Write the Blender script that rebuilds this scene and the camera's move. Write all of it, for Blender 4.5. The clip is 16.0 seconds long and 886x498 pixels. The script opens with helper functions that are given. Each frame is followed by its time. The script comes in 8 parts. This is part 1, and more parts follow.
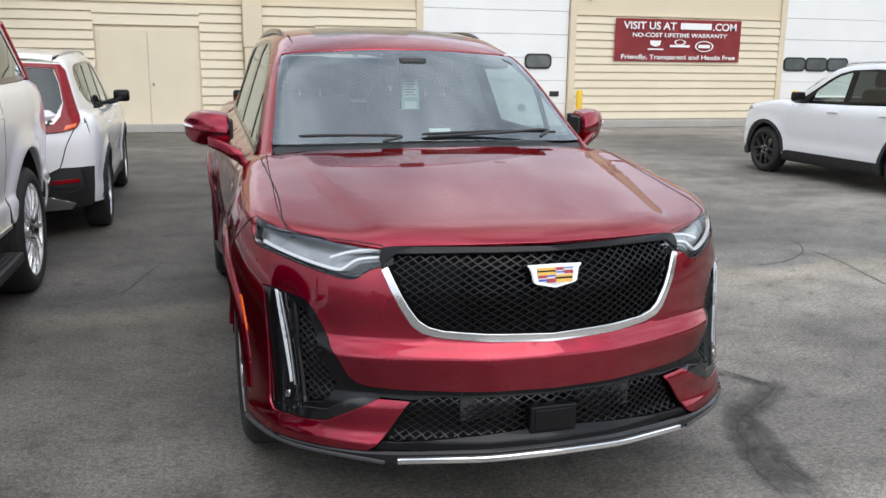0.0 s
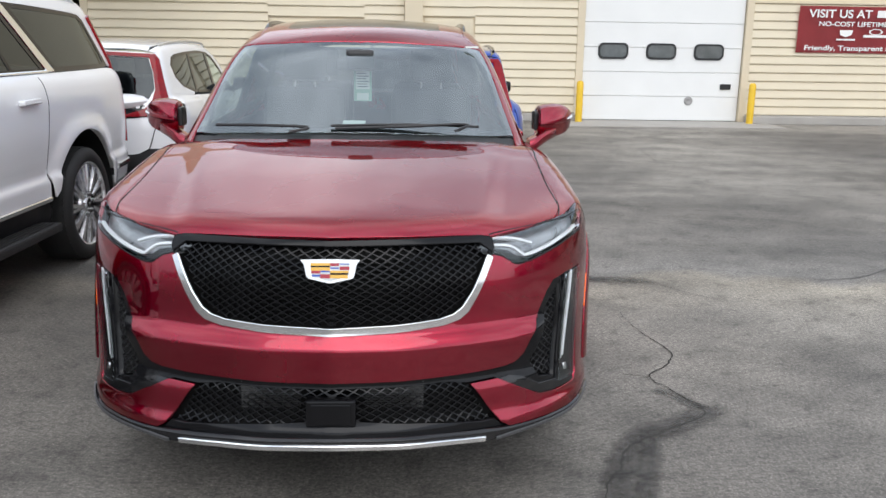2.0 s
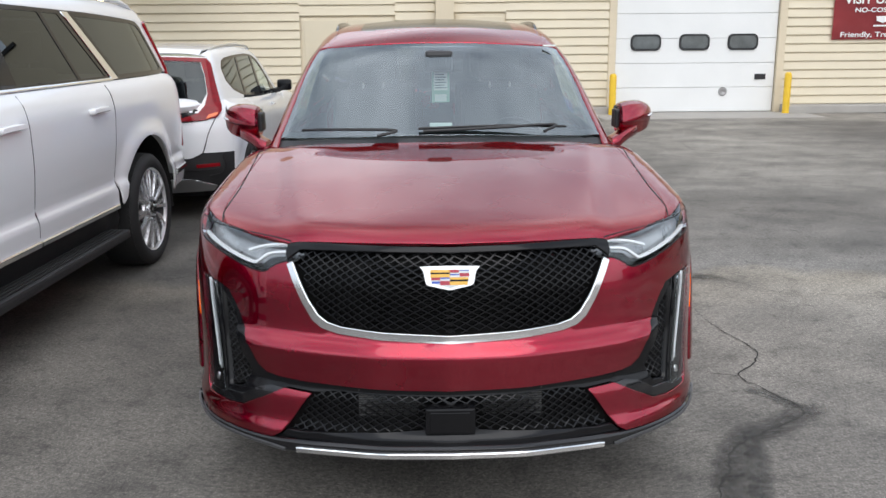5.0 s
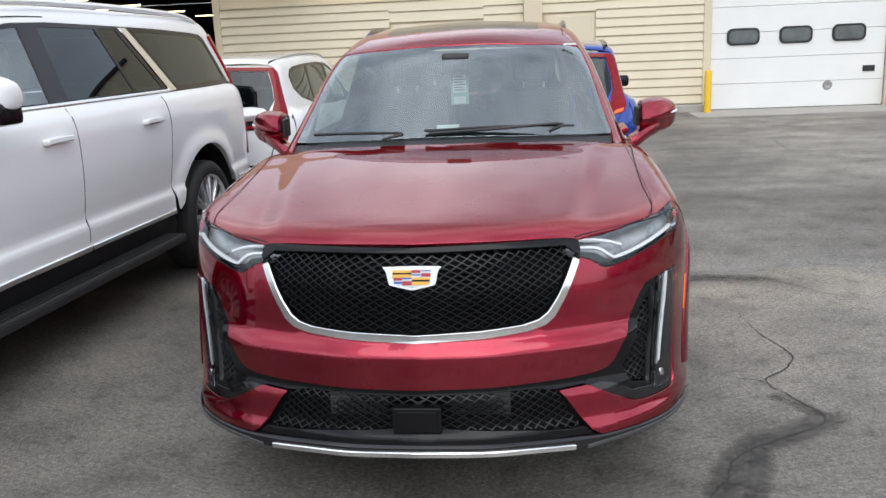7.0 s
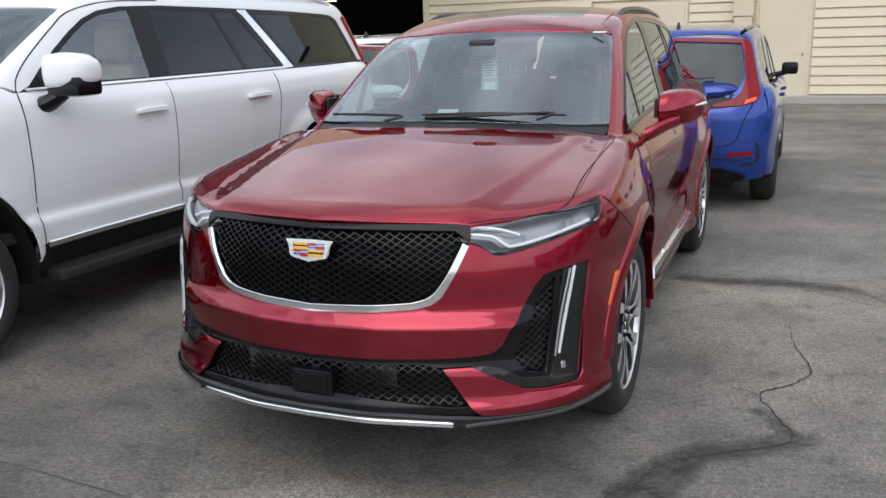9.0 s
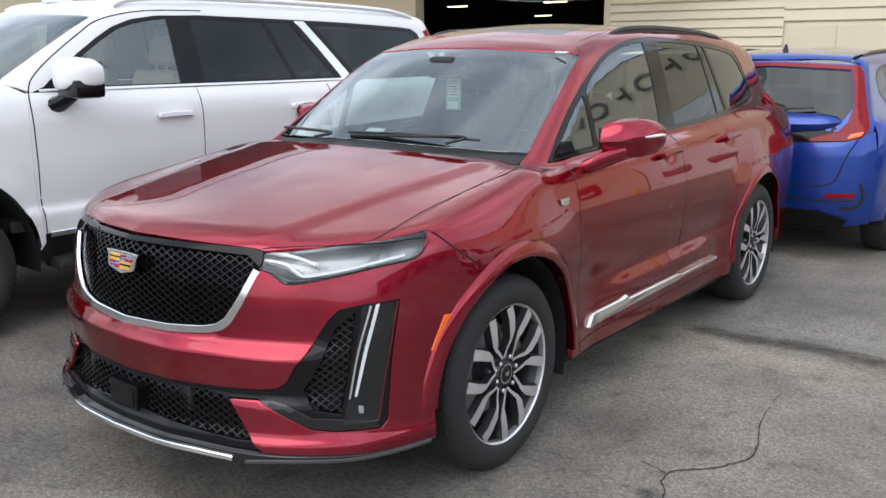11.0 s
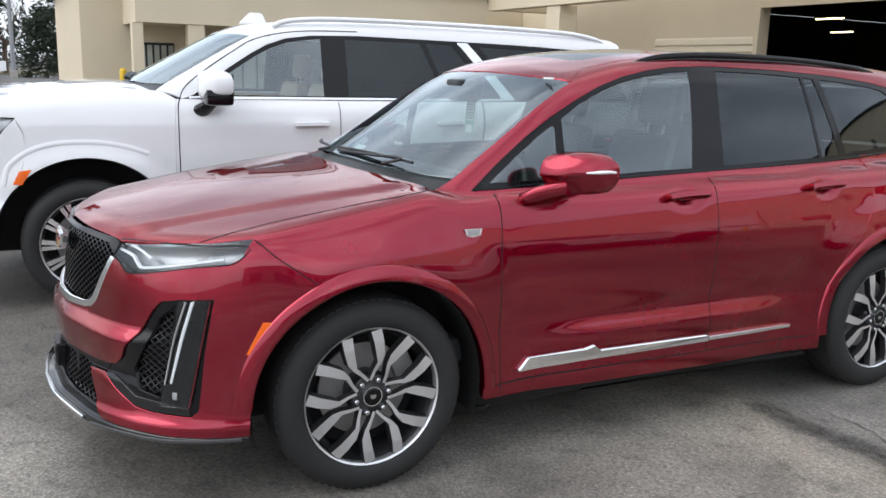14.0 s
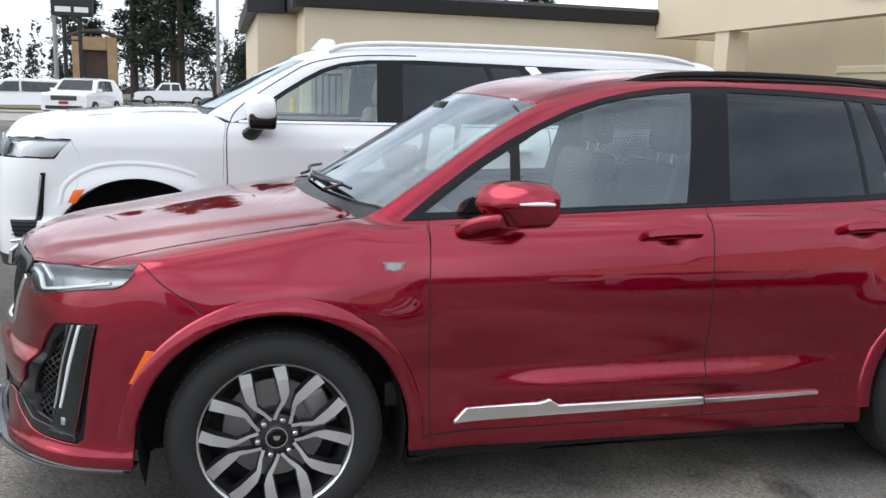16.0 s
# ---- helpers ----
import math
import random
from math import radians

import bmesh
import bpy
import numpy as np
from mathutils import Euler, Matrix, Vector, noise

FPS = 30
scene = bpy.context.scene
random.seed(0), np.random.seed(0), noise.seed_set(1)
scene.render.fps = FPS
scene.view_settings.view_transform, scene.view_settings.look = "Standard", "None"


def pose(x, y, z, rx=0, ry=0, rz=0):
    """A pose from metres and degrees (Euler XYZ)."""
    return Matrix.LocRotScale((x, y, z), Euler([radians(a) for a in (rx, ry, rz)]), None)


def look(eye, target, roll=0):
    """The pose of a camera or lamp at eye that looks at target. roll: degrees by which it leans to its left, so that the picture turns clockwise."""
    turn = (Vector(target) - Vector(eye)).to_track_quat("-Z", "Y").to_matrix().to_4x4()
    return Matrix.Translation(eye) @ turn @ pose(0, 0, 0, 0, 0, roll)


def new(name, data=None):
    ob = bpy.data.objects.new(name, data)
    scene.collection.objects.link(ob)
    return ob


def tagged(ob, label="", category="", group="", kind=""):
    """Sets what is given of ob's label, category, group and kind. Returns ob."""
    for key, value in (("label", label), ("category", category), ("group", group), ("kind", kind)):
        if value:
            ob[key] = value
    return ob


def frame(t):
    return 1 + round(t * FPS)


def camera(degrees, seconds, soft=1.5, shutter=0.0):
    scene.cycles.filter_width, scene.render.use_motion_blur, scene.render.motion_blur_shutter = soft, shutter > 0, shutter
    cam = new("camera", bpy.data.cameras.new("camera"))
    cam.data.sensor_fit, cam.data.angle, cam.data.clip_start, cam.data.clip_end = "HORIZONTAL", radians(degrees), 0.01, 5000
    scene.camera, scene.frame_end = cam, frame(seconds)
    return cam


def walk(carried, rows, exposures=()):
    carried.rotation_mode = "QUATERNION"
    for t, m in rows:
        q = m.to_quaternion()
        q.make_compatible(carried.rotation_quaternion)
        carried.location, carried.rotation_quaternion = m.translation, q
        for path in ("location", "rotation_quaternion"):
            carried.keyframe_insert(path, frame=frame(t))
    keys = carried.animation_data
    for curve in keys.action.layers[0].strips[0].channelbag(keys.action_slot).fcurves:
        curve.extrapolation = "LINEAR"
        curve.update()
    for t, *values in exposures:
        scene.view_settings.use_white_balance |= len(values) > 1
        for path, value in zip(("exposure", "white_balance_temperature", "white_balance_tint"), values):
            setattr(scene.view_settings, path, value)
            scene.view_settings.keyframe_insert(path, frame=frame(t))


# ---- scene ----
cam = camera(54.6, 16.0)
PATH = [
    (0, (-1.089, -2.447, 1.532), (-0.527, -0.577, 1.102), 0.7),
    (0.5, (-0.695, -2.55, 1.569), (-0.357, -0.63, 1.124), 0.9),
    (1, (-0.264, -2.527, 1.552), (-0.097, -0.576, 1.143), 0.3),
    (1.5, (0.092, -2.594, 1.539), (0.138, -0.639, 1.121), 0.7),
    (2, (0.237, -2.645, 1.563), (0.322, -0.7, 1.104), 0.9),
    (2.5, (0.137, -2.646, 1.575), (0.264, -0.71, 1.09), -1.1),
    (3, (-0.047, -2.605, 1.596), (0.065, -0.668, 1.11), -1.2),
    (3.5, (-0.076, -2.586, 1.597), (-0.002, -0.646, 1.117), -0.6),
    (4, (-0.085, -2.589, 1.597), (-0.021, -0.644, 1.137), -0.7),
    (6.5, (0.178, -2.605, 1.561), (0.05, -0.668, 1.076), -1.4),
    (7, (0.393, -2.601, 1.57), (0.172, -0.666, 1.114), -2.5),
    (7.5, (0.614, -2.466, 1.559), (0.339, -0.521, 1.181), -1.6),
    (8, (0.919, -2.498, 1.561), (0.467, -0.598, 1.129), -0.8),
    (8.2, (1.028, -2.514, 1.575), (0.516, -0.638, 1.108), -1.1),
    (10.3, (2.212, -2.018, 1.562), (1.167, -0.375, 1.107), -1.0),
    (10.5, (2.292, -1.878, 1.555), (1.215, -0.255, 1.102), -0.8),
    (11, (2.566, -1.624, 1.564), (1.383, -0.074, 1.116), -0.1),
    (11.5, (2.887, -1.472, 1.599), (1.548, -0.057, 1.147), -0.9),
    (12, (3.103, -1.218, 1.589), (1.641, 0.082, 1.176), -1.3),
    (12.5, (3.318, -0.932, 1.606), (1.752, 0.269, 1.282), -2.1),
    (13, (3.579, -0.695, 1.588), (1.914, 0.359, 1.249), -1.1),
    (13.5, (3.68, -0.466, 1.562), (1.966, 0.491, 1.178), 1.0),
    (14, (3.712, -0.224, 1.587), (1.973, 0.674, 1.177), 1.7),
    (14.5, (3.862, 0.033, 1.577), (2.074, 0.822, 1.153), 2.0),
    (15, (3.953, 0.301, 1.598), (2.097, 0.932, 1.199), 1.3),
    (15.5, (3.841, 0.549, 1.562), (1.97, 1.159, 1.205), 1.4),
    (16, (3.777, 0.771, 1.574), (1.874, 1.273, 1.219), 1.7),
]
walk(cam, [(t, look(eye, target, roll)) for t, eye, target, roll in PATH],
     [(0.0, 0.18), (2.0, 0.19), (4.0, 0.17), (6.5, 0.17), (7.5, 0.16), (8.0, 0.0), (10.5, 0.10), (11.0, 0.20), (12.0, 0.26), (12.5, 0.24), (13.0, 0.09), (13.5, 0.11), (14.0, 0.22), (15.0, 0.32), (15.5, 0.20), (16.0, 0.19)])


# ---- light ----
SUN_UP, SUN_TURN = 43.0, 174.0
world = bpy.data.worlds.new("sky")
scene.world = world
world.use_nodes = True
wt = world.node_tree
sky = wt.nodes.new("ShaderNodeTexSky")
sky.sky_type, sky.sun_disc = "NISHITA", False
sky.sun_elevation, sky.sun_rotation = radians(SUN_UP), radians(SUN_TURN)
sky.altitude, sky.dust_density = 700, 2.0
wco = wt.nodes.new("ShaderNodeTexCoord")
wmap = wt.nodes.new("ShaderNodeMapping")
wmap.inputs["Scale"].default_value = (1.0, 1.0, 1.5)
wnoise = wt.nodes.new("ShaderNodeTexNoise")
wnoise.inputs["Scale"].default_value, wnoise.inputs["Detail"].default_value = 2.2, 4.0
wnoise.inputs["Roughness"].default_value = 0.55
wramp = wt.nodes.new("ShaderNodeValToRGB")
wramp.color_ramp.elements[0].position, wramp.color_ramp.elements[0].color = 0.30, (0.35, 0.35, 0.35, 1)
wramp.color_ramp.elements[1].position, wramp.color_ramp.elements[1].color = 0.66, (1, 1, 1, 1)
wcloud = wt.nodes.new("ShaderNodeTexNoise")
wcloud.inputs["Scale"].default_value, wcloud.inputs["Detail"].default_value = 3.2, 3.0
wshade = wt.nodes.new("ShaderNodeValToRGB")
wshade.color_ramp.elements[0].position, wshade.color_ramp.elements[0].color = 0.34, (8.2, 9.0, 10.2, 1)
wshade.color_ramp.elements[1].position, wshade.color_ramp.elements[1].color = 0.64, (15.6, 16.3, 17.5, 1)
wmix = wt.nodes.new("ShaderNodeMixRGB")
wbg = wt.nodes["Background"]
wbg.inputs["Strength"].default_value = 0.15
wt.links.new(wco.outputs["Generated"], wmap.inputs["Vector"])
wt.links.new(wmap.outputs["Vector"], wnoise.inputs["Vector"])
wt.links.new(wmap.outputs["Vector"], wcloud.inputs["Vector"])
wt.links.new(wnoise.outputs["Fac"], wramp.inputs["Fac"])
wt.links.new(wcloud.outputs["Fac"], wshade.inputs["Fac"])
wt.links.new(wramp.outputs["Color"], wmix.inputs["Fac"])
wt.links.new(sky.outputs["Color"], wmix.inputs["Color1"])
wt.links.new(wshade.outputs["Color"], wmix.inputs["Color2"])
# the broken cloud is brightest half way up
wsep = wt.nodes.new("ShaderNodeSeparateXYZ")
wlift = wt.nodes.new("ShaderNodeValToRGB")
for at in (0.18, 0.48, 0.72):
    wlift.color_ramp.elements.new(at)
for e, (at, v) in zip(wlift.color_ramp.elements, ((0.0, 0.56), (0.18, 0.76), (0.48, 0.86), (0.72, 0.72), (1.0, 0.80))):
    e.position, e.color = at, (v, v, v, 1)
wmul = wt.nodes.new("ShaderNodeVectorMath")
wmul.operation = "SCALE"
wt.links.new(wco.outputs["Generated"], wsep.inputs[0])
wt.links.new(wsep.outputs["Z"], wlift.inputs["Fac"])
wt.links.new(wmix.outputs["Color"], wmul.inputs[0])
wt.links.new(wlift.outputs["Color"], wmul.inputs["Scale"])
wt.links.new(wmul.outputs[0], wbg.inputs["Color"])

sun = new("sun", bpy.data.lights.new("sun", "SUN"))
sun.data.energy, sun.data.angle, sun.data.color = 1.2, radians(55), (1.0, 0.98, 0.965)
sa, se = radians(SUN_TURN), radians(SUN_UP)
sun.matrix_world = look(Vector((math.sin(sa) * math.cos(se), math.cos(sa) * math.cos(se), math.sin(se))) * 50, (0, 0, 0))


# ---- materials ----
def mat(name, color, rough=0.5, metal=0.0, coat=0.0, vary=0.08, scale=6.0, relief=0.0, grain=120.0, wear=0.1, ior=1.5, each=0.0, coat_rough=0.03):
    """A surface with colour variation at two sizes, uneven roughness and fine relief, in metres."""
    m = bpy.data.materials.new(name)
    m.use_nodes = True
    t = m.node_tree
    b = t.nodes["Principled BSDF"]
    co = t.nodes.new("ShaderNodeTexCoord")
    n1, n2 = t.nodes.new("ShaderNodeTexNoise"), t.nodes.new("ShaderNodeTexNoise")
    n1.inputs["Scale"].default_value, n1.inputs["Detail"].default_value = scale, 5.0
    n2.inputs["Scale"].default_value, n2.inputs["Detail"].default_value = grain, 3.0
    for n in (n1, n2):
        t.links.new(co.outputs["Object"], n.inputs["Vector"])
    add = t.nodes.new("ShaderNodeMath")
    add.operation = "MULTIPLY_ADD"
    t.links.new(n2.outputs["Fac"], add.inputs[0])
    add.inputs[1].default_value = 0.5
    t.links.new(n1.outputs["Fac"], add.inputs[2])
    mp = t.nodes.new("ShaderNodeMapRange")
    t.links.new(add.outputs[0], mp.inputs["Value"])
    mp.inputs["From Min"].default_value, mp.inputs["From Max"].default_value = 0.45, 1.05
    mp.inputs["To Min"].default_value, mp.inputs["To Max"].default_value = 1 - vary, 1 + vary
    hsv = t.nodes.new("ShaderNodeHueSaturation")
    hsv.inputs["Color"].default_value = (*color, 1)
    if each:
        info = t.nodes.new("ShaderNodeObjectInfo")
        ma = t.nodes.new("ShaderNodeMath")
        ma.operation = "MULTIPLY_ADD"
        t.links.new(info.outputs["Random"], ma.inputs[0])
        ma.inputs[1].default_value = each
        t.links.new(mp.outputs["Result"], ma.inputs[2])
        t.links.new(ma.outputs[0], hsv.inputs["Value"])
    else:
        t.links.new(mp.outputs["Result"], hsv.inputs["Value"])
    t.links.new(hsv.outputs["Color"], b.inputs["Base Color"])
    mr = t.nodes.new("ShaderNodeMapRange")
    t.links.new(n1.outputs["Fac"], mr.inputs["Value"])
    mr.inputs["From Min"].default_value, mr.inputs["From Max"].default_value = 0.3, 0.7
    mr.inputs["To Min"].default_value, mr.inputs["To Max"].default_value = rough * (1 - wear), min(1, rough * (1 + wear))
    t.links.new(mr.outputs["Result"], b.inputs["Roughness"])
    b.inputs["Metallic"].default_value, b.inputs["IOR"].default_value = metal, ior
    b.inputs["Coat Weight"].default_value, b.inputs["Coat Roughness"].default_value = coat, coat_rough
    if relief:
        bp = t.nodes.new("ShaderNodeBump")
        bp.inputs["Distance"].default_value = relief
        bp.inputs["Strength"].default_value = 0.6
        t.links.new(n2.outputs["Fac"], bp.inputs["Height"])
        t.links.new(bp.outputs["Normal"], b.inputs["Normal"])
    return m


def glass(name, tint, mirror, rough=0.0):
    """Thin glass: it lets light through, tinted, and mirrors more at a glance (mirror: the share seen square on)."""
    m = bpy.data.materials.new(name)
    m.use_nodes = True
    t = m.node_tree
    for n in list(t.nodes):
        if n.type != "OUTPUT_MATERIAL":
            t.nodes.remove(n)
    tr, gl, lw, mx, pw, ad = (t.nodes.new("ShaderNode" + k) for k in ("BsdfTransparent", "BsdfGlossy", "LayerWeight", "MixShader", "Math", "Math"))
    tr.inputs["Color"].default_value = (*tint, 1)
    gl.inputs["Roughness"].default_value = rough
    gl.inputs["Color"].default_value = (0.88, 0.96, 1.0, 1)
    lw.inputs["Blend"].default_value = 0.5
    pw.operation, ad.operation = "POWER", "MULTIPLY_ADD"
    pw.inputs[1].default_value = 4.5
    ad.inputs[1].default_value, ad.inputs[2].default_value = 1 - mirror, mirror
    t.links.new(lw.outputs["Facing"], pw.inputs[0])
    t.links.new(pw.outputs[0], ad.inputs[0])
    t.links.new(ad.outputs[0], mx.inputs[0])
    t.links.new(tr.outputs[0], mx.inputs[1])
    t.links.new(gl.outputs[0], mx.inputs[2])
    t.links.new(mx.outputs[0], t.nodes["Material Output"].inputs["Surface"])
    return m


def lamp_mat(name, color, power):
    m = mat(name, color, 0.4)
    b = m.node_tree.nodes["Principled BSDF"]
    b.inputs["Emission Color"].default_value, b.inputs["Emission Strength"].default_value = (*color, 1), power
    return m


RED_PAINT = mat("red_paint", (0.29, 0.0015, 0.021), 0.27, 0.95, 1.0, vary=0.04, scale=3, grain=900, wear=0.05, coat_rough=0.01)
RED_PAINT.node_tree.nodes["Principled BSDF"].inputs["Specular Tint"].default_value = (0.52, 0.01, 0.055, 1)
RED_PAINT.node_tree.nodes["Principled BSDF"].inputs["Coat IOR"].default_value = 1.56
WHITE_PAINT = mat("white_paint", (0.82, 0.825, 0.83), 0.35, 0.0, 1.0, vary=0.02, scale=2, grain=600, wear=0.05)
BLUE_PAINT = mat("blue_paint", (0.0015, 0.042, 0.30), 0.30, 0.5, 1.0, vary=0.03, scale=3, grain=900)
GLOSS_BLACK = mat("gloss_black", (0.006, 0.006, 0.007), 0.12, vary=0.1, ior=1.34)
COOLER = mat("cooler_fins", (0.05, 0.05, 0.05), 0.5, 0.3, vary=0.5, scale=60)
PIANO = mat("piano_black", (0.008, 0.008, 0.009), 0.08, vary=0.1, ior=1.55)
SATIN_BLACK = mat("satin_black", (0.05, 0.05, 0.052), 0.3, vary=0.1)
BLACK = mat("black_plastic", (0.012, 0.012, 0.013), 0.45, vary=0.15, grain=400, relief=0.0004)
GRAIN_BLACK = mat("grained_black", (0.018, 0.018, 0.019), 0.6, vary=0.15, grain=500, relief=0.0006)
DARK = mat("dark_cavity", (0.006, 0.006, 0.006), 0.8)
CHROME = mat("chrome", (0.80, 0.81, 0.82), 0.12, 1.0, vary=0.03)
SATIN = mat("satin_silver", (0.62, 0.63, 0.64), 0.30, 1.0, vary=0.04)
RUBBER = mat("rubber", (0.016, 0.016, 0.016), 0.72, vary=0.2, grain=90, relief=0.0006)
MACHINED = mat("machined_alloy", (0.74, 0.74, 0.75), 0.38, 0.85, vary=0.04)
POLISHED = mat("polished_alloy", (0.82, 0.82, 0.83), 0.24, 0.9, vary=0.04)
GUNMETAL = mat("dark_alloy", (0.075, 0.075, 0.08), 0.35, 0.8, vary=0.1)
STEEL = mat("brake_steel", (0.36, 0.35, 0.34), 0.40, 0.55, vary=0.15)
SCREEN = glass("screen_glass", (0.52, 0.61, 0.59), 0.20)
GLASS = glass("clear_glass", (0.80, 0.90, 0.88), 0.15)
TINT = glass("tinted_glass", (0.07, 0.076, 0.076), 0.06)
PRIVACY = glass("privacy_glass", (0.04, 0.043, 0.043), 0.045)
LENS = glass("lens", (0.93, 0.94, 0.94), 0.04)
LIT = mat("lamp_white", (0.80, 0.82, 0.84), 0.25, vary=0.02)
AMBER = mat("amber_lens", (0.85, 0.13, 0.005), 0.15, coat=0.6, vary=0.08)
RED_LENS = mat("red_lens", (0.23, 0.001, 0.006), 0.10, vary=0.25, scale=30, ior=1.4)
CABIN_DARK = mat("cabin_dark", (0.03, 0.031, 0.033), 0.6, vary=0.15, grain=300, relief=0.0008)
CABIN_TAN = mat("cabin_tan", (0.42, 0.33, 0.24), 0.6, vary=0.1, grain=300, relief=0.0008)
PAPER = mat("paper", (0.75, 0.80, 0.76), 0.6, vary=0.04)
PAPER_GREEN = mat("paper_green", (0.35, 0.55, 0.45), 0.6, vary=0.04)
INK = mat("ink", (0.05, 0.07, 0.06), 0.7)
GOLD = mat("gold_enamel", (0.75, 0.42, 0.06), 0.2, 0.2, coat=0.8)
RED_ENAMEL = mat("red_enamel", (0.35, 0.01, 0.03), 0.2, coat=0.8)
BLUE_ENAMEL = mat("blue_enamel", (0.03, 0.08, 0.40), 0.2, coat=0.8)

# ---- car body surfaces ----
def curve(*knots):
    """A smooth curve through (x, y) knots that does not overshoot, flat beyond its ends."""
    xs = np.array([k[0] for k in knots], float)
    ys = np.array([k[1] for k in knots], float)
    h, d = np.diff(xs), np.diff(ys) / np.diff(xs)
    m = np.zeros(len(xs))
    for i in range(1, len(xs) - 1):
        if d[i - 1] * d[i] > 0:
            w1, w2 = 2 * h[i] + h[i - 1], h[i] + 2 * h[i - 1]
            m[i] = (w1 + w2) / (w1 / d[i - 1] + w2 / d[i])
    m[0], m[-1] = d[0], d[-1]

    def at(x):
        x = np.clip(np.asarray(x, float), xs[0], xs[-1])
        i = np.clip(np.searchsorted(xs, x) - 1, 0, len(xs) - 2)
        t = (x - xs[i]) / h[i]
        return ((2 * t**3 - 3 * t**2 + 1) * ys[i] + (t**3 - 2 * t**2 + t) * h[i] * m[i]
                + (3 * t**2 - 2 * t**3) * ys[i + 1] + (t**3 - t**2) * h[i] * m[i + 1])
    return at


def smax(a, b, k):
    h = np.maximum(k - np.abs(a - b), 0) / k
    return np.maximum(a, b) + h**3 * k / 6


def smin(a, b, k):
    return -smax(-a, -b, k)


def bump(x, lo, hi):
    t = np.clip((x - lo) / (hi - lo), 0, 1)
    return t * t * (3 - 2 * t)


class Body:
    """The outer skin of a car as an implicit surface, front at y = 0, nose towards -y, its left side at +x."""

    steady = None
    spread = 0.17

    def __init__(self, **spec):
        for key in spec:
            setattr(self, key, spec[key])

    def side(self, y, z):
        x = self.width(z) + self.plan(y)
        x = x + self.extra(y, z)
        for wy in self.axles:
            r = np.hypot(y - wy, z - self.hub)
            x = x + self.flare * (1 - bump(r, self.arch + 0.01, self.arch + self.spread)) * (1 - bump(z, 0.92, 1.15))
        return x

    def top(self, x, y):
        return self.roof(y) - self.crown(y) * x * x

    def deck(self, x, y):
        return self.hood(y) - self.hoodcrown(y) * x * x + self.dome(x, y)

    def front(self, x, z):
        lean = self.lean(z)
        if self.steady is not None:
            k = bump(x, 0.68, 0.77)
            lean = lean * (1 - k) + self.steady(z) * k
        return self.nose(x) + lean * (1 + 0.5 * x)

    def rear(self, x, z):
        return self.tail(z) - self.tailplan(x)

    def f(self, p):
        x, y, z = np.abs(p[..., 0]), p[..., 1], p[..., 2]
        e = 0.01
        sl = (self.hood(y + e) - self.hood(y - e)) / (2 * e)
        st = (self.roof(y + e) - self.roof(y - e)) / (2 * e)
        low = smax(x - self.side(y, z), (z - self.deck(x, y)) / np.sqrt(1 + sl * sl), self.shoulder)
        cab = smax(x - self.cabin(y, z), (z - self.top(x, y)) / np.sqrt(1 + st * st), self.rail)
        both = smin(low, cab, self.join)
        both = smax(both, (self.front(x, z) - y) * 0.85, self.corner)
        both = smax(both, (y - self.rear(x, z)) * 0.9, self.rearcorner)
        return smax(both, self.floor - z, 0.03)

    def normal(self, p):
        e = 0.004
        g = np.stack([self.f(p + np.array(d)) - self.f(p - np.array(d)) for d in ((e, 0, 0), (0, e, 0), (0, 0, e))], -1)
        return g / np.maximum(np.linalg.norm(g, axis=-1, keepdims=True), 1e-9)

    def cast(self, o, d, lo=-0.7, hi=0.9, off=0.0, steps=48):
        """The first points at which rays from o along d meet the skin, moved out by off."""
        o, d = np.asarray(o, float), np.asarray(d, float)
        d = np.broadcast_to(d, o.shape)
        a = np.full(o.shape[:-1], lo)
        b = np.full(o.shape[:-1], hi)
        found = np.zeros(o.shape[:-1], bool)
        best, where = np.full(o.shape[:-1], 1e9), np.zeros(o.shape[:-1])
        last = lo
        for i in range(steps + 1):
            t = lo + (hi - lo) * i / steps
            v = self.f(o + d * t) - off
            hit = (v < 0) & ~found
            a, b = np.where(hit, last, a), np.where(hit, t, b)
            found |= hit
            better = np.abs(v) < best
            best, where = np.where(better, np.abs(v), best), np.where(better, t, where)
            last = t
        for _ in range(22):
            m = (a + b) / 2
            v = self.f(o + d * m[..., None]) - off
            a, b = np.where(v > 0, m, a), np.where(v > 0, b, m)
        t = np.where(found, (a + b) / 2, where)
        return o + d * t[..., None]

    def snap(self, points):
        """Moves points squarely onto the skin."""
        p = np.asarray(points, float).copy()
        sign = np.where(p[:, 0] < 0, -1.0, 1.0)
        for _ in range(12):
            e = 0.004
            g = np.stack([self.f(p + np.array(d)) - self.f(p - np.array(d)) for d in ((e, 0, 0), (0, e, 0), (0, 0, e))], -1) / (2 * e)
            step = self.f(p)[:, None] * g / np.maximum(np.sum(g * g, 1)[:, None], 0.05)
            keep = np.abs(p[:, 0]) < 1e-6
            p = p - np.clip(step, -0.08, 0.08)
            p[keep, 0] = 0
        return p

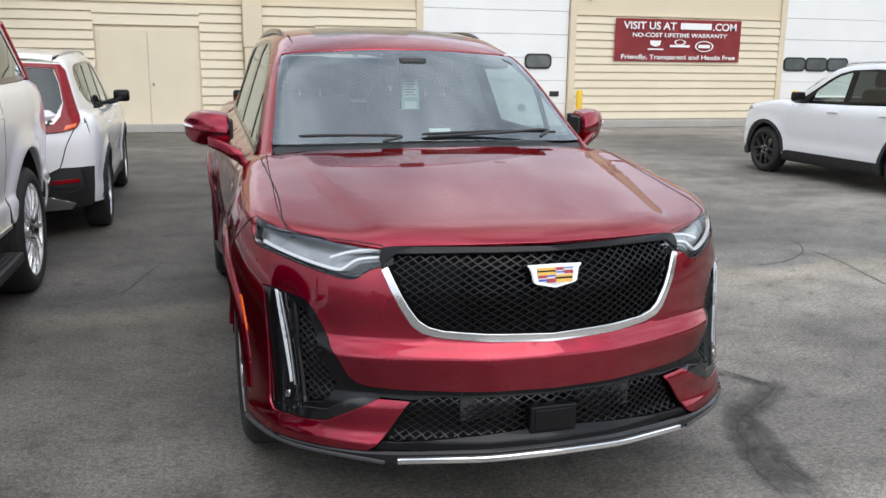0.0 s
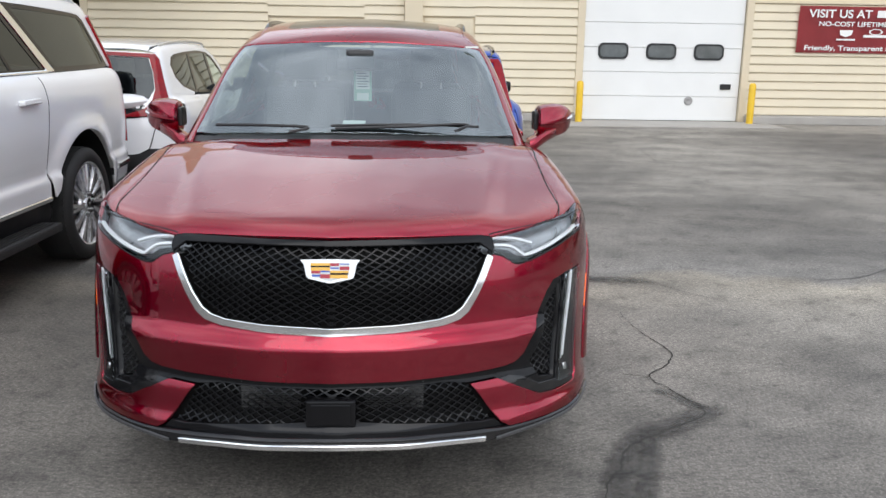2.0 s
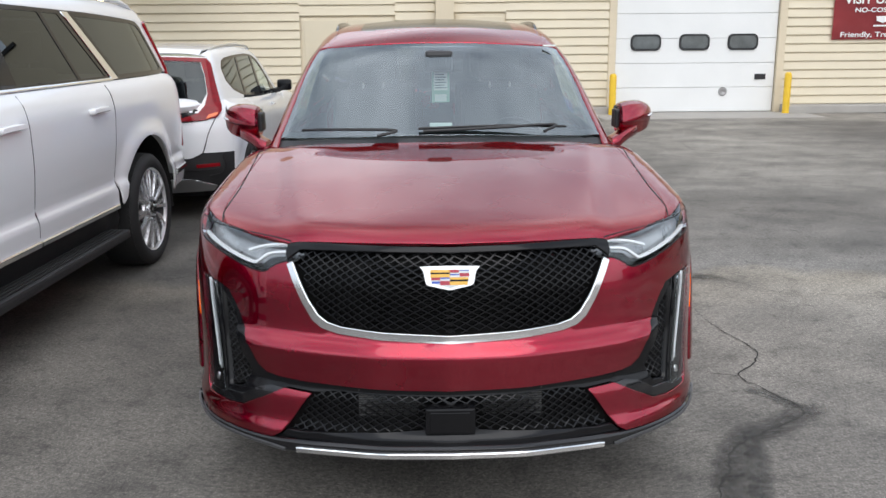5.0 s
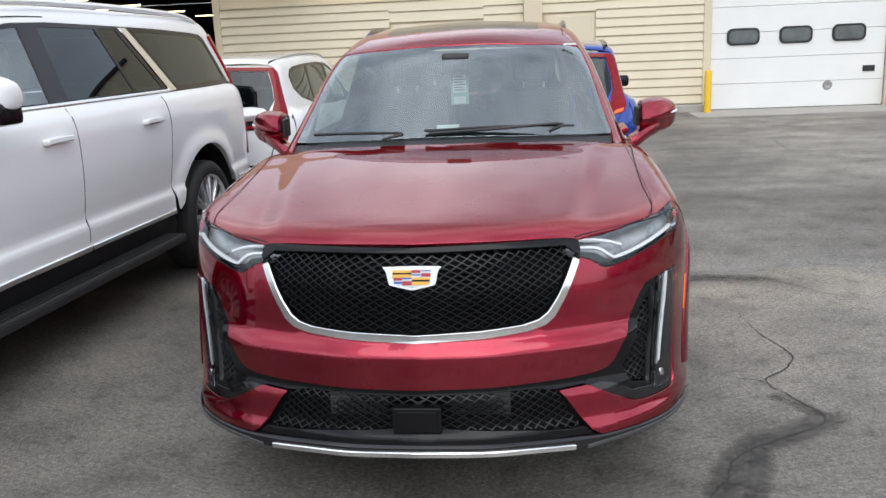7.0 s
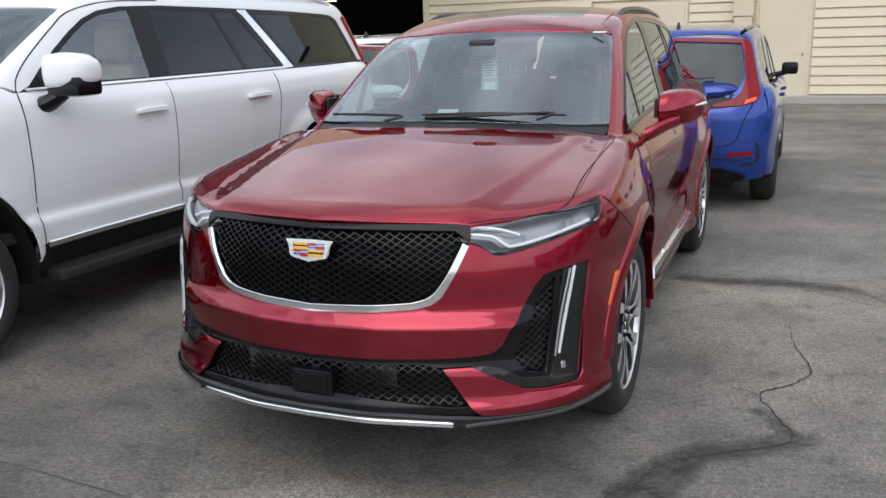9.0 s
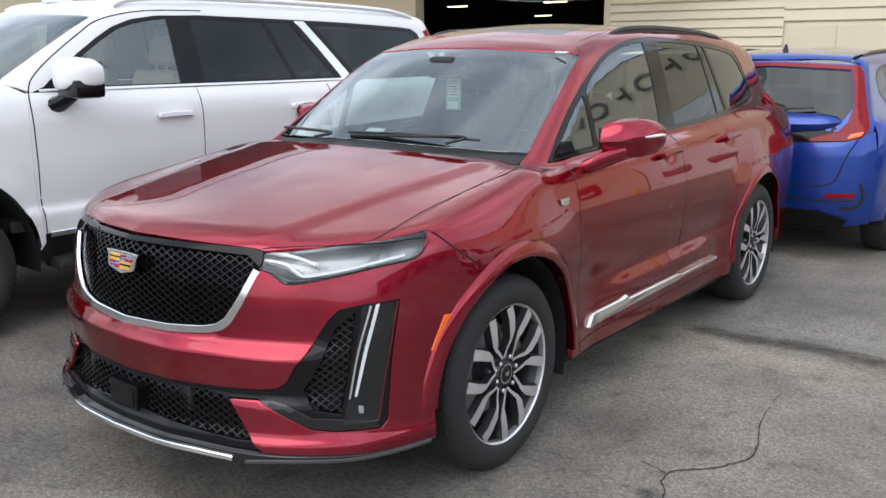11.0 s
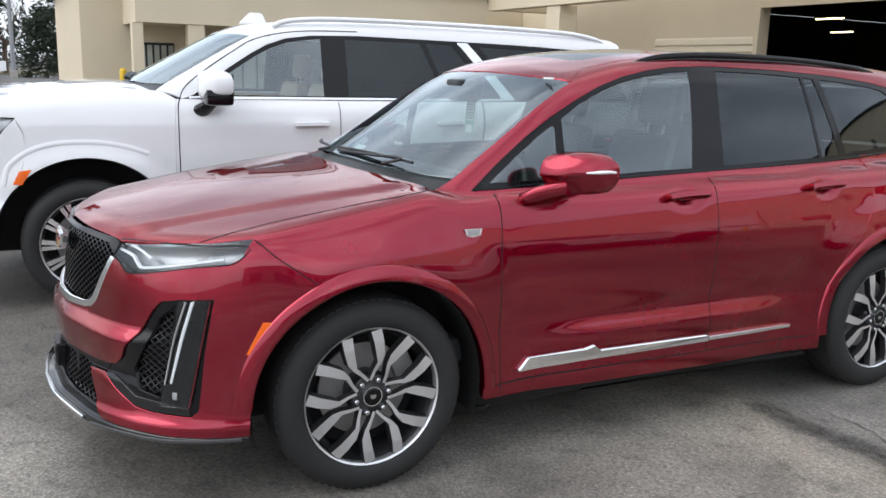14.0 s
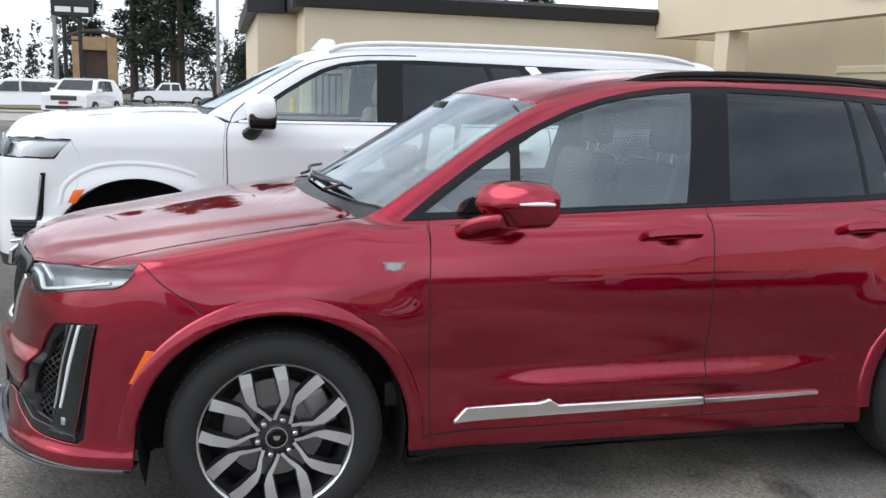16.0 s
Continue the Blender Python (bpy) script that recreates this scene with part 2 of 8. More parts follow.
# the red crossover: its skin
DENT = [1.0]
RED = Body(
    axles=(0.95, 3.813), hub=0.378, arch=0.435, flare=0.032, spread=0.30, floor=0.20,
    shoulder=0.10, rail=0.14, join=0.035, corner=0.10, rearcorner=0.22,
    width=curve((0.15, 0.84), (0.24, 0.875), (0.32, 0.892), (0.40, 0.889), (0.50, 0.884), (0.58, 0.884), (0.68, 0.900), (0.80, 0.911), (0.90, 0.907), (0.98, 0.893), (1.05, 0.874), (1.12, 0.847), (1.25, 0.79)),
    plan=curve((0.0, -0.02), (0.4, 0.012), (0.6, 0.020), (0.95, 0.020), (1.35, 0.004), (1.5, 0.0), (3.6, 0.0), (4.2, -0.008), (4.7, -0.045), (5.1, -0.12)),
    extra=lambda y, z: -0.018 * DENT[0] * sum(np.exp(-((y - a) / 0.062)**2 - ((z - b) / 0.032)**2) for a, b in ((2.425, 1.052), (3.31, 1.066))) + 0.010 * (1 - bump(z, 0.352, 0.392)) * (1 - bump(y, 0.7, 0.9)) + 0.011 * bump(z, 0.40, 0.50) * (1 - bump(z, 0.58, 0.70)) * (1 - bump(y, 0.6, 1.0)) + 0.022 * bump(z, 0.40, 0.485) * (1 - bump(z, 0.50, 0.585)) * bump(y, 1.50, 2.0) * (1 - bump(y, 2.75, 3.35)),
    roof=curve((0.5, 0.80), (1.06, 1.13), (1.2, 1.213), (1.5, 1.39), (1.81, 1.566), (1.92, 1.610), (2.05, 1.640), (2.3, 1.678), (2.7, 1.703), (3.2, 1.705), (3.8, 1.685), (4.4, 1.64), (4.8, 1.58), (5.1, 1.50)),
    crown=curve((1.0, 0.24), (1.4, 0.24), (1.95, 0.19), (2.4, 0.13), (4.0, 0.12), (4.8, 0.14)),
    hood=curve((-0.1, 0.955), (0.02, 0.968), (0.15, 0.998), (0.36, 1.034), (0.7, 1.088), (1.0, 1.13), (1.2, 1.152), (1.32, 1.125), (1.45, 1.110), (1.8, 1.110), (2.5, 1.125), (3.4, 1.150), (4.2, 1.18), (5.0, 1.20)),
    hoodcrown=curve((0.0, 0.105), (0.25, 0.090), (0.55, 0.074), (0.9, 0.064), (1.2, 0.052), (1.6, 0.0), (5.0, 0.0)),
    dome=lambda x, y: 0.012 * (1 - bump(x, 0.44 + 0.16 * np.clip(y, 0, 1.3), 0.54 + 0.16 * np.clip(y, 0, 1.3))) * (1 - bump(y, 1.1, 1.3)),
    cabin=lambda y, z: 0.802 - np.clip(z - 1.11, -0.06, 1) * 0.30 - 0.09 * np.clip(z - 1.11, 0, 1)**2 - RED_TAPER(y),
    nose=curve((0.0, -0.034), (0.2, -0.016), (0.4, 0.040), (0.5, 0.077), (0.6, 0.122), (0.7, 0.188), (0.8, 0.283), (0.86, 0.365), (0.91, 0.47), (0.95, 0.60), (1.0, 0.80)),
    lean=curve((0.2, -0.054), (0.3, -0.051), (0.352, -0.048), (0.376, -0.036), (0.46, -0.026), (0.5, -0.014), (0.56, -0.0205), (0.614, -0.0255), (0.626, -0.0235), (0.663, 0.002), (0.8, 0.013), (0.9, 0.032), (0.96, 0.05), (1.1, 0.12)),
    steady=curve((0.2, -0.054), (0.3, -0.051), (0.352, -0.048), (0.376, -0.034), (0.8, 0.012), (0.9, 0.032), (0.96, 0.05), (1.1, 0.12)),
    tail=curve((0.2, 4.95), (0.5, 5.02), (0.9, 5.0), (1.1, 4.95), (1.35, 4.84), (1.6, 4.72), (1.75, 4.66)),
    tailplan=curve((0.0, 0.0), (0.5, 0.05), (0.8, 0.16), (0.95, 0.3)),
)
RED_TAPER = curve((1.0, 0.0), (2.0, 0.0), (3.4, 0.01), (4.0, 0.045), (4.4, 0.09), (5.0, 0.16))


# ---- mesh helpers ----
def thing(name, label, category, group="", m=None):
    ob = tagged(new(name), label, category, group)
    if m is not None:
        ob.matrix_basis = m
    return ob


def mesh_of(name, verts, faces, material, parent=None, label="", normals=None, smooth=True):
    me = bpy.data.meshes.new(name)
    me.from_pydata([tuple(v) for v in verts], [], [tuple(int(i) for i in f) for f in faces])
    me.materials.append(material)
    if smooth:
        me.polygons.foreach_set("use_smooth", [True] * len(me.polygons))
    if normals is not None:
        me.normals_split_custom_set_from_vertices([tuple(n) for n in normals])
    ob = new(name, me)
    ob.parent = parent
    if label:
        tagged(ob, label)
    return ob


def part(name, bm, material, parent, label="", smooth=False, angle=35):
    me = bpy.data.meshes.new(name)
    bmesh.ops.recalc_face_normals(bm, faces=bm.faces)
    if smooth:
        for f in bm.faces:
            f.smooth = True
        for e in bm.edges:
            if len(e.link_faces) == 2 and e.calc_face_angle(0) > radians(angle):
                e.smooth = False
    bm.to_mesh(me)
    bm.free()
    me.materials.append(material)
    ob = new(name, me)
    ob.parent = parent
    if label:
        tagged(ob, label)
    return ob


def box(bm, lo, hi, bevel=0.0, m=None, seg=2):
    """Adds a box between two corners, with rounded edges."""
    lo, hi = Vector(lo), Vector(hi)
    r = bmesh.ops.create_cube(bm, size=1, matrix=Matrix.Translation((lo + hi) / 2) @ Matrix.Diagonal((*(hi - lo), 1)))
    vs = r["verts"]
    if bevel:
        es = list({e for v in vs for e in v.link_edges})
        out = bmesh.ops.bevel(bm, geom=es, offset=bevel, segments=seg, affect="EDGES", profile=0.6)
        vs = list({v for f in out["faces"] for v in f.verts} | {v for v in vs if v.is_valid})
        vs = list({v for v0 in vs for f in v0.link_faces for v in f.verts})
    if m is not None:
        bmesh.ops.transform(bm, matrix=m, verts=vs)
    return bm


def boxed(lo, hi, bevel=0.0, m=None, seg=2):
    return box(bmesh.new(), lo, hi, bevel, m, seg)


def lathe(profile, n=48, axis="x", bm=None):
    """Turns a profile of (radius, height) round an axis."""
    bm = bm or bmesh.new()
    rings = []
    for i in range(n):
        a = 2 * math.pi * i / n
        ring = []
        for r, h in profile:
            p = (h, r * math.cos(a), r * math.sin(a)) if axis == "x" else (r * math.cos(a), r * math.sin(a), h)
            ring.append(bm.verts.new(p))
        rings.append(ring)
    for i in range(n):
        a, b = rings[i], rings[(i + 1) % n]
        for j in range(len(profile) - 1):
            bm.faces.new((a[j], b[j], b[j + 1], a[j + 1]))
    return bm


def tube(points, r, bm=None, n=8, closed=False, flat=1.0):
    """A round bar along a line of points."""
    bm = bm or bmesh.new()
    pts = [Vector(p) for p in points]
    rings = []
    for i, p in enumerate(pts):
        a = pts[i - 1] if i or closed else p
        b = pts[(i + 1) % len(pts)] if i < len(pts) - 1 or closed else p
        d = (b - a).normalized()
        u = d.cross(Vector((0, 0, 1)))
        if u.length < 0.1:
            u = d.cross(Vector((1, 0, 0)))
        u.normalize()
        w = u.cross(d)
        rr = r[i] if isinstance(r, (list, tuple)) else r
        rings.append([bm.verts.new(p + (u * math.cos(2 * math.pi * k / n) + w * math.sin(2 * math.pi * k / n) * flat) * rr) for k in range(n)])
    for i in range(len(rings) - (0 if closed else 1)):
        a, b = rings[i], rings[(i + 1) % len(rings)]
        for k in range(n):
            bm.faces.new((a[k], a[(k + 1) % n], b[(k + 1) % n], b[k]))
    if not closed:
        bm.faces.new(rings[0][::-1]), bm.faces.new(rings[-1])
    return bm


def slab(loop, thick, bm=None, m=None):
    """A flat plate: an outline in x, y, from z = 0 up to thick."""
    bm = bm or bmesh.new()
    lo = [bm.verts.new((x, y, 0)) for x, y in loop]
    hi = [bm.verts.new((x, y, thick)) for x, y in loop]
    bm.faces.new(lo[::-1]), bm.faces.new(hi)
    for i in range(len(loop)):
        j = (i + 1) % len(loop)
        bm.faces.new((lo[i], lo[j], hi[j], hi[i]))
    if m is not None:
        bmesh.ops.transform(bm, matrix=m, verts=lo + hi)
    return bm


def spline(points, n=6):
    """Points along a smooth line through the given ones."""
    p = [np.array(q, float) for q in points]
    p = [2 * p[0] - p[1]] + p + [2 * p[-1] - p[-2]]
    out = []
    for i in range(1, len(p) - 2):
        for k in range(n):
            t = k / n
            out.append(0.5 * (2 * p[i] + (p[i + 1] - p[i - 1]) * t + (2 * p[i - 1] - 5 * p[i] + 4 * p[i + 1] - p[i + 2]) * t**2
                              + (3 * p[i] - p[i - 1] - 3 * p[i + 1] + p[i + 2]) * t**3))
    out.append(p[-2])
    return [tuple(q) for q in out]


def inside(pts, loop):
    """Which of the 2D points lie within a closed outline."""
    pts, loop = np.asarray(pts), np.asarray(loop)
    res = np.zeros(len(pts), bool)
    for i in range(len(loop)):
        (x1, y1), (x2, y2) = loop[i - 1], loop[i]
        if y1 == y2:
            continue
        cross = ((y1 > pts[:, 1]) != (y2 > pts[:, 1])) & (pts[:, 0] < (x2 - x1) * (pts[:, 1] - y1) / (y2 - y1) + x1)
        res ^= cross
    return res


def shrink(loop, d):
    """A closed 2D outline drawn in by d."""
    p = np.asarray(loop, float)
    area = 0.5 * np.sum(p[:, 0] * np.roll(p[:, 1], -1) - np.roll(p[:, 0], -1) * p[:, 1])
    s = 1 if area > 0 else -1
    e1, e2 = p - np.roll(p, 1, 0), np.roll(p, -1, 0) - p
    n1 = np.stack([-e1[:, 1], e1[:, 0]], 1) / np.maximum(np.linalg.norm(e1, axis=1)[:, None], 1e-9)
    n2 = np.stack([-e2[:, 1], e2[:, 0]], 1) / np.maximum(np.linalg.norm(e2, axis=1)[:, None], 1e-9)
    b = n1 + n2
    q = b / np.maximum(np.sum(b * b, 1)[:, None] / 2, 0.5)
    return p + s * d * q


def dense(loop, step):
    out = []
    for i in range(len(loop)):
        a, b = np.asarray(loop[i]), np.asarray(loop[(i + 1) % len(loop)])
        n = max(1, int(np.ceil(np.linalg.norm(b - a) / step)))
        out += [a + (b - a) * k / n for k in range(n)]
    return np.array(out)


def triangles(loops, step):
    """Fills 2D outlines (the first is the border, the rest holes) with even triangles."""
    from mathutils import geometry
    loops = [dense(l, step) for l in loops]
    pts = np.concatenate(loops)
    edges, k = [], 0
    for l in loops:
        edges += [(k + i, k + (i + 1) % len(l)) for i in range(len(l))]
        k += len(l)
    lo, hi = pts.min(0), pts.max(0)
    gx = np.arange(lo[0], hi[0], step)
    gy = np.arange(lo[1], hi[1], step * 0.87)
    g = np.array([(x + (j % 2) * step / 2, y) for j, y in enumerate(gy) for x in gx]).reshape(-1, 2)
    ok = inside(g, loops[0])
    for l in loops[1:]:
        ok &= ~inside(g, l)
    g = g[ok]
    if len(g):
        near = np.min(np.stack([np.sum((g - p)**2, 1) for p in pts]), 0)
        g = g[near > (0.45 * step)**2]
    allp = np.concatenate([pts, g]) if len(g) else pts
    vs, _, fs, *_ = geometry.delaunay_2d_cdt([Vector(p) for p in allp], edges, [], 0, 1e-7)
    vs = np.array([tuple(v) for v in vs])
    fs = np.array([f for f in fs if len(f) == 3])
    mid = vs[fs].mean(1)
    ok = inside(mid, loops[0])
    for l in loops[1:]:
        ok &= ~inside(mid, l)
    return vs, fs[ok]


def panel(name, body, loop, d, material, parent, holes=(), step=0.03, off=0.0, thick=0.014, gap=0.002, label="", both=False, lo=-0.7, hi=0.9):
    """A pressed panel on the body's skin: an outline of 3D points is thrown along d onto the skin and filled, and its rim turned in."""
    d = np.array(d, float) / np.linalg.norm(d)
    v = np.array([0, 0, 1.0]) if abs(d[2]) < 0.95 else np.array([0, -1.0, 0])
    v = v - d * np.dot(v, d)
    v /= np.linalg.norm(v)
    u = np.cross(v, d)
    flat = lambda l: np.stack([np.asarray(l) @ u, np.asarray(l) @ v], 1)
    loop, holes = body.snap(loop), [body.snap(h) for h in holes]
    seam = both and np.min(np.abs(loop[:, 0])) < 1e-3
    loops = [shrink(flat(loop), gap)] + [shrink(flat(h), -gap) for h in holes]
    base = float(np.mean(np.asarray(loop) @ d))
    vs, fs = triangles(loops, step)
    p = vs[:, :1] * u + vs[:, 1:] * v + base * d
    p = body.cast(p, d, lo, hi, off)
    if seam:
        mid = p[:, 0] < max(0.012, 2.5 * gap + 1.7 * abs(off))
        way = 1.0 if d[1] >= 0 else -1.0
        q = p[mid] * (0, 1, 1) - np.array([0, 0.3 * way, 0])
        p[mid] = body.cast(q, (0, way, 0), 0, 0.9, off)
    n = body.normal(p)
    if seam:
        n[mid, 0] = np.maximum(n[mid, 0], 0.0)
    a, b, c = p[fs[:, 0]], p[fs[:, 1]], p[fs[:, 2]]
    flip = np.sum(np.cross(b - a, c - a) * n[fs[:, 0]], 1) < 0
    fs[flip] = fs[flip][:, ::-1]
    count = {}
    for f in fs:
        for i in range(3):
            e = (f[i], f[(i + 1) % 3])
            count[e] = count.get(e, 0) + 1
    rim = [e for e in count if (e[1], e[0]) not in count and not (seam and p[e[0], 0] < 1e-6 and p[e[1], 0] < 1e-6)]
    ids = sorted({i for e in rim for i in e})
    at = {i: k for k, i in enumerate(ids)}
    out = np.zeros((len(ids), 3))
    for i, j in rim:
        w = np.cross(p[j] - p[i], n[i])
        out[at[i]] += w
        out[at[j]] += w
    out /= np.maximum(np.linalg.norm(out, axis=1, keepdims=True), 1e-9)
    np_, nr = len(p), len(ids)
    soft = 0.7 * out + 0.7 * n[ids]
    verts = np.concatenate([p, p[ids] + out * 0.0012 - n[ids] * 0.0014, p[ids] + out * 0.0012 - n[ids] * thick])
    norms = np.concatenate([n, soft, out])
    faces = [tuple(f) for f in fs]
    for i, j in rim:
        a, b = at[i], at[j]
        faces.append((j, i, np_ + a, np_ + b))
        faces.append((np_ + b, np_ + a, np_ + nr + a, np_ + nr + b))
    obs = [mesh_of(name, verts, faces, material, parent, label, norms)]
    if both:
        mv, mn = verts * (-1, 1, 1), norms * (-1, 1, 1)
        obs.append(mesh_of(name, mv, [f[::-1] for f in faces], material, parent, label, mn))
    return obs if both else obs[0]


def lattice(name, body, loop, d, material, parent, dx=0.03, dz=0.014, w=0.003, off=-0.02, depth=0.010, both=False, label=""):
    """A diamond mesh of crossing bars within an outline on the skin."""
    d = np.array(d, float) / np.linalg.norm(d)
    v = np.array([0, 0, 1.0]) - d * d[2]
    v /= np.linalg.norm(v)
    u = np.cross(v, d)
    l2 = np.stack([np.asarray(loop) @ u, np.asarray(loop) @ v], 1)
    base = float(np.mean(np.asarray(loop) @ d))
    lo, hi = l2.min(0), l2.max(0)
    segs = []
    for s in (1, -1):
        k = dz / dx * s
        c0, c1 = sorted((lo[1] - k * (lo[0] if s > 0 else hi[0]), hi[1] - k * (hi[0] if s > 0 else lo[0])))
        c0, c1 = min(c0, lo[1] - k * hi[0], lo[1] - k * lo[0]), max(c1, hi[1] - k * lo[0], hi[1] - k * hi[0])
        for c in np.arange(c0, c1, 2 * dz):
            xs = np.linspace(lo[0], hi[0], int((hi[0] - lo[0]) / 0.008) + 2)
            pts = np.stack([xs, k * xs + c], 1)
            ok = inside(pts, l2)
            run = []
            for q, o in zip(pts, ok):
                if o:
                    run.append(q)
                elif run:
                    segs.append(run)
                    run = []
            if run:
                segs.append(run)
    verts, faces = [], []
    for run in segs:
        if len(run) < 2:
            continue
        run = run[::2] + ([run[-1]] if len(run) % 2 == 0 else [])
        if len(run) < 2:
            continue
        q = np.array(run)
        t = q[-1] - q[0]
        nrm = np.array([-t[1], t[0]]) / max(np.linalg.norm(t), 1e-9) * w / 2
        start = len(verts)
        for sgn in (1, -1):
            e = q + sgn * nrm
            verts += list(e[:, :1] * u + e[:, 1:] * v + base * d)
        m = len(q)
        faces += [(start + i, start + i + 1, start + m + i + 1, start + m + i) for i in range(m - 1)]
    p = body.cast(np.array(verts), d, -0.7, 0.9, off)
    n = body.normal(p)
    a, b, c = p[faces[0][0]], p[faces[0][1]], p[faces[0][2]]
    k = len(p)
    q = p - n * depth
    full = []
    for f in faces:
        full.append(f)
        full.append((f[0], f[1], f[1] + k, f[0] + k))
        full.append((f[3], f[2], f[2] + k, f[3] + k))
    allv = np.concatenate([p, q])
    mesh_of(name, allv, full, material, parent, label, smooth=False)
    if both:
        mesh_of(name, allv * (-1, 1, 1), [f[::-1] for f in full], material, parent, label, smooth=False)


def ring(cy, cz, r, a0, a1, n=20):
    """Side-view points (y, z) on an arc, angles in degrees from the rear upwards."""
    return [(cy + r * math.cos(radians(a0 + (a1 - a0) * i / n)), cz + r * math.sin(radians(a0 + (a1 - a0) * i / n))) for i in range(n + 1)]


def S(points, x=1.0, body=None):
    """Side-view points (y, z) thrown onto the left flank of a body."""
    body = body or RED
    p = body.cast(np.array([(1.4, y, z) for y, z in points]), (-1, 0, 0), 0, 1.2)
    return [tuple(q) for q in p]


def settle(car, along, low, k):
    """Shifts a car's parts lengthwise by a curve and stretches them upwards above a height, wheels apart."""
    for ob in car.children_recursive:
        if ob.type != "MESH" or ob.name.startswith("wheel") or (ob.parent and ob.parent.name.startswith("wheel") and ob.parent.type == "EMPTY") or (ob.parent and ob.parent.parent and ob.parent.parent.name.startswith("wheel")):
            continue
        me = ob.data
        co = np.empty(len(me.vertices) * 3)
        me.vertices.foreach_get("co", co)
        co = co.reshape(-1, 3)
        co[:, 1] += along(co[:, 1])
        co[:, 2] = np.where(co[:, 2] > low, low + (co[:, 2] - low) * k, co[:, 2])
        me.vertices.foreach_set("co", co.ravel())


def stroke(body, points, d, width, height, off=0.0):
    """A strip of rounded section laid along a line of points on the skin; returns a bmesh."""
    d = np.array(d, float) / np.linalg.norm(d)
    p = body.cast(np.array(points, float), d, -0.7, 0.9, off)
    n = body.normal(p)
    t = np.gradient(p, axis=0)
    t /= np.maximum(np.linalg.norm(t, axis=1, keepdims=True), 1e-9)
    s = np.cross(n, t)
    bm = bmesh.new()
    rows = []
    ws = width if isinstance(width, (list, tuple)) else [width] * len(p)
    for i in range(len(p)):
        w = ws[i]
        sec = [(-w / 2, -0.004), (-w / 2, height * 0.6), (-w * 0.32, height), (w * 0.32, height), (w / 2, height * 0.6), (w / 2, -0.004)]
        rows.append([bm.verts.new(p[i] + s[i] * a + n[i] * b) for a, b in sec])
    for i in range(len(rows) - 1):
        for k in range(5):
            bm.faces.new((rows[i][k], rows[i][k + 1], rows[i + 1][k + 1], rows[i + 1][k]))
    bm.faces.new(rows[0]), bm.faces.new(rows[-1][::-1])
    return bm


def mirrored(bm):
    """A copy of a bmesh on the other side of the car."""
    out = bm.copy()
    bmesh.ops.transform(out, matrix=Matrix.Diagonal((-1, 1, 1, 1)), verts=out.verts)
    bmesh.ops.reverse_faces(out, faces=out.faces)
    return out


def pair(name, bm, material, parent, label="", smooth=True):
    a = mirrored(bm)
    return part(name, bm, material, parent, label, smooth), part(name, a, material, parent, label, smooth)


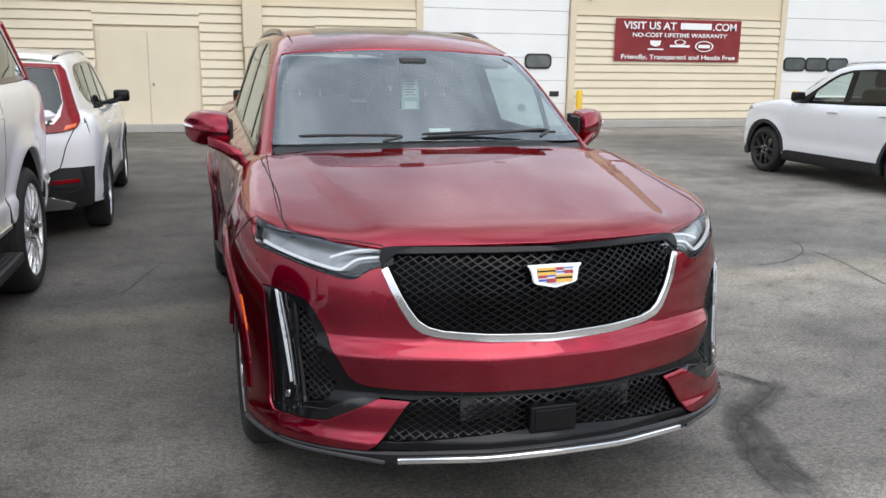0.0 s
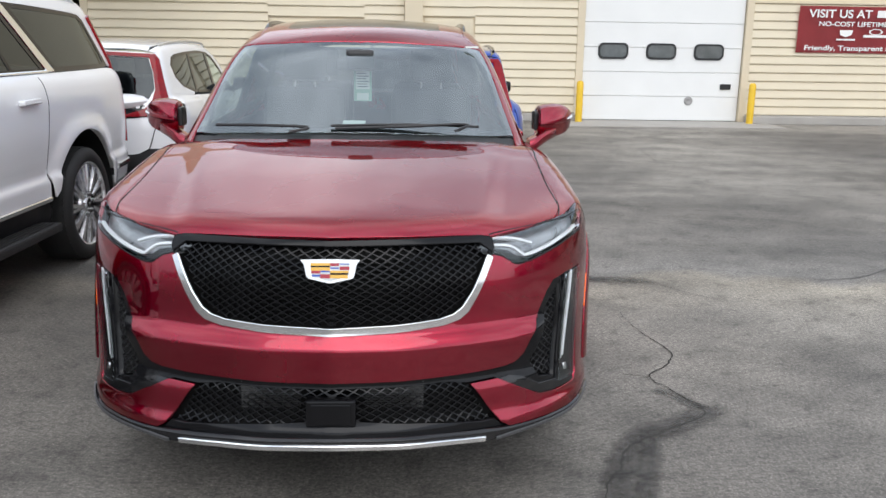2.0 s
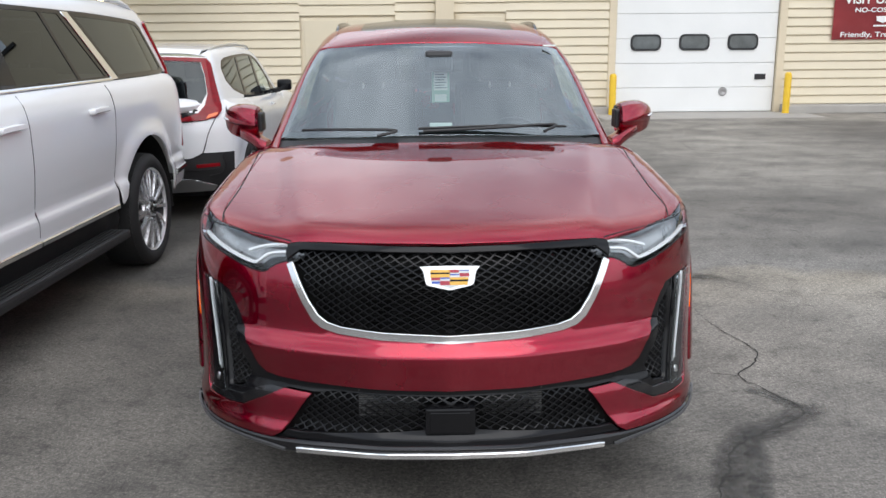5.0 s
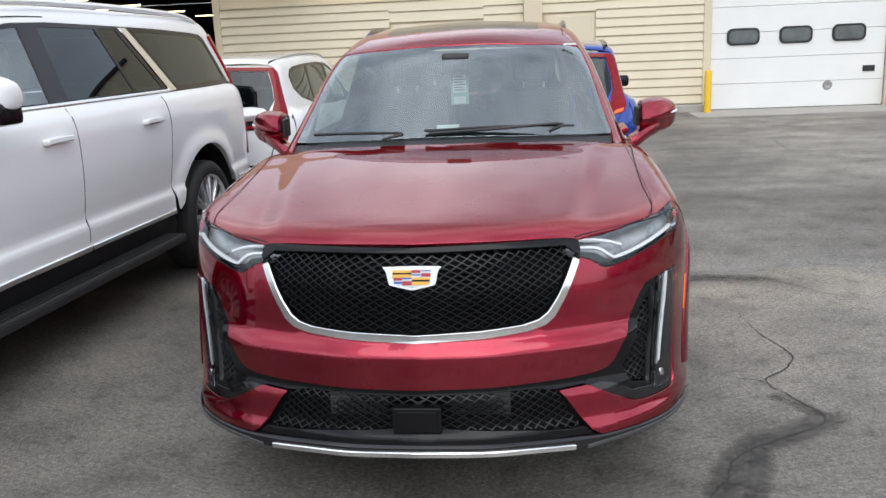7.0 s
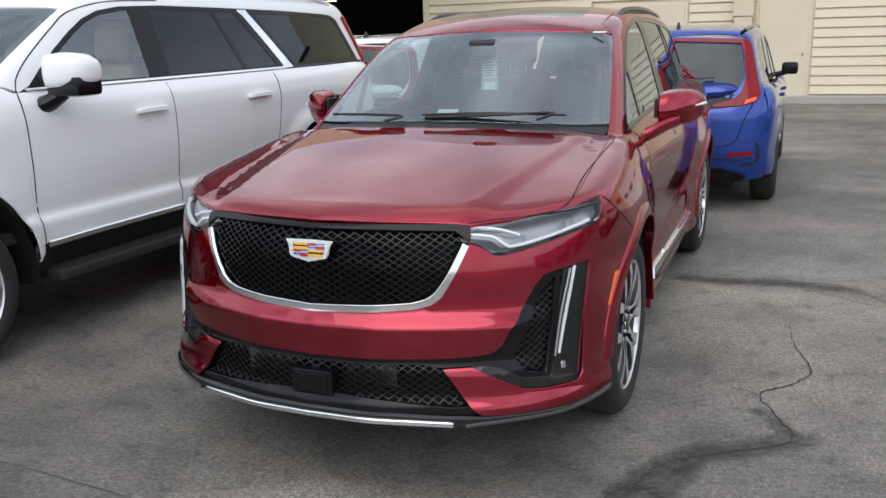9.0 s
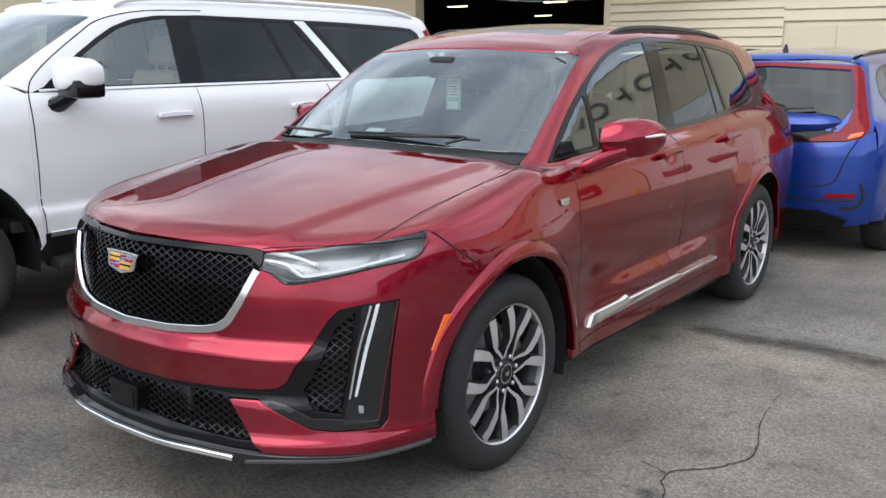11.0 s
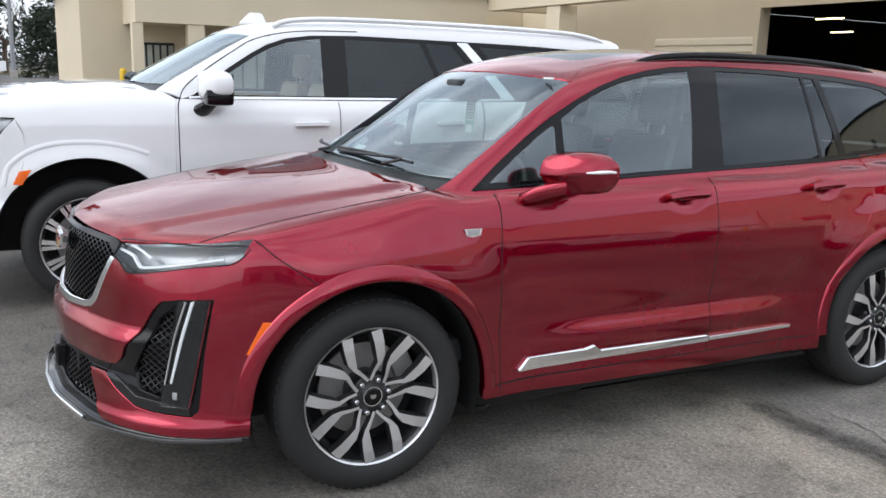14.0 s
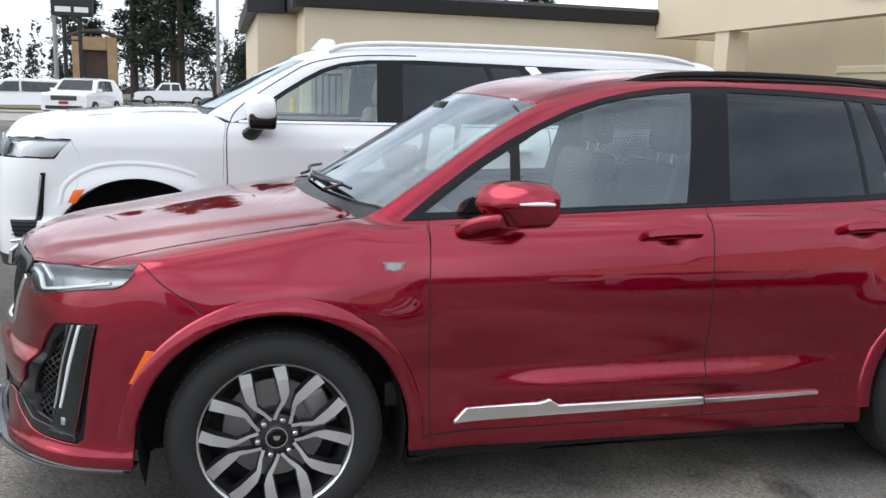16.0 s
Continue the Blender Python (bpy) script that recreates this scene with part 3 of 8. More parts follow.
# ---- wheels ----
def wheel(car, at, r, rim, width, style, flip):
    """A road wheel whose outer face looks to +x, or to -x if flip."""
    w = new("wheel")
    w.parent = car
    w.matrix_basis = pose(*at, 0, 0, 180 if flip else 0)
    h = width / 2
    tyre = lathe([(rim - 0.004, h - 0.022), (rim + 0.008, h - 0.004), (rim + 0.03, h + 0.002), (rim + (r - rim) * 0.55, h + 0.006), (r - 0.024, h - 0.008), (r - 0.010, h - 0.022),
                  (r, h - 0.05), (r + 0.002, 0), (r, -h + 0.05), (r - 0.02, -h + 0.01), (rim + 0.02, -h)], 64)
    part("tyre", tyre, RUBBER, w, smooth=True, angle=50)
    tread = bmesh.new()
    for i in range(70):
        box(tread, (h - 0.062, -0.009, r - 0.016), (h - 0.030, 0.009, r - 0.0022), 0, pose(0, 0, 0, 360 * i / 70, 0, 0))
    tagged(part("tread", tread, RUBBER, w), kind="stuff")
    part("barrel", lathe([(rim - 0.012, h - 0.03), (rim - 0.03, h - 0.06), (rim - 0.035, -h + 0.03), (rim, -h)], 48), BLACK, w, smooth=True)
    lip = lathe([(rim - 0.008, h - 0.035), (rim - 0.005, h - 0.012), (rim + 0.002, h - 0.006), (rim + 0.004, h - 0.02)], 64)
    part("rim_lip", lip, MACHINED if style != "dark" else GUNMETAL, w, smooth=True)
    part("brake_disc", lathe([(0.04, -0.015), (rim * 0.68, -0.015), (rim * 0.68, 0.0), (0.04, 0.0)], 40), STEEL, w, smooth=True, angle=30)
    part("caliper", boxed((-0.02, rim * 0.48, -0.07), (0.035, rim * 0.80, 0.07), 0.015, pose(0, 0, 0, 25, 0, 0)), STEEL, w)
    part("backing", lathe([(0.0, -0.03), (rim - 0.03, -0.03)], 40), DARK, w)

    def arm(stations, depth=0.03):
        """stations: (radius, angle in degrees, width, height of the face)"""
        rows = []
        for i, (q, a, ww, x) in enumerate(stations):
            a = radians(a)
            c = Vector((x, q * math.sin(a), q * math.cos(a)))
            b = stations[min(i + 1, len(stations) - 1)]
            s = stations[max(i - 1, 0)]
            pb = Vector((0, b[0] * math.sin(radians(b[1])), b[0] * math.cos(radians(b[1]))))
            ps = Vector((0, s[0] * math.sin(radians(s[1])), s[0] * math.cos(radians(s[1]))))
            t = (pb - ps).normalized()
            n = Vector((1, 0, 0)).cross(t)
            rows.append((c, n, ww))
        face, under = bmesh.new(), bmesh.new()
        for bm, k, dx in ((face, 0.5, 0.0), (under, 0.5, -0.0012)):
            vs = []
            for c, n, ww in rows:
                e = n * ww * k
                if bm is face:
                    vs.append([bm.verts.new(c - e + Vector((0.0, 0, 0))), bm.verts.new(c + e)])
                else:
                    vs.append([bm.verts.new(c - e * 1.06 + Vector((dx, 0, 0))), bm.verts.new(c - e * 1.35 - Vector((depth, 0, 0))),
                               bm.verts.new(c + e * 1.35 - Vector((depth, 0, 0))), bm.verts.new(c + e * 1.06 + Vector((dx, 0, 0)))])
            for a, b in zip(vs, vs[1:]):
                m = len(a)
                for j in range(m if m > 2 else 1):
                    bm.faces.new((a[j], a[(j + 1) % m], b[(j + 1) % m], b[j]))
        spoke = part("spoke", under, GUNMETAL if style != "many" else POLISHED, w)
        part("spoke_face", face, GUNMETAL if style == "dark" else POLISHED if style == "many" else MACHINED, spoke)

    if style == "split":
        for i in range(6):
            c = 60 * i + 19
            for s in (1, -1):
                arm([(rim - 0.008, c + s * 17.0, 0.042, h - 0.010), (rim * 0.80, c + s * 13.6, 0.039, h - 0.006), (rim * 0.62, c + s * 9.6, 0.034, h - 0.008),
                     (rim * 0.50, c + s * 8.6, 0.017, h - 0.012), (rim * 0.36, c + s * 16, 0.012, h - 0.018), (rim * 0.24, c + s * 26, 0.012, h - 0.022)])
    elif style == "many":
        for i in range(12):
            c = 30 * i
            arm([(rim - 0.012, c + 5, 0.030, h - 0.012), (rim * 0.62, c + 3, 0.022, h - 0.008), (rim * 0.30, c, 0.016, h - 0.012)])
            arm([(rim - 0.012, c - 4, 0.026, h - 0.022), (rim * 0.62, c - 5, 0.020, h - 0.018), (rim * 0.30, c - 6, 0.012, h - 0.020)])
    else:
        for i in range(5):
            c = 72 * i
            for s in (1, -1):
                arm([(rim - 0.012, c + s * 20, 0.03, h - 0.014), (rim * 0.6, c + s * 9, 0.026, h - 0.012), (rim * 0.25, c + s * 10, 0.03, h - 0.02)])
    hub = lathe([(0.0, h - 0.030), (0.062, h - 0.032), (rim * 0.30, h - 0.036), (rim * 0.34, h - 0.06), (rim * 0.3, -0.02)], 40)
    part("hub", hub, POLISHED if style == "many" else GUNMETAL, w, smooth=True)
    cap = part("centre_cap", lathe([(0.0, h - 0.012), (0.028, h - 0.013), (0.034, h - 0.018), (0.036, h - 0.034)], 32), GLOSS_BLACK, w, smooth=True)
    part("cap_ring", lathe([(0.034, h - 0.03), (0.0345, h - 0.015), (0.0385, h - 0.015), (0.039, h - 0.034)], 32), CHROME, w, smooth=True)
    part("cap_crest", slab([(-0.012, 0.008), (0.012, 0.008), (0.010, -0.004), (0, -0.009), (-0.010, -0.004)], 0.002, None, pose(h - 0.013, 0, 0, 90, 0, 90)), SATIN, cap)
    for i in range(6 if style != "dark" else 5):
        a = radians(360 / (6 if style != "dark" else 5) * i + 19)
        q = rim * 0.245
        nut = lathe([(0.0, h - 0.008), (0.006, h - 0.009), (0.0095, h - 0.013), (0.0095, h - 0.036)], 12)
        bmesh.ops.translate(nut, vec=(0, q * math.sin(a), q * math.cos(a)), verts=nut.verts)
        part("lug_nut", nut, SATIN, w, smooth=True)
    return w


def crest(parent, m, size, name="emblem"):
    """A shield badge with enamel bars: a plate, a bright rim and colour fields."""
    o = [(-0.5, 0.185), (0.0, 0.195), (0.5, 0.185), (0.445, 0.13), (0.42, 0.06), (0.395, -0.09), (0.36, -0.125), (0.0, -0.205), (-0.36, -0.125), (-0.395, -0.09), (-0.42, 0.06), (-0.445, 0.13)]
    i = [(-0.32, 0.135), (0.32, 0.135), (0.295, -0.085), (0.0, -0.165), (-0.295, -0.085)]
    scale = lambda l: [(x * size, y * size) for x, y in l]
    bm = slab(scale(o), 0.012 * size / 0.2, None, m)
    bmesh.ops.bevel(bm, geom=list(bm.edges), offset=0.003 * size / 0.2, segments=2, affect="EDGES")
    base = part(name, bm, CHROME, parent, "bright shield-shaped badge")
    part("field", slab(scale(i), 0.0135 * size / 0.2, None, m), SATIN, base)
    return base


# ---- the red crossover ----
red = thing("suv", "metallic dark red mid-size SUV parked on asphalt", "car")
DIAG = (-1, 1, 0)
IN, UP, FORE = (-1, 0, 0), (0, 0, -1), (0, 1, 0)


def fp(x, z):
    return (x, float(RED.front(np.float64(x), np.float64(z))), z)


def F(points):
    return [fp(x, z) for x, z in points]


ARCH_F = ring(0.95, 0.378, 0.457, 0, 180, 28)
ARCH_R = ring(3.813, 0.378, 0.445, 0, 180, 28)

# front bumper cover, one half and its mirror
chrome_out = [(0.0, 0.661), (0.2, 0.668), (0.36, 0.680), (0.410, 0.693), (0.440, 0.716), (0.47, 0.766), (0.522, 0.885)]
chrome_in = [(0.0, 0.699), (0.2, 0.705), (0.335, 0.712), (0.378, 0.722), (0.408, 0.741), (0.44, 0.784), (0.492, 0.900)]
chrome_in = [tuple(o + 0.64 * (i - o) for o, i in zip(p, q)) for p, q in zip(chrome_out, chrome_in)]
lamp_low = [(0.524, 0.892), (0.56, 0.880), (0.605, 0.852), (0.66, 0.856), (0.74, 0.876), (0.82, 0.899)]
lamp_out3 = [(0.868, 0.447, 0.912), (0.874, 0.49, 0.930), (0.855, 0.535, 0.972)]
cut3 = [(0.855, 0.535, 0.972), (0.905, 0.585, 0.935), (0.925, 0.635, 0.898), (0.936, 0.68, 0.864), (0.938, 0.725, 0.822), (0.938, 0.747, 0.786)]
vent_in = [(0.748, 0.774), (0.724, 0.742), (0.684, 0.656), (0.660, 0.600), (0.636, 0.551), (0.607, 0.527), (0.567, 0.518), (0.487, 0.513), (0.375, 0.511), (0.2, 0.510), (0.0, 0.509)]
tip = [(0.452, 0.478), (0.545, 0.482), (0.62, 0.442), (0.704, 0.395)]
vent_bot3 = [(0.760, 0.195, 0.386), (0.853, 0.31, 0.383)]
vent_right3 = [(0.862, 0.333, 0.405), (0.856, 0.36, 0.60), (0.868, 0.392, 0.794)]
vent_top3 = [(0.80, 0.30, 0.787)]
loop = F(chrome_out) + F(lamp_low) + lamp_out3 + cut3[1:]
loop += [(0.92, y, z) for y, z in ARCH_F if y < 0.74 and z < 0.78] + [(0.91, 0.492, 0.40), (0.925, 0.492, 0.36), (0.925, 0.490, 0.314)]
loop += [(0.88, 0.36, 0.312), (0.81, 0.25, 0.313), (0.748, 0.177, 0.316), (0.66, 0.105, 0.318), (0.585, 0.06, 0.320), (0.556, 0.05, 0.338)]
loop += F(tip) + vent_bot3 + vent_right3 + vent_top3 + F(vent_in) + F([(0.0, z) for z in (0.525, 0.545, 0.565, 0.585, 0.60, 0.612, 0.62, 0.63, 0.645)])
panel("bumper_cover", RED, loop, DIAG, RED_PAINT, red, step=0.026, both=True, gap=0.0012, label="painted front bumper cover")
# bright surround of the grille
panel("grille_surround", RED, F(chrome_out) + F(chrome_in)[::-1], DIAG, CHROME, red, step=0.012, off=0.003, both=True, gap=0.0008, label="bright chrome surround")
# dark backing behind all the openings
panel("grille_backing", RED, F([(0, 0.27), (0.5, 0.27), (0.80, 0.33), (0.85, 0.42), (0.85, 0.80), (0.60, 0.86), (0.52, 0.955), (0, 0.965)]), DIAG, DARK, red, step=0.05, off=-0.075, both=True)
grille = F(chrome_in) + F([(0.505, 0.915), (0.47, 0.938), (0.25, 0.946), (0.0, 0.946)])
lattice("grille_mesh", RED, grille, DIAG, GLOSS_BLACK, red, dx=0.0165, dz=0.0115, w=0.0034, off=-0.014, depth=0.016, both=True, label="gloss black diamond grille mesh")
panel("grille_bar", RED, F([(0.0, 0.944), (0.25, 0.944), (0.475, 0.934), (0.520, 0.900), (0.527, 0.915), (0.520, 0.950), (0.48, 0.962), (0.25, 0.968), (0.0, 0.968)]), DIAG, GLOSS_BLACK, red, step=0.02, off=0.004, both=True)
# radiator and camera behind the mesh
part("radiator", boxed((-0.27, 0.066, 0.70), (0.27, 0.074, 0.90), 0.002), DARK, red)
fins = bmesh.new()
for i in range(16):
    box(fins, (-0.25, 0.058, 0.705 + i * 0.012), (0.25, 0.065, 0.707 + i * 0.012))
tagged(part("radiator_core", fins, DARK, red), kind="stuff")
# lower intake
lattice("lower_mesh", RED, F([(0.0, 0.492), (0.375, 0.496), (0.468, 0.494), (0.466, 0.474), (0.545, 0.346), (0.50, 0.344), (0.30, 0.364), (0.0, 0.380)]), DIAG, GLOSS_BLACK, red, dx=0.0165, dz=0.0115, w=0.0036, off=-0.024, depth=0.012, both=True)
panel("intake_frame", RED, F([(0.0, 0.486), (0.375, 0.488), (0.452, 0.478), (0.545, 0.482), (0.567, 0.517), (0.487, 0.512), (0.375, 0.510), (0.2, 0.509), (0.0, 0.508)]), DIAG, GLOSS_BLACK, red, step=0.02, off=-0.010, both=True, thick=0.03)
panel("intake_sill", RED, F([(0.0, 0.386), (0.30, 0.368), (0.50, 0.347), (0.548, 0.350), (0.575, 0.322), (0.40, 0.324), (0.0, 0.332)]), DIAG, GLOSS_BLACK, red, step=0.02, off=-0.012, both=True, thick=0.03)
part("camera_block", box(box(bmesh.new(), (-0.082, -0.062, 0.366), (0.078, 0.02, 0.458), 0.007), (-0.066, -0.0655, 0.376), (0.062, -0.060, 0.446), 0.003), GLOSS_BLACK, red, "black sensor block")
for s in (1, -1):
    core = bmesh.new()
    box(core, (min(s * 0.105, s * 0.295), 0.006, 0.408), (max(s * 0.105, s * 0.295), 0.012, 0.505))
    for i in range(12):
        box(core, (min(s * 0.105, s * 0.295), 0.000, 0.410 + i * 0.008), (max(s * 0.105, s * 0.295), 0.006, 0.4135 + i * 0.008))
    tagged(part("cooler", core, COOLER, red), kind="stuff")
# splitter and its bright strip
split_hi = [(0.0, 0.336), (0.3, 0.331), (0.47, 0.322), (0.53, 0.320), (0.60, 0.319), (0.70, 0.317), (0.81, 0.313), (0.87, 0.312)]
split_lo = [(0.0, 0.302), (0.3, 0.302), (0.47, 0.291), (0.53, 0.289), (0.60, 0.298), (0.70, 0.302), (0.81, 0.299), (0.87, 0.300)]
panel("splitter", RED, F(split_hi) + [(0.925, 0.49, 0.314), (0.925, 0.49, 0.305)] + F(split_lo)[::-1], DIAG, PIANO, red, step=0.02, off=0.012, both=True, thick=0.08)
strip = spline(F([(0.50, 0.299), (0.47, 0.302), (0.32, 0.309), (0.15, 0.313), (0.0, 0.315)]), 8)
part("splitter_trim", stroke(RED, strip + [(-x, y, z) for x, y, z in strip[::-1][1:]], FORE, 0.019, 0.008, 0.013), CHROME, red, "polished strip", True)
pair("splitter_edge", stroke(RED, spline(F([(0.53, 0.293), (0.60, 0.301), (0.70, 0.304), (0.81, 0.302)]) + [(0.922, 0.47, 0.307)], 8), DIAG, 0.012, 0.005, 0.012), SATIN_BLACK, red)
# side vents with the upright running lamps
vent = F(vent_in[:7]) + F([(0.545, 0.482), (0.62, 0.442), (0.704, 0.395)]) + vent_bot3 + vent_right3 + vent_top3
vent_hole = [(0.783, 0.28, 0.766), (0.742, 0.225, 0.712), (0.712, 0.18, 0.60), (0.672, 0.148, 0.515), (0.705, 0.156, 0.452), (0.770, 0.215, 0.434), (0.783, 0.25, 0.60)]
panel("vent_surround", RED, vent, DIAG, GLOSS_BLACK, red, holes=[vent_hole], step=0.02, off=-0.012, both=True, thick=0.04, gap=0.0005)
lattice("vent_mesh", RED, vent_hole, DIAG, BLACK, red, dx=0.0165, dz=0.0125, w=0.0036, off=-0.030, depth=0.012, both=True)
panel("vent_ledge", RED, F([(0.550, 0.480), (0.622, 0.440), (0.706, 0.397)]) + [(0.760, 0.195, 0.389), (0.850, 0.31, 0.386), (0.838, 0.30, 0.412), (0.775, 0.215, 0.424), (0.700, 0.152, 0.432), (0.63, 0.115, 0.474), (0.59, 0.093, 0.486)], DIAG, PIANO, red, step=0.02, off=-0.002, both=True)
drl = [(0.8245, 0.326, 0.784), (0.8315, 0.338, 0.788), (0.8145, 0.296, 0.64), (0.8040, 0.255, 0.493), (0.7975, 0.248, 0.495), (0.8065, 0.285, 0.64)]
panel("running_lamp", RED, drl, DIAG, LIT, red, step=0.012, off=0.004, both=True, thick=0.012, label="upright white running lamp")
drl_bezel = [(0.797, 0.295, 0.782), (0.864, 0.388, 0.790), (0.852, 0.35, 0.60), (0.846, 0.31, 0.41), (0.776, 0.217, 0.412), (0.787, 0.255, 0.60)]
panel("lamp_bezel", RED, drl_bezel, DIAG, GLOSS_BLACK, red, step=0.02, off=-0.004, both=True, thick=0.03)
panel("lamp_cover", RED, drl_bezel, DIAG, LENS, red, step=0.02, off=0.009, both=True, thick=0.006)
panel("lower_lamp", RED, [(0.806, 0.255, 0.466), (0.818, 0.268, 0.464), (0.820, 0.268, 0.438), (0.809, 0.255, 0.441)], DIAG, SATIN, red, step=0.012, off=0.003, both=True)
pair("lamp_edge", stroke(RED, spline([(0.816, 0.312, 0.782), (0.798, 0.27, 0.64), (0.788, 0.236, 0.49)], 8), DIAG, 0.006, 0.002, 0.008), SATIN, red)
pair("lamp_edge", stroke(RED, spline([(0.862, 0.385, 0.786), (0.850, 0.348, 0.60), (0.844, 0.308, 0.415)], 8), DIAG, 0.004, 0.002, 0.006), RED_PAINT, red)
# side marker lamps, outlined in amber
panel("side_marker", RED, [(0.915, 0.546, 0.715), (0.925, 0.572, 0.714), (0.912, 0.520, 0.604), (0.90, 0.493, 0.605)], DIAG, AMBER, red, step=0.012, off=0.007, both=True, gap=0.0, thick=0.006, label="amber marker lamp")
# headlamps
BOWL = mat("lamp_bowl", (0.372, 0.384, 0.396), 0.30, 0.55, vary=0.40, scale=16)
lamp_top3 = [(0.855, 0.535, 0.972), (0.80, 0.40, 0.968), (0.77, 0.362, 0.967), (0.66, 0.235, 0.962), (0.56, 0.150, 0.955), (0.527, 0.128, 0.945)]
lamp_loop = F(lamp_low) + lamp_out3[:-1] + lamp_top3
panel("headlamp_cover", RED, lamp_loop, DIAG, LENS, red, step=0.02, off=-0.001, both=True, gap=0.0015, thick=0.03, label="clear headlamp cover")
panel("headlamp_bowl", RED, lamp_loop, DIAG, BOWL, red, step=0.03, off=-0.050, both=True, gap=-0.004, thick=0.004)
pair("headlamp_rim", stroke(RED, spline(lamp_loop + lamp_loop[:1], 3), DIAG, 0.005, 0.001, -0.001), GLOSS_BLACK, red)
light_line = spline(F([(0.53, 0.915), (0.60, 0.905), (0.635, 0.882), (0.66, 0.872), (0.74, 0.888), (0.81, 0.908)]) + [(0.850, 0.435, 0.925)], 6)
pair("light_blade", stroke(RED, light_line, DIAG, 0.011, 0.008, -0.020), LIT, red, "white light blade")
pair("light_blade", stroke(RED, spline(F([(0.535, 0.935), (0.62, 0.925), (0.68, 0.905)]), 6), DIAG, 0.010, 0.008, -0.022), LIT, red)
panel("lamp_mask", RED, F([(0.535, 0.905), (0.60, 0.893), (0.63, 0.87), (0.70, 0.868), (0.62, 0.856), (0.58, 0.872), (0.53, 0.892)]), DIAG, BLACK, red, step=0.02, off=-0.024, both=True)
# emblem
e = crest(red, pose(0, -0.016, 0.870, 80, 0, 0), 0.190)
for (x0, x1, z0, z1, ma) in ((-0.060, 0.0, 0.017, 0.025, GOLD), (-0.060, 0.0, 0.012, 0.017, GLOSS_BLACK), (-0.060, 0.0, 0.002, 0.012, GOLD), (-0.058, -0.030, -0.007, 0.002, RED_ENAMEL), (-0.056, -0.030, -0.017, -0.010, BLUE_ENAMEL),
                             (-0.030, 0.0, -0.003, 0.002, BLUE_ENAMEL), (-0.030, 0.0, -0.022, -0.009, RED_ENAMEL), (0.0, 0.028, 0.016, 0.025, RED_ENAMEL), (0.030, 0.060, 0.021, 0.024, BLUE_ENAMEL), (0.0, 0.028, 0.008, 0.012, BLUE_ENAMEL),
                             (0.030, 0.060, 0.004, 0.015, RED_ENAMEL), (0.0, 0.058, -0.005, 0.002, GOLD), (0.0, 0.057, -0.011, -0.005, GLOSS_BLACK), (0.0, 0.055, -0.022, -0.011, GOLD)):
    part("bar", boxed((x0, z0, 0.008), (x1, z1, 0.0155), 0.0, pose(0, -0.016, 0.870, 80, 0, 0)), ma, e)

# hood
hood_front = [(0.0, 0.03, 0.97), (0.25, 0.058, 0.97), (0.48, 0.122, 0.963), (0.527, 0.137, 0.955)]
hood_lamp = [(0.66, 0.240, 0.962), (0.76, 0.352, 0.967)]
hood_cut = [(0.768, 0.368, 0.968), (0.790, 0.43, 0.995), (0.796, 0.52, 1.02), (0.792, 0.65, 1.045), (0.784, 0.82, 1.066), (0.777, 1.0, 1.085), (0.769, 1.15, 1.10), (0.762, 1.24, 1.125)]
hood_back = [(0.70, 1.225, 1.16), (0.55, 1.165, 1.16), (0.30, 1.105, 1.16), (0.0, 1.085, 1.16)]
half = spline(hood_front, 4) + hood_lamp + spline(hood_cut, 5) + spline(hood_back, 4)
panel("hood", RED, half + [(-x, y, z) for x, y, z in half[::-1][1:-1]], (0, 0.45, -0.9), RED_PAINT, red, step=0.035, thick=0.02, label="hood with a raised centre")
# cowl under the glass
cowl = spline([(0.0, 1.085, 1.16), (0.30, 1.105, 1.16), (0.55, 1.165, 1.16), (0.70, 1.225, 1.16), (0.74, 1.30, 1.15)], 4) + spline([(0.73, 1.34, 1.155), (0.6, 1.262, 1.165), (0.3, 1.172, 1.18), (0.0, 1.15, 1.18)], 4)
panel("cowl", RED, cowl + [(-x, y, z) for x, y, z in cowl[::-1][1:-1]], UP, BLACK, red, step=0.03, off=-0.012)

# fenders
fender = lamp_top3[:3] + spline(hood_cut, 5) + [(0.775, 1.30, 1.135), (0.79, 1.385, 1.112), (0.80, 1.487, 1.117)]
fender += S([(1.478, 1.0), (1.472, 0.85), (1.478, 0.60), (1.487, 0.305), (1.407, 0.302)], 0.92) + S([q for q in ARCH_F if q[1] > 0.38 and not (q[0] < 0.74 and q[1] < 0.78)], 0.93)
fender += cut3[::-1][:-1]
panel("fender", RED, fender, (-0.85, 0, -0.53), RED_PAINT, red, step=0.026, both=True, label="painted front fender")
SIDEWAYS = (-0.85, 0, -0.53)
pair("panel_gap", stroke(RED, spline(hood_cut, 8), SIDEWAYS, 0.0048, 0.0008, 0.0002), DARK, red)
pair("fender_flange", stroke(RED, spline(cut3, 8), SIDEWAYS, 0.050, 0.0004, -0.0035), RED_PAINT, red)
pair("panel_gap", stroke(RED, spline(cut3, 8), SIDEWAYS, 0.0032, 0.0008, 0.0002), DARK, red)
pair("panel_gap", stroke(RED, spline(S([(1.478, 1.105), (1.478, 1.0), (1.472, 0.85), (1.478, 0.60), (1.487, 0.31)]), 8), IN, 0.0042, 0.0006, 0.0), DARK, red)
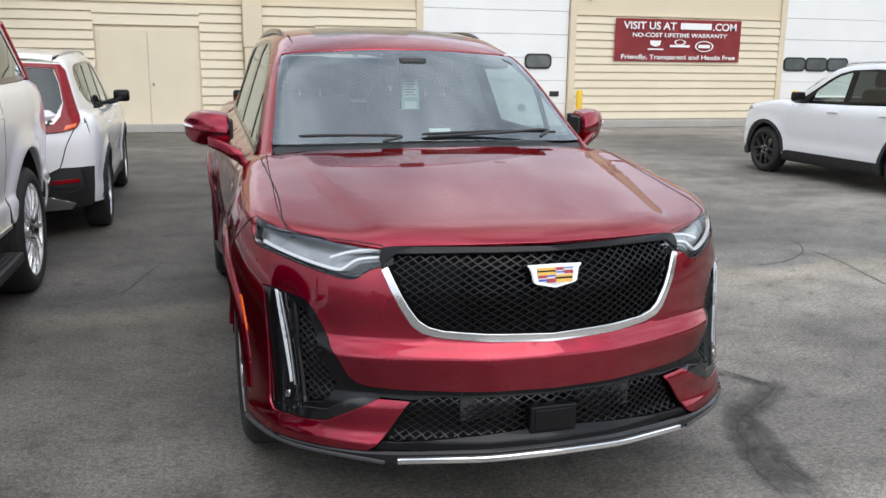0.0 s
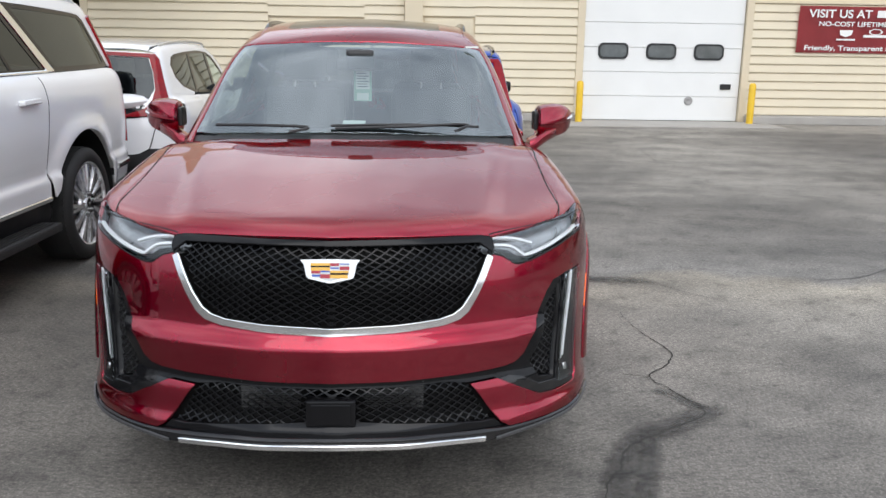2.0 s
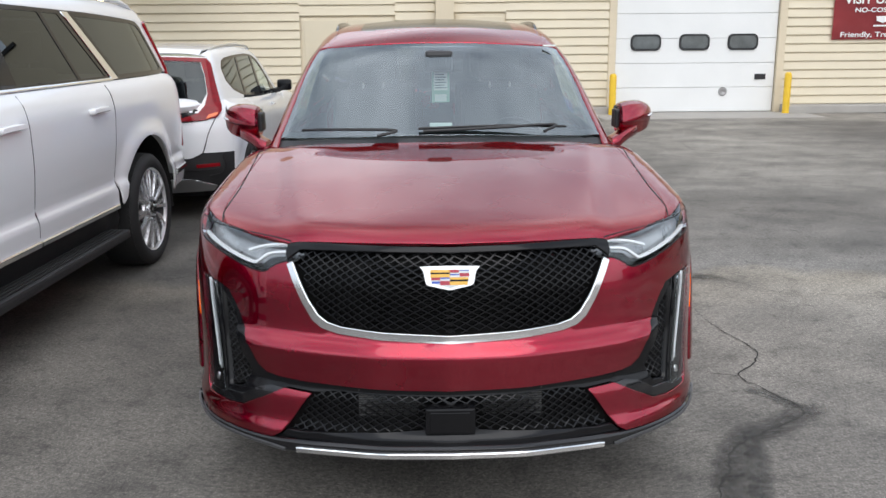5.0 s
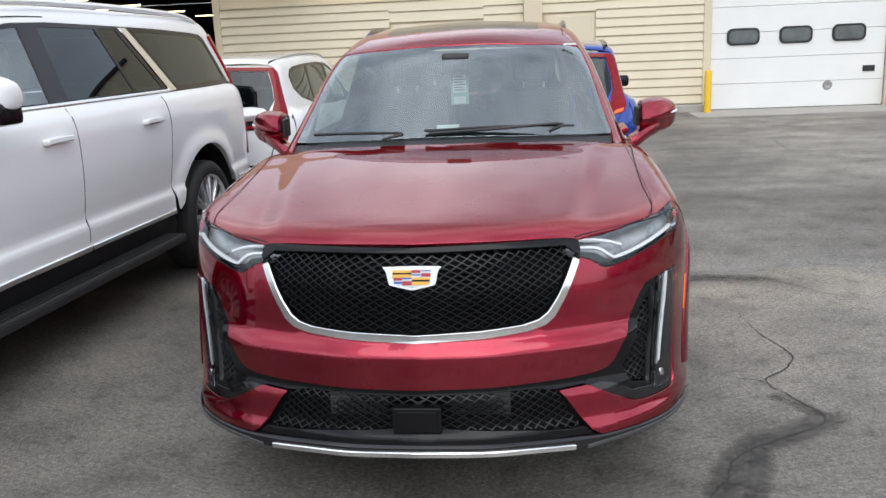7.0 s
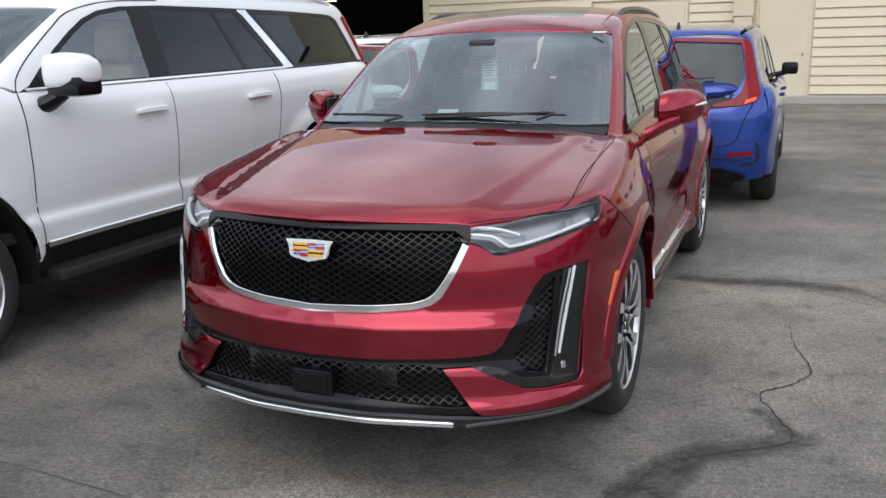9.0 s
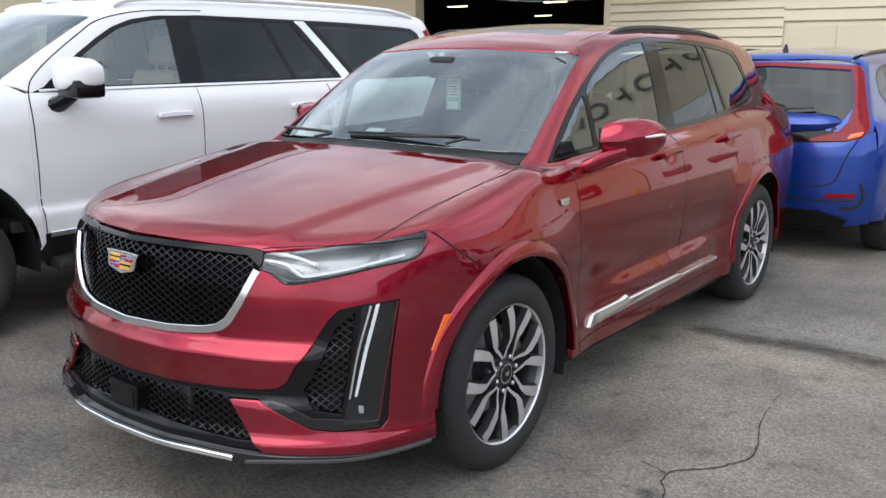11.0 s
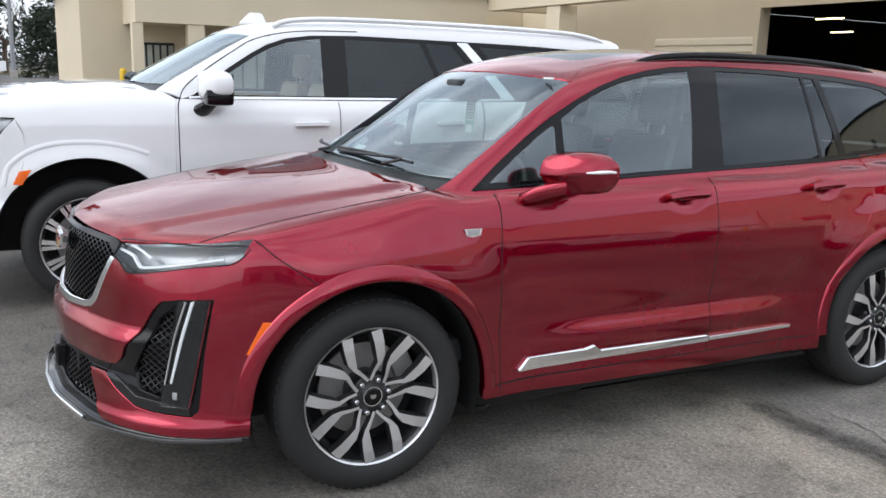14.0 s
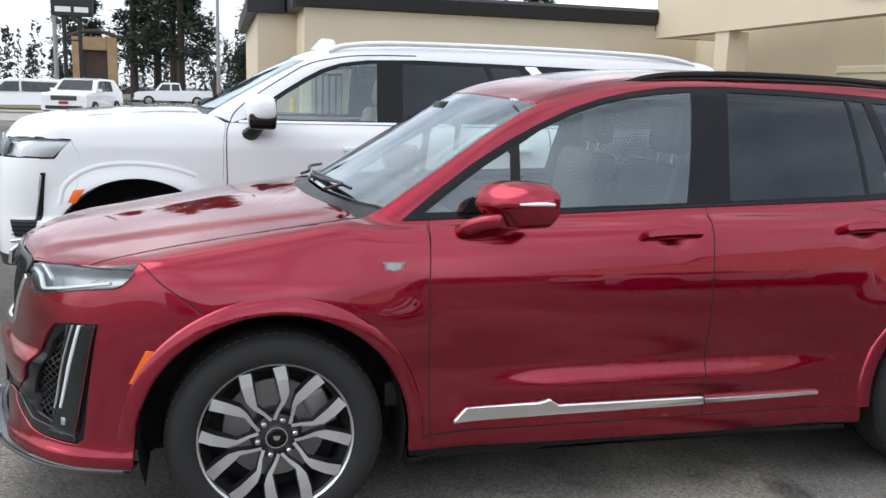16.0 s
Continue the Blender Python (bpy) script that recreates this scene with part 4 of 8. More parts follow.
pair("panel_gap", stroke(RED, spline(S([(2.612, 1.15), (2.602, 1.0), (2.597, 0.85), (2.600, 0.60), (2.606, 0.35)]), 8), IN, 0.0042, 0.0006, 0.0), DARK, red)
pair("panel_gap", stroke(RED, spline(S([(1.41, 0.352), (1.9, 0.349), (2.6, 0.345), (3.33, 0.345)]), 8), IN, 0.005, 0.0006, 0.0), DARK, red)


def arch_lip(cy, r, a0, a1):
    """A turned-out lip round a wheel opening."""
    rows = []
    for dr, out in ((-0.006, -0.03), (-0.005, 0.010), (0.004, 0.0145), (0.022, 0.0135), (0.046, 0.0075), (0.052, 0.0035), (0.055, -0.004)):
        p = np.array(S(ring(cy, 0.378, max(r + dr, r - 0.003), a0, a1, 60)))
        p[:, 0] += out
        rows.append(p)
    bm = bmesh.new()
    vs = [[bm.verts.new(q) for q in p] for p in rows]
    for u, v in zip(vs, vs[1:]):
        for i in range(60):
            bm.faces.new((u[i], u[i + 1], v[i + 1], v[i]))
    return bm


for cy, r, a0, a1 in ((0.95, 0.457, -4, 176), (3.813, 0.445, 3, 184)):
    pair("arch_lip", arch_lip(cy, r, a0, a1), RED_PAINT, red, "painted wheel arch lip")
for s, rz in ((1, 90), (-1, -90)):
    crest(red, pose(s * 0.903, 1.345, 0.972, 84, 0, rz), 0.082, "fender_badge")

# doors
door_f = S([(1.487, 1.117), (1.70, 1.126), (2.0, 1.136), (2.3, 1.147), (2.615, 1.158), (2.602, 1.0), (2.597, 0.85), (2.600, 0.60), (2.606, 0.345), (1.487, 0.355), (1.478, 0.60), (1.472, 0.85), (1.478, 1.0)])
door_r = S([(2.615, 1.158), (3.0, 1.168), (3.35, 1.178), (3.70, 1.193), (3.69, 1.10), (3.66, 1.0), (3.58, 0.88), (3.47, 0.76), (3.40, 0.66), (3.355, 0.54), (3.335, 0.345), (2.606, 0.345), (2.600, 0.60), (2.597, 0.85), (2.602, 1.0)])
DOORS = {}
for key, loop in (("front", door_f), ("rear", door_r)):
    DOORS[key] = panel("door", RED, loop, IN, RED_PAINT, red, step=0.028, both=True, label="painted %s door" % key)
panel("sill", RED, S([(1.407, 0.300), (1.487, 0.296), (1.9, 0.280), (2.6, 0.268), (3.345, 0.272), (3.335, 0.345), (2.6, 0.345), (1.487, 0.355), (1.410, 0.36)]), IN, RED_PAINT, red, step=0.028, both=True, thick=0.03)
panel("underside", RED, S([(1.42, 0.30), (3.36, 0.29), (3.36, 0.215), (1.42, 0.215)]), IN, BLACK, red, step=0.04, off=-0.07, both=True, thick=0.02)
# bright door mouldings with a wide fore end
mould = S([(1.575, 0.392), (1.625, 0.440), (1.90, 0.440), (1.945, 0.452), (1.985, 0.425), (2.600, 0.420), (2.600, 0.396), (1.95, 0.395)])
panel("door_moulding", RED, mould, IN, CHROME, red, step=0.015, off=0.018, both=True, gap=0.0, thick=0.022, label="bright door moulding")
rear_mould = S([(2.606 + 0.0262 * k, 0.4085 + 0.0001 * k) for k in range(21)])
pair("door_moulding", stroke(RED, rear_mould, IN, [0.025 - 0.0003 * k for k in range(21)], 0.018), CHROME, red, "bright door moulding")
for key, y0, z0 in (("front", 2.305, 1.058), ("rear", 3.19, 1.072)):
    for k, s in ((0, 1), (1, -1)):
        DENT[0] = 0.0
        bar = stroke(RED, spline(S([(y0, z0), (y0 + 0.03, z0 + 0.004), (y0 + 0.12, z0 + 0.008), (y0 + 0.215, z0 + 0.010), (y0 + 0.24, z0 + 0.008)]), 5), IN, [0.018] + [0.036] * 18 + [0.034, 0.018], 0.036, 0.004)
        DENT[0] = 1.0
        if s < 0:
            bar2 = mirrored(bar)
            bar.free()
            bar = bar2
        h = part("door_handle", bar, RED_PAINT, DOORS[key][k], "painted pull handle", True)

# roof sides, from the pillar foot to the tail
dlo_top = [(1.385, 1.112), (1.52, 1.215), (1.66, 1.312), (1.80, 1.395), (1.93, 1.460), (2.07, 1.520), (2.2, 1.562), (2.35, 1.594), (2.5, 1.614), (2.75, 1.624), (3.1, 1.618), (3.4, 1.606), (3.65, 1.591), (3.9, 1.568), (4.03, 1.548)]
dlo_end = [(4.09, 1.515), (4.17, 1.42), (4.245, 1.33), (4.265, 1.29), (4.25, 1.262), (4.15, 1.238)]
dlo_low = [(3.97, 1.217), (3.70, 1.197), (3.35, 1.181), (3.0, 1.171), (2.65, 1.161), (2.3, 1.150), (2.0, 1.139), (1.7, 1.128), (1.5, 1.120)]
glass_edge = spline([(0.735, 1.335, 1.155), (0.715, 1.45, 1.235), (0.685, 1.62, 1.345), (0.655, 1.78, 1.445), (0.622, 1.945, 1.545)], 5)
ditch = [(0.545, 2.05, 1.61), (0.535, 2.4, 1.66), (0.53, 3.0, 1.68), (0.52, 3.8, 1.66), (0.50, 4.5, 1.60), (0.49, 4.66, 1.57)]
side_rail = [(0.762, 1.245, 1.15)] + glass_edge + ditch + [(0.62, 4.62, 1.45), (0.66, 4.72, 1.30), (0.70, 4.76, 1.215), (0.70, 4.4, 1.21)] + S(dlo_low[:1], 0.72) + S(dlo_end[::-1], 0.65) + S(dlo_top[::-1], 0.65) + [(0.775, 1.30, 1.135)]
panel("roof_side", RED, side_rail, (-0.8, 0, -0.6), RED_PAINT, red, step=0.028, both=True, gap=0.0012, label="painted pillar and roof side")
half = spline([(0.0, 1.815, 1.57), (0.3, 1.842, 1.565), (0.5, 1.892, 1.555), (0.618, 1.950, 1.545)], 5) + ditch
roof = half + [(0.0, 4.70, 1.58)] + [(-x, y, z) for x, y, z in half[::-1][:-1]]
sunroof = [(0.0, 2.08, 1.64), (0.36, 2.11, 1.63), (0.41, 2.15, 1.63), (0.41, 3.25, 1.67), (0.36, 3.29, 1.67), (0.0, 3.30, 1.7), (-0.36, 3.29, 1.67), (-0.41, 3.25, 1.67), (-0.41, 2.15, 1.63), (-0.36, 2.11, 1.63)]
panel("roof", RED, roof, UP, RED_PAINT, red, holes=[sunroof], step=0.04, label="painted roof")
panel("sunroof", RED, sunroof, UP, GLOSS_BLACK, red, step=0.05, off=-0.002, label="dark glass sunroof")
rail_pts = [(0.556, 2.34, 1.620), (0.557, 2.44, 1.646), (0.56, 2.58, 1.662), (0.562, 2.9, 1.672), (0.56, 3.4, 1.664), (0.55, 3.80, 1.640), (0.543, 3.94, 1.622), (0.54, 4.02, 1.600)]
pair("roof_rail", tube(spline(rail_pts, 6), 0.0125, n=10, flat=1.3), GLOSS_BLACK, red, "black roof rail")
pair("rail_foot", tube(spline([(0.555, 2.33, 1.622), (0.557, 2.45, 1.640), (0.56, 2.8, 1.654), (0.56, 3.4, 1.650), (0.54, 4.02, 1.605)], 6), 0.012, n=8), BLACK, red)

# windscreen
half = spline([(0.0, 1.15, 1.18), (0.3, 1.172, 1.18), (0.6, 1.262, 1.165), (0.73, 1.338, 1.155)], 4) + glass_edge[1:-1] + spline([(0.618, 1.950, 1.545), (0.5, 1.892, 1.555), (0.3, 1.842, 1.565), (0.0, 1.815, 1.57)], 4)
screen = half + [(-x, y, z) for x, y, z in half[::-1][1:-1]]
ws = panel("windscreen", RED, screen, (0, 0.6, -0.8), SCREEN, red, step=0.05, off=-0.004, thick=0.005, gap=0.003, label="clear windscreen")
ws.visible_shadow = False
inner = [(x * 0.955, y + (0.05 if z < 1.2 else 0.0) - (0.03 if z > 1.53 else 0), z) for x, y, z in screen]
panel("screen_band", RED, screen, (0, 0.6, -0.8), GLOSS_BLACK, red, holes=[inner], step=0.04, off=-0.009, thick=0.002, gap=0.003)
part("sensor_box", boxed((-0.07, 1.70, 1.43), (0.07, 1.83, 1.53), 0.02, None), BLACK, red)
part("screen_mark", boxed((0.535, 1.865, 1.532), (0.60, 1.877, 1.540), 0.001, pose(0, 0.0, 0.012)), PAPER, red)
TAG = pose(0.01, 1.800, 1.365, 86, 0, 0)
doc = part("hang_tag", slab([(-0.045, -0.09), (0.045, -0.09), (0.045, 0.105), (-0.045, 0.105)], 0.001, None, TAG), PAPER_GREEN, red, "pale green paper hang tag with small print")
part("print", slab([(-0.034, -0.03), (0.034, -0.03), (0.034, 0.06), (-0.034, 0.06)], 0.002, None, TAG), PAPER, doc)
for i in range(6):
    part("print_line", slab([(-0.028, -0.020 + i * 0.013), (0.028 - 0.01 * (i % 2), -0.020 + i * 0.013), (0.028 - 0.01 * (i % 2), -0.016 + i * 0.013), (-0.028, -0.016 + i * 0.013)], 0.003, None, TAG), INK, doc)
part("print", slab([(-0.030, -0.085), (0.030, -0.085), (0.030, -0.050), (-0.030, -0.050)], 0.002, None, TAG), PAPER, doc)
part("small_sticker", slab([(-0.05, -0.02), (0.05, -0.02), (0.05, 0.02), (-0.05, 0.02)], 0.001, None, pose(0.0, 1.235, 1.213, 30.5, 0, 0)), PAPER, red)
# wipers
for pts, r in (([(0.45, 1.16, 1.19), (0.50, 1.22, 1.215), (0.25, 1.185, 1.207), (-0.08, 1.165, 1.196)], 0.007), ([(-0.28, 1.14, 1.18), (-0.20, 1.165, 1.20), (-0.42, 1.195, 1.204), (-0.62, 1.268, 1.196)], 0.007)):
    p = spline(pts, 6)
    part("wiper", tube(p, r, n=6), BLACK, red, "black wiper arm")
part("wiper", tube(spline([(0.56, 1.245, 1.203), (0.25, 1.195, 1.214), (-0.10, 1.175, 1.207)], 6), 0.006, n=6), BLACK, red)

# side glass: black frame, panes, pillars
dlo = S(spline(dlo_top, 2) + dlo_end + dlo_low, 0.8)
pane_q = S([(1.475, 1.142), (1.60, 1.232), (1.72, 1.313), (1.805, 1.362), (1.812, 1.350), (1.800, 1.150)])
pane_f = S([(1.842, 1.153), (1.850, 1.385), (1.94, 1.440), (2.08, 1.500), (2.2, 1.539), (2.35, 1.571), (2.5, 1.590), (2.60, 1.596), (2.575, 1.40), (2.535, 1.174)])
pane_r = S([(2.728, 1.180), (2.745, 1.400), (2.767, 1.600), (3.0, 1.597), (3.2, 1.590), (3.335, 1.582), (3.365, 1.40), (3.385, 1.203)])
pane_c = S([(3.405, 1.205), (3.385, 1.40), (3.355, 1.582), (3.43, 1.577), (3.49, 1.40), (3.545, 1.215)])
pane_d = S([(3.595, 1.218), (3.54, 1.40), (3.475, 1.575), (3.65, 1.565), (3.88, 1.543), (3.99, 1.526), (4.06, 1.485), (4.14, 1.40), (4.205, 1.315), (4.21, 1.29), (4.17, 1.272), (3.95, 1.245)])
panel("window_frame", RED, dlo, IN, GLOSS_BLACK, red, holes=[pane_q, pane_f, pane_r, pane_c, pane_d], step=0.03, off=-0.003, both=True, thick=0.012, gap=0.0015)
for key, loop, ma in (("quarter_light", pane_q, GLASS), ("front_window", pane_f, GLASS), ("rear_window", pane_r, TINT), ("post_glass", pane_c, TINT), ("rear_quarter_glass", pane_d, TINT)):
    for ob in panel(key, RED, loop, IN, ma, red, step=0.05, off=-0.007, both=True, thick=0.003, gap=-0.002):
        ob.visible_shadow = False
pair("belt_trim", stroke(RED, S(dlo_low + [(1.40, 1.116)], 0.9), IN, 0.010, 0.004, -0.001), GLOSS_BLACK, red)

# door mirrors
def loft(rings):
    bm = bmesh.new()
    vs = [[bm.verts.new(q) for q in r] for r in rings]
    for a, b in zip(vs, vs[1:]):
        for k in range(len(a)):
            bm.faces.new((a[k], a[(k + 1) % len(a)], b[(k + 1) % len(a)], b[k]))
    bm.faces.new(vs[0][::-1]), bm.faces.new(vs[-1])
    return bm


SHELL = [(0.893, 1.64, 1.772, 1.255, 1.183, 1.127), (0.903, 1.628, 1.792, 1.268, 1.184, 1.119), (0.935, 1.64, 1.818, 1.276, 1.186, 1.114), (0.98, 1.666, 1.84, 1.279, 1.189, 1.112),
         (1.02, 1.7, 1.855, 1.276, 1.192, 1.116), (1.055, 1.74, 1.865, 1.265, 1.196, 1.128), (1.08, 1.782, 1.869, 1.246, 1.2, 1.152), (1.091, 1.82, 1.87, 1.228, 1.202, 1.176)]
FOOT = [(0.845, 1.572, 1.722, 1.050, 1.112), (0.876, 1.578, 1.735, 1.056, 1.126), (0.905, 1.604, 1.760, 1.072, 1.146), (0.94, 1.640, 1.790, 1.092, 1.160), (0.99, 1.684, 1.815, 1.112, 1.172)]
for s in (1, -1):
    mir = new("door_mirror")
    mir.parent = red
    tagged(mir, "painted door mirror")
    rings = []
    for x, yf, yr, zt, zs, zb in SHELL:
        k, h, w = min(1.0, (yr - yf) / 0.17), (zt - zs) / 0.084, (zs - zb) / 0.06
        rings.append([(s * x, y, z) for y, z in ((yf, zs), (yf + 0.001, zs + 0.016 * h), (yf + 0.014 * k, zt - 0.030 * h), (yf + 0.034 * k, zt - 0.012 * h), (yf + 0.070 * k, zt - 0.002), (yr - 0.05 * k, zt), (yr - 0.014 * k, zt - 0.004), (yr, zt - 0.016 * h),
                                                 (yr, zb + 0.016 * w), (yr - 0.016 * k, zb + 0.002), (yf + 0.080 * k, zb), (yf + 0.046 * k, zb + 0.006 * w), (yf + 0.024 * k, zs - 0.026 * w), (yf + 0.012 * k, zs - 0.006 * w), (yf + 0.002, zs - 0.003))])
    shell = loft(rings)
    part("mirror_shell", shell, RED_PAINT, mir, smooth=True, angle=28)
    rings = []
    for x, y0, y1, z0, z1 in FOOT:
        ym, zm, ry, rz = (y0 + y1) / 2, (z0 + z1) / 2, (y1 - y0) / 2, (z1 - z0) / 2
        rings.append([(s * x, ym + ry * math.copysign(abs(c)**0.6, c), zm + rz * math.copysign(abs(q)**0.6, q)) for c, q in [(math.cos(radians(15 * k)), math.sin(radians(15 * k))) for k in range(24)]])
    part("mirror_foot", loft(rings), RED_PAINT, mir, smooth=True, angle=50)
    lamp = tube([(s * x, yf - 0.001, zs + 0.0085) for x, yf, yr, zt, zs, zb in SHELL[-3:]] + [(s * 1.094, 1.850, 1.208)], [0.003, 0.0065, 0.0065, 0.0045], n=8)
    part("mirror_lamp", lamp, LIT, mir, "clear turn lamp", True)
    part("mirror_glass", boxed((min(s * 0.905, s * 1.075), 1.845, 1.150), (max(s * 0.905, s * 1.075), 1.872, 1.250), 0.012), BLACK, mir)
    part("mirror_cap", boxed((min(s * 0.874, s * 0.896), 1.662, 1.150), (max(s * 0.874, s * 0.896), 1.765, 1.242), 0.010), BLACK, mir)

# rear quarter, tail
arch_pts = [q for q in ARCH_R if q[1] > 0.38 and q[0] > 3.37]
quarter = [(0.72, 3.70, 1.197), (0.72, 3.97, 1.217), (0.70, 4.4, 1.21), (0.70, 4.76, 1.215), (0.72, 4.80, 1.0), (0.72, 4.82, 0.62), (0.74, 4.80, 0.31)] + S([(4.268, 0.31)], 0.9) + S(arch_pts, 0.9)
quarter += S([(3.36, 0.55), (3.40, 0.66), (3.47, 0.76), (3.58, 0.88), (3.66, 1.0), (3.69, 1.10)], 0.9)
panel("rear_quarter", RED, quarter, (-0.93, -0.36, 0), RED_PAINT, red, step=0.03, both=True, label="painted rear quarter")
panel("tailgate", RED, [(-0.72, 4.9, 0.31), (0.72, 4.9, 0.31), (0.72, 4.9, 1.0), (0.68, 4.8, 1.22), (-0.68, 4.8, 1.22), (-0.72, 4.9, 1.0)], (0, -1, 0), RED_PAINT, red, step=0.06)
panel("rear_glass", RED, [(-0.66, 4.8, 1.23), (0.66, 4.8, 1.23), (0.50, 4.66, 1.56), (-0.50, 4.66, 1.56)], (0, -1, 0), TINT, red, step=0.08)
pair("tail_lamp", stroke(RED, [(0.70, 4.72, 1.25), (0.72, 4.76, 1.1), (0.73, 4.80, 0.85), (0.70, 4.84, 0.70)], (-0.6, -0.8, 0), 0.06, 0.02, 0.0), RED_LENS, red)

# wheel housings, floor and cabin
for y in RED.axles:
    bm = lathe([(0.46, 0.90), (0.465, 0.60), (0.40, 0.55), (0.05, 0.54)], 40)
    bmesh.ops.delete(bm, geom=[v for v in bm.verts if v.co.z < -0.16], context="VERTS")
    bmesh.ops.translate(bm, vec=(0, y, 0.378), verts=bm.verts)
    pair("wheel_housing", bm, DARK, red)
part("underbody", boxed((-0.54, 0.25, 0.21), (0.54, 4.8, 0.40), 0.03), DARK, red)
part("underbody", boxed((-0.84, 1.42, 0.23), (0.84, 3.34, 0.38), 0.03), DARK, red)
part("cabin_floor", boxed((-0.74, 1.35, 0.40), (0.74, 4.6, 0.50), 0.02), CABIN_DARK, red)
part("dashboard", boxed((-0.72, 1.28, 0.78), (0.72, 1.66, 1.13), 0.07), CABIN_DARK, red)
part("engine_cover", boxed((-0.60, 0.30, 0.45), (0.60, 1.05, 0.85), 0.05), DARK, red)
part("headliner", boxed((-0.46, 2.12, 1.560), (0.46, 4.3, 1.572), 0.005), CABIN_TAN, red)
for s in (1, -1):
    part("door_lining", boxed((s * 0.78 - 0.03, 1.50, 0.45), (s * 0.78 + 0.02, 3.5, 1.10), 0.02), CABIN_DARK, red)


CABIN_GREY = mat("grey_leather", (0.014, 0.0145, 0.015), 0.6, vary=0.12, grain=300, relief=0.0008)


def seat(car, x, y, z, material, k=1.0):
    st = new("seat")
    st.parent = car
    part("cushion", boxed((x - 0.25, y - 0.25, z), (x + 0.25, y + 0.27, z + 0.16), 0.05, None, 3), material, st, smooth=True)
    part("backrest", boxed((-0.24, -0.06, 0.0), (0.24, 0.07, 0.62), 0.055, pose(x, y + 0.27, z + 0.12, -14, 0, 0), 3), material, st, smooth=True)
    part("headrest", boxed((-0.13, -0.045, 0.0), (0.13, 0.055, 0.20), 0.05, pose(x, y + 0.45, z + 0.755, -8, 0, 0), 3), material, st, smooth=True)
    part("headrest_post", tube([(x - 0.06, y + 0.43, z + 0.66), (x - 0.06, y + 0.455, z + 0.80)], 0.006), STEEL, st)
    part("headrest_post", tube([(x + 0.06, y + 0.43, z + 0.66), (x + 0.06, y + 0.455, z + 0.80)], 0.006), STEEL, st)


for x, y in ((0.38, 2.20), (-0.38, 2.20), (0.38, 3.12), (-0.38, 3.12)):
    seat(red, x, y, 0.58, CABIN_GREY)
sw = lathe([(0.170, 0.0), (0.182, 0.012), (0.194, 0.0), (0.182, -0.012), (0.170, 0.0)], 40, "z")
bmesh.ops.transform(sw, matrix=pose(0.38, 1.76, 1.02, 68, 0, 0), verts=sw.verts)
part("steering_wheel", sw, CABIN_DARK, red, smooth=True)
part("rear_view_mirror", boxed((-0.12, 1.76, 1.425), (0.12, 1.785, 1.485), 0.015), BLACK, red)

for x, y, flip in ((0.80, 0.95, False), (0.80, 3.813, False), (-0.80, 0.95, True), (-0.80, 3.813, True)):
    wheel(red, (x, y, 0.378), 0.378, 0.268, 0.235, "split", flip)

settle(red, curve((-0.2, -0.024), (0.0, -0.023), (0.4, -0.014), (0.95, 0.0), (1.4, 0.010), (2.0, 0.016), (3.1, 0.012), (3.8, 0.0), (5.2, 0.0)), 0.375, 1.0115)


# ---- the white full-size SUV ----
ESC = Body(
    axles=(1.0, 4.405), hub=0.41, arch=0.535, flare=0.030, floor=0.34,
    shoulder=0.12, rail=0.12, join=0.04, corner=0.14, rearcorner=0.20,
    width=curve((0.3, 0.93), (0.45, 0.965), (0.58, 0.990), (0.66, 0.995), (0.71, 0.975), (0.80, 0.985), (1.0, 1.0), (1.15, 1.0), (1.26, 0.985), (1.36, 0.950)),
    plan=curve((0.0, -0.06), (0.3, -0.02), (0.8, 0.0), (4.6, 0.0), (5.2, -0.02), (5.8, -0.09)),
    extra=lambda y, z: 0.0 * y,
    roof=curve((0.8, 1.16), (1.32, 1.43), (1.6, 1.585), (2.05, 1.822), (2.18, 1.870), (2.4, 1.905), (3.2, 1.935), (4.6, 1.925), (5.3, 1.89), (5.7, 1.84)),
    crown=curve((1.2, 0.14), (2.0, 0.12), (2.6, 0.06), (5.6, 0.06)),
    hood=curve((-0.1, 1.24), (0.06, 1.29), (0.24, 1.345), (0.7, 1.395), (1.25, 1.43), (1.45, 1.41), (1.62, 1.35), (2.0, 1.345), (5.8, 1.36)),
    hoodcrown=curve((0.0, 0.05), (1.3, 0.04), (1.7, 0.0), (5.8, 0.0)),
    dome=lambda x, y: 0.015 * (1 - bump(x, 0.55, 0.70)) * (1 - bump(y, 1.2, 1.5)),
    cabin=lambda y, z: 0.925 - np.clip(z - 1.35, -0.06, 1) * 0.34 - ESC_TAPER(y),
    nose=curve((0.0, 0.0), (0.5, 0.03), (0.75, 0.08), (0.88, 0.15), (0.96, 0.26), (1.05, 0.5)),
    lean=curve((0.3, 0.02), (0.6, -0.01), (0.9, 0.0), (1.15, 0.03), (1.3, 0.09)),
    tail=curve((0.3, 5.58), (0.6, 5.66), (1.0, 5.64), (1.35, 5.58), (1.8, 5.42), (1.95, 5.36)),
    tailplan=curve((0.0, 0.0), (0.6, 0.03), (0.85, 0.10), (1.0, 0.24)),
)
ESC_TAPER = curve((1.0, 0.0), (4.0, 0.0), (4.8, 0.02), (5.5, 0.07))
esc = thing("suv", "white pearl full-size SUV with black running boards, parked", "car")
EF = lambda pts: [(x, float(ESC.front(np.float64(x), np.float64(z))), z) for x, z in pts]
ES = lambda pts: S(pts, 1.0, ESC)
AF, AR = ring(1.0, 0.41, 0.560, 0, 180, 28), ring(4.405, 0.41, 0.54, 0, 180, 28)

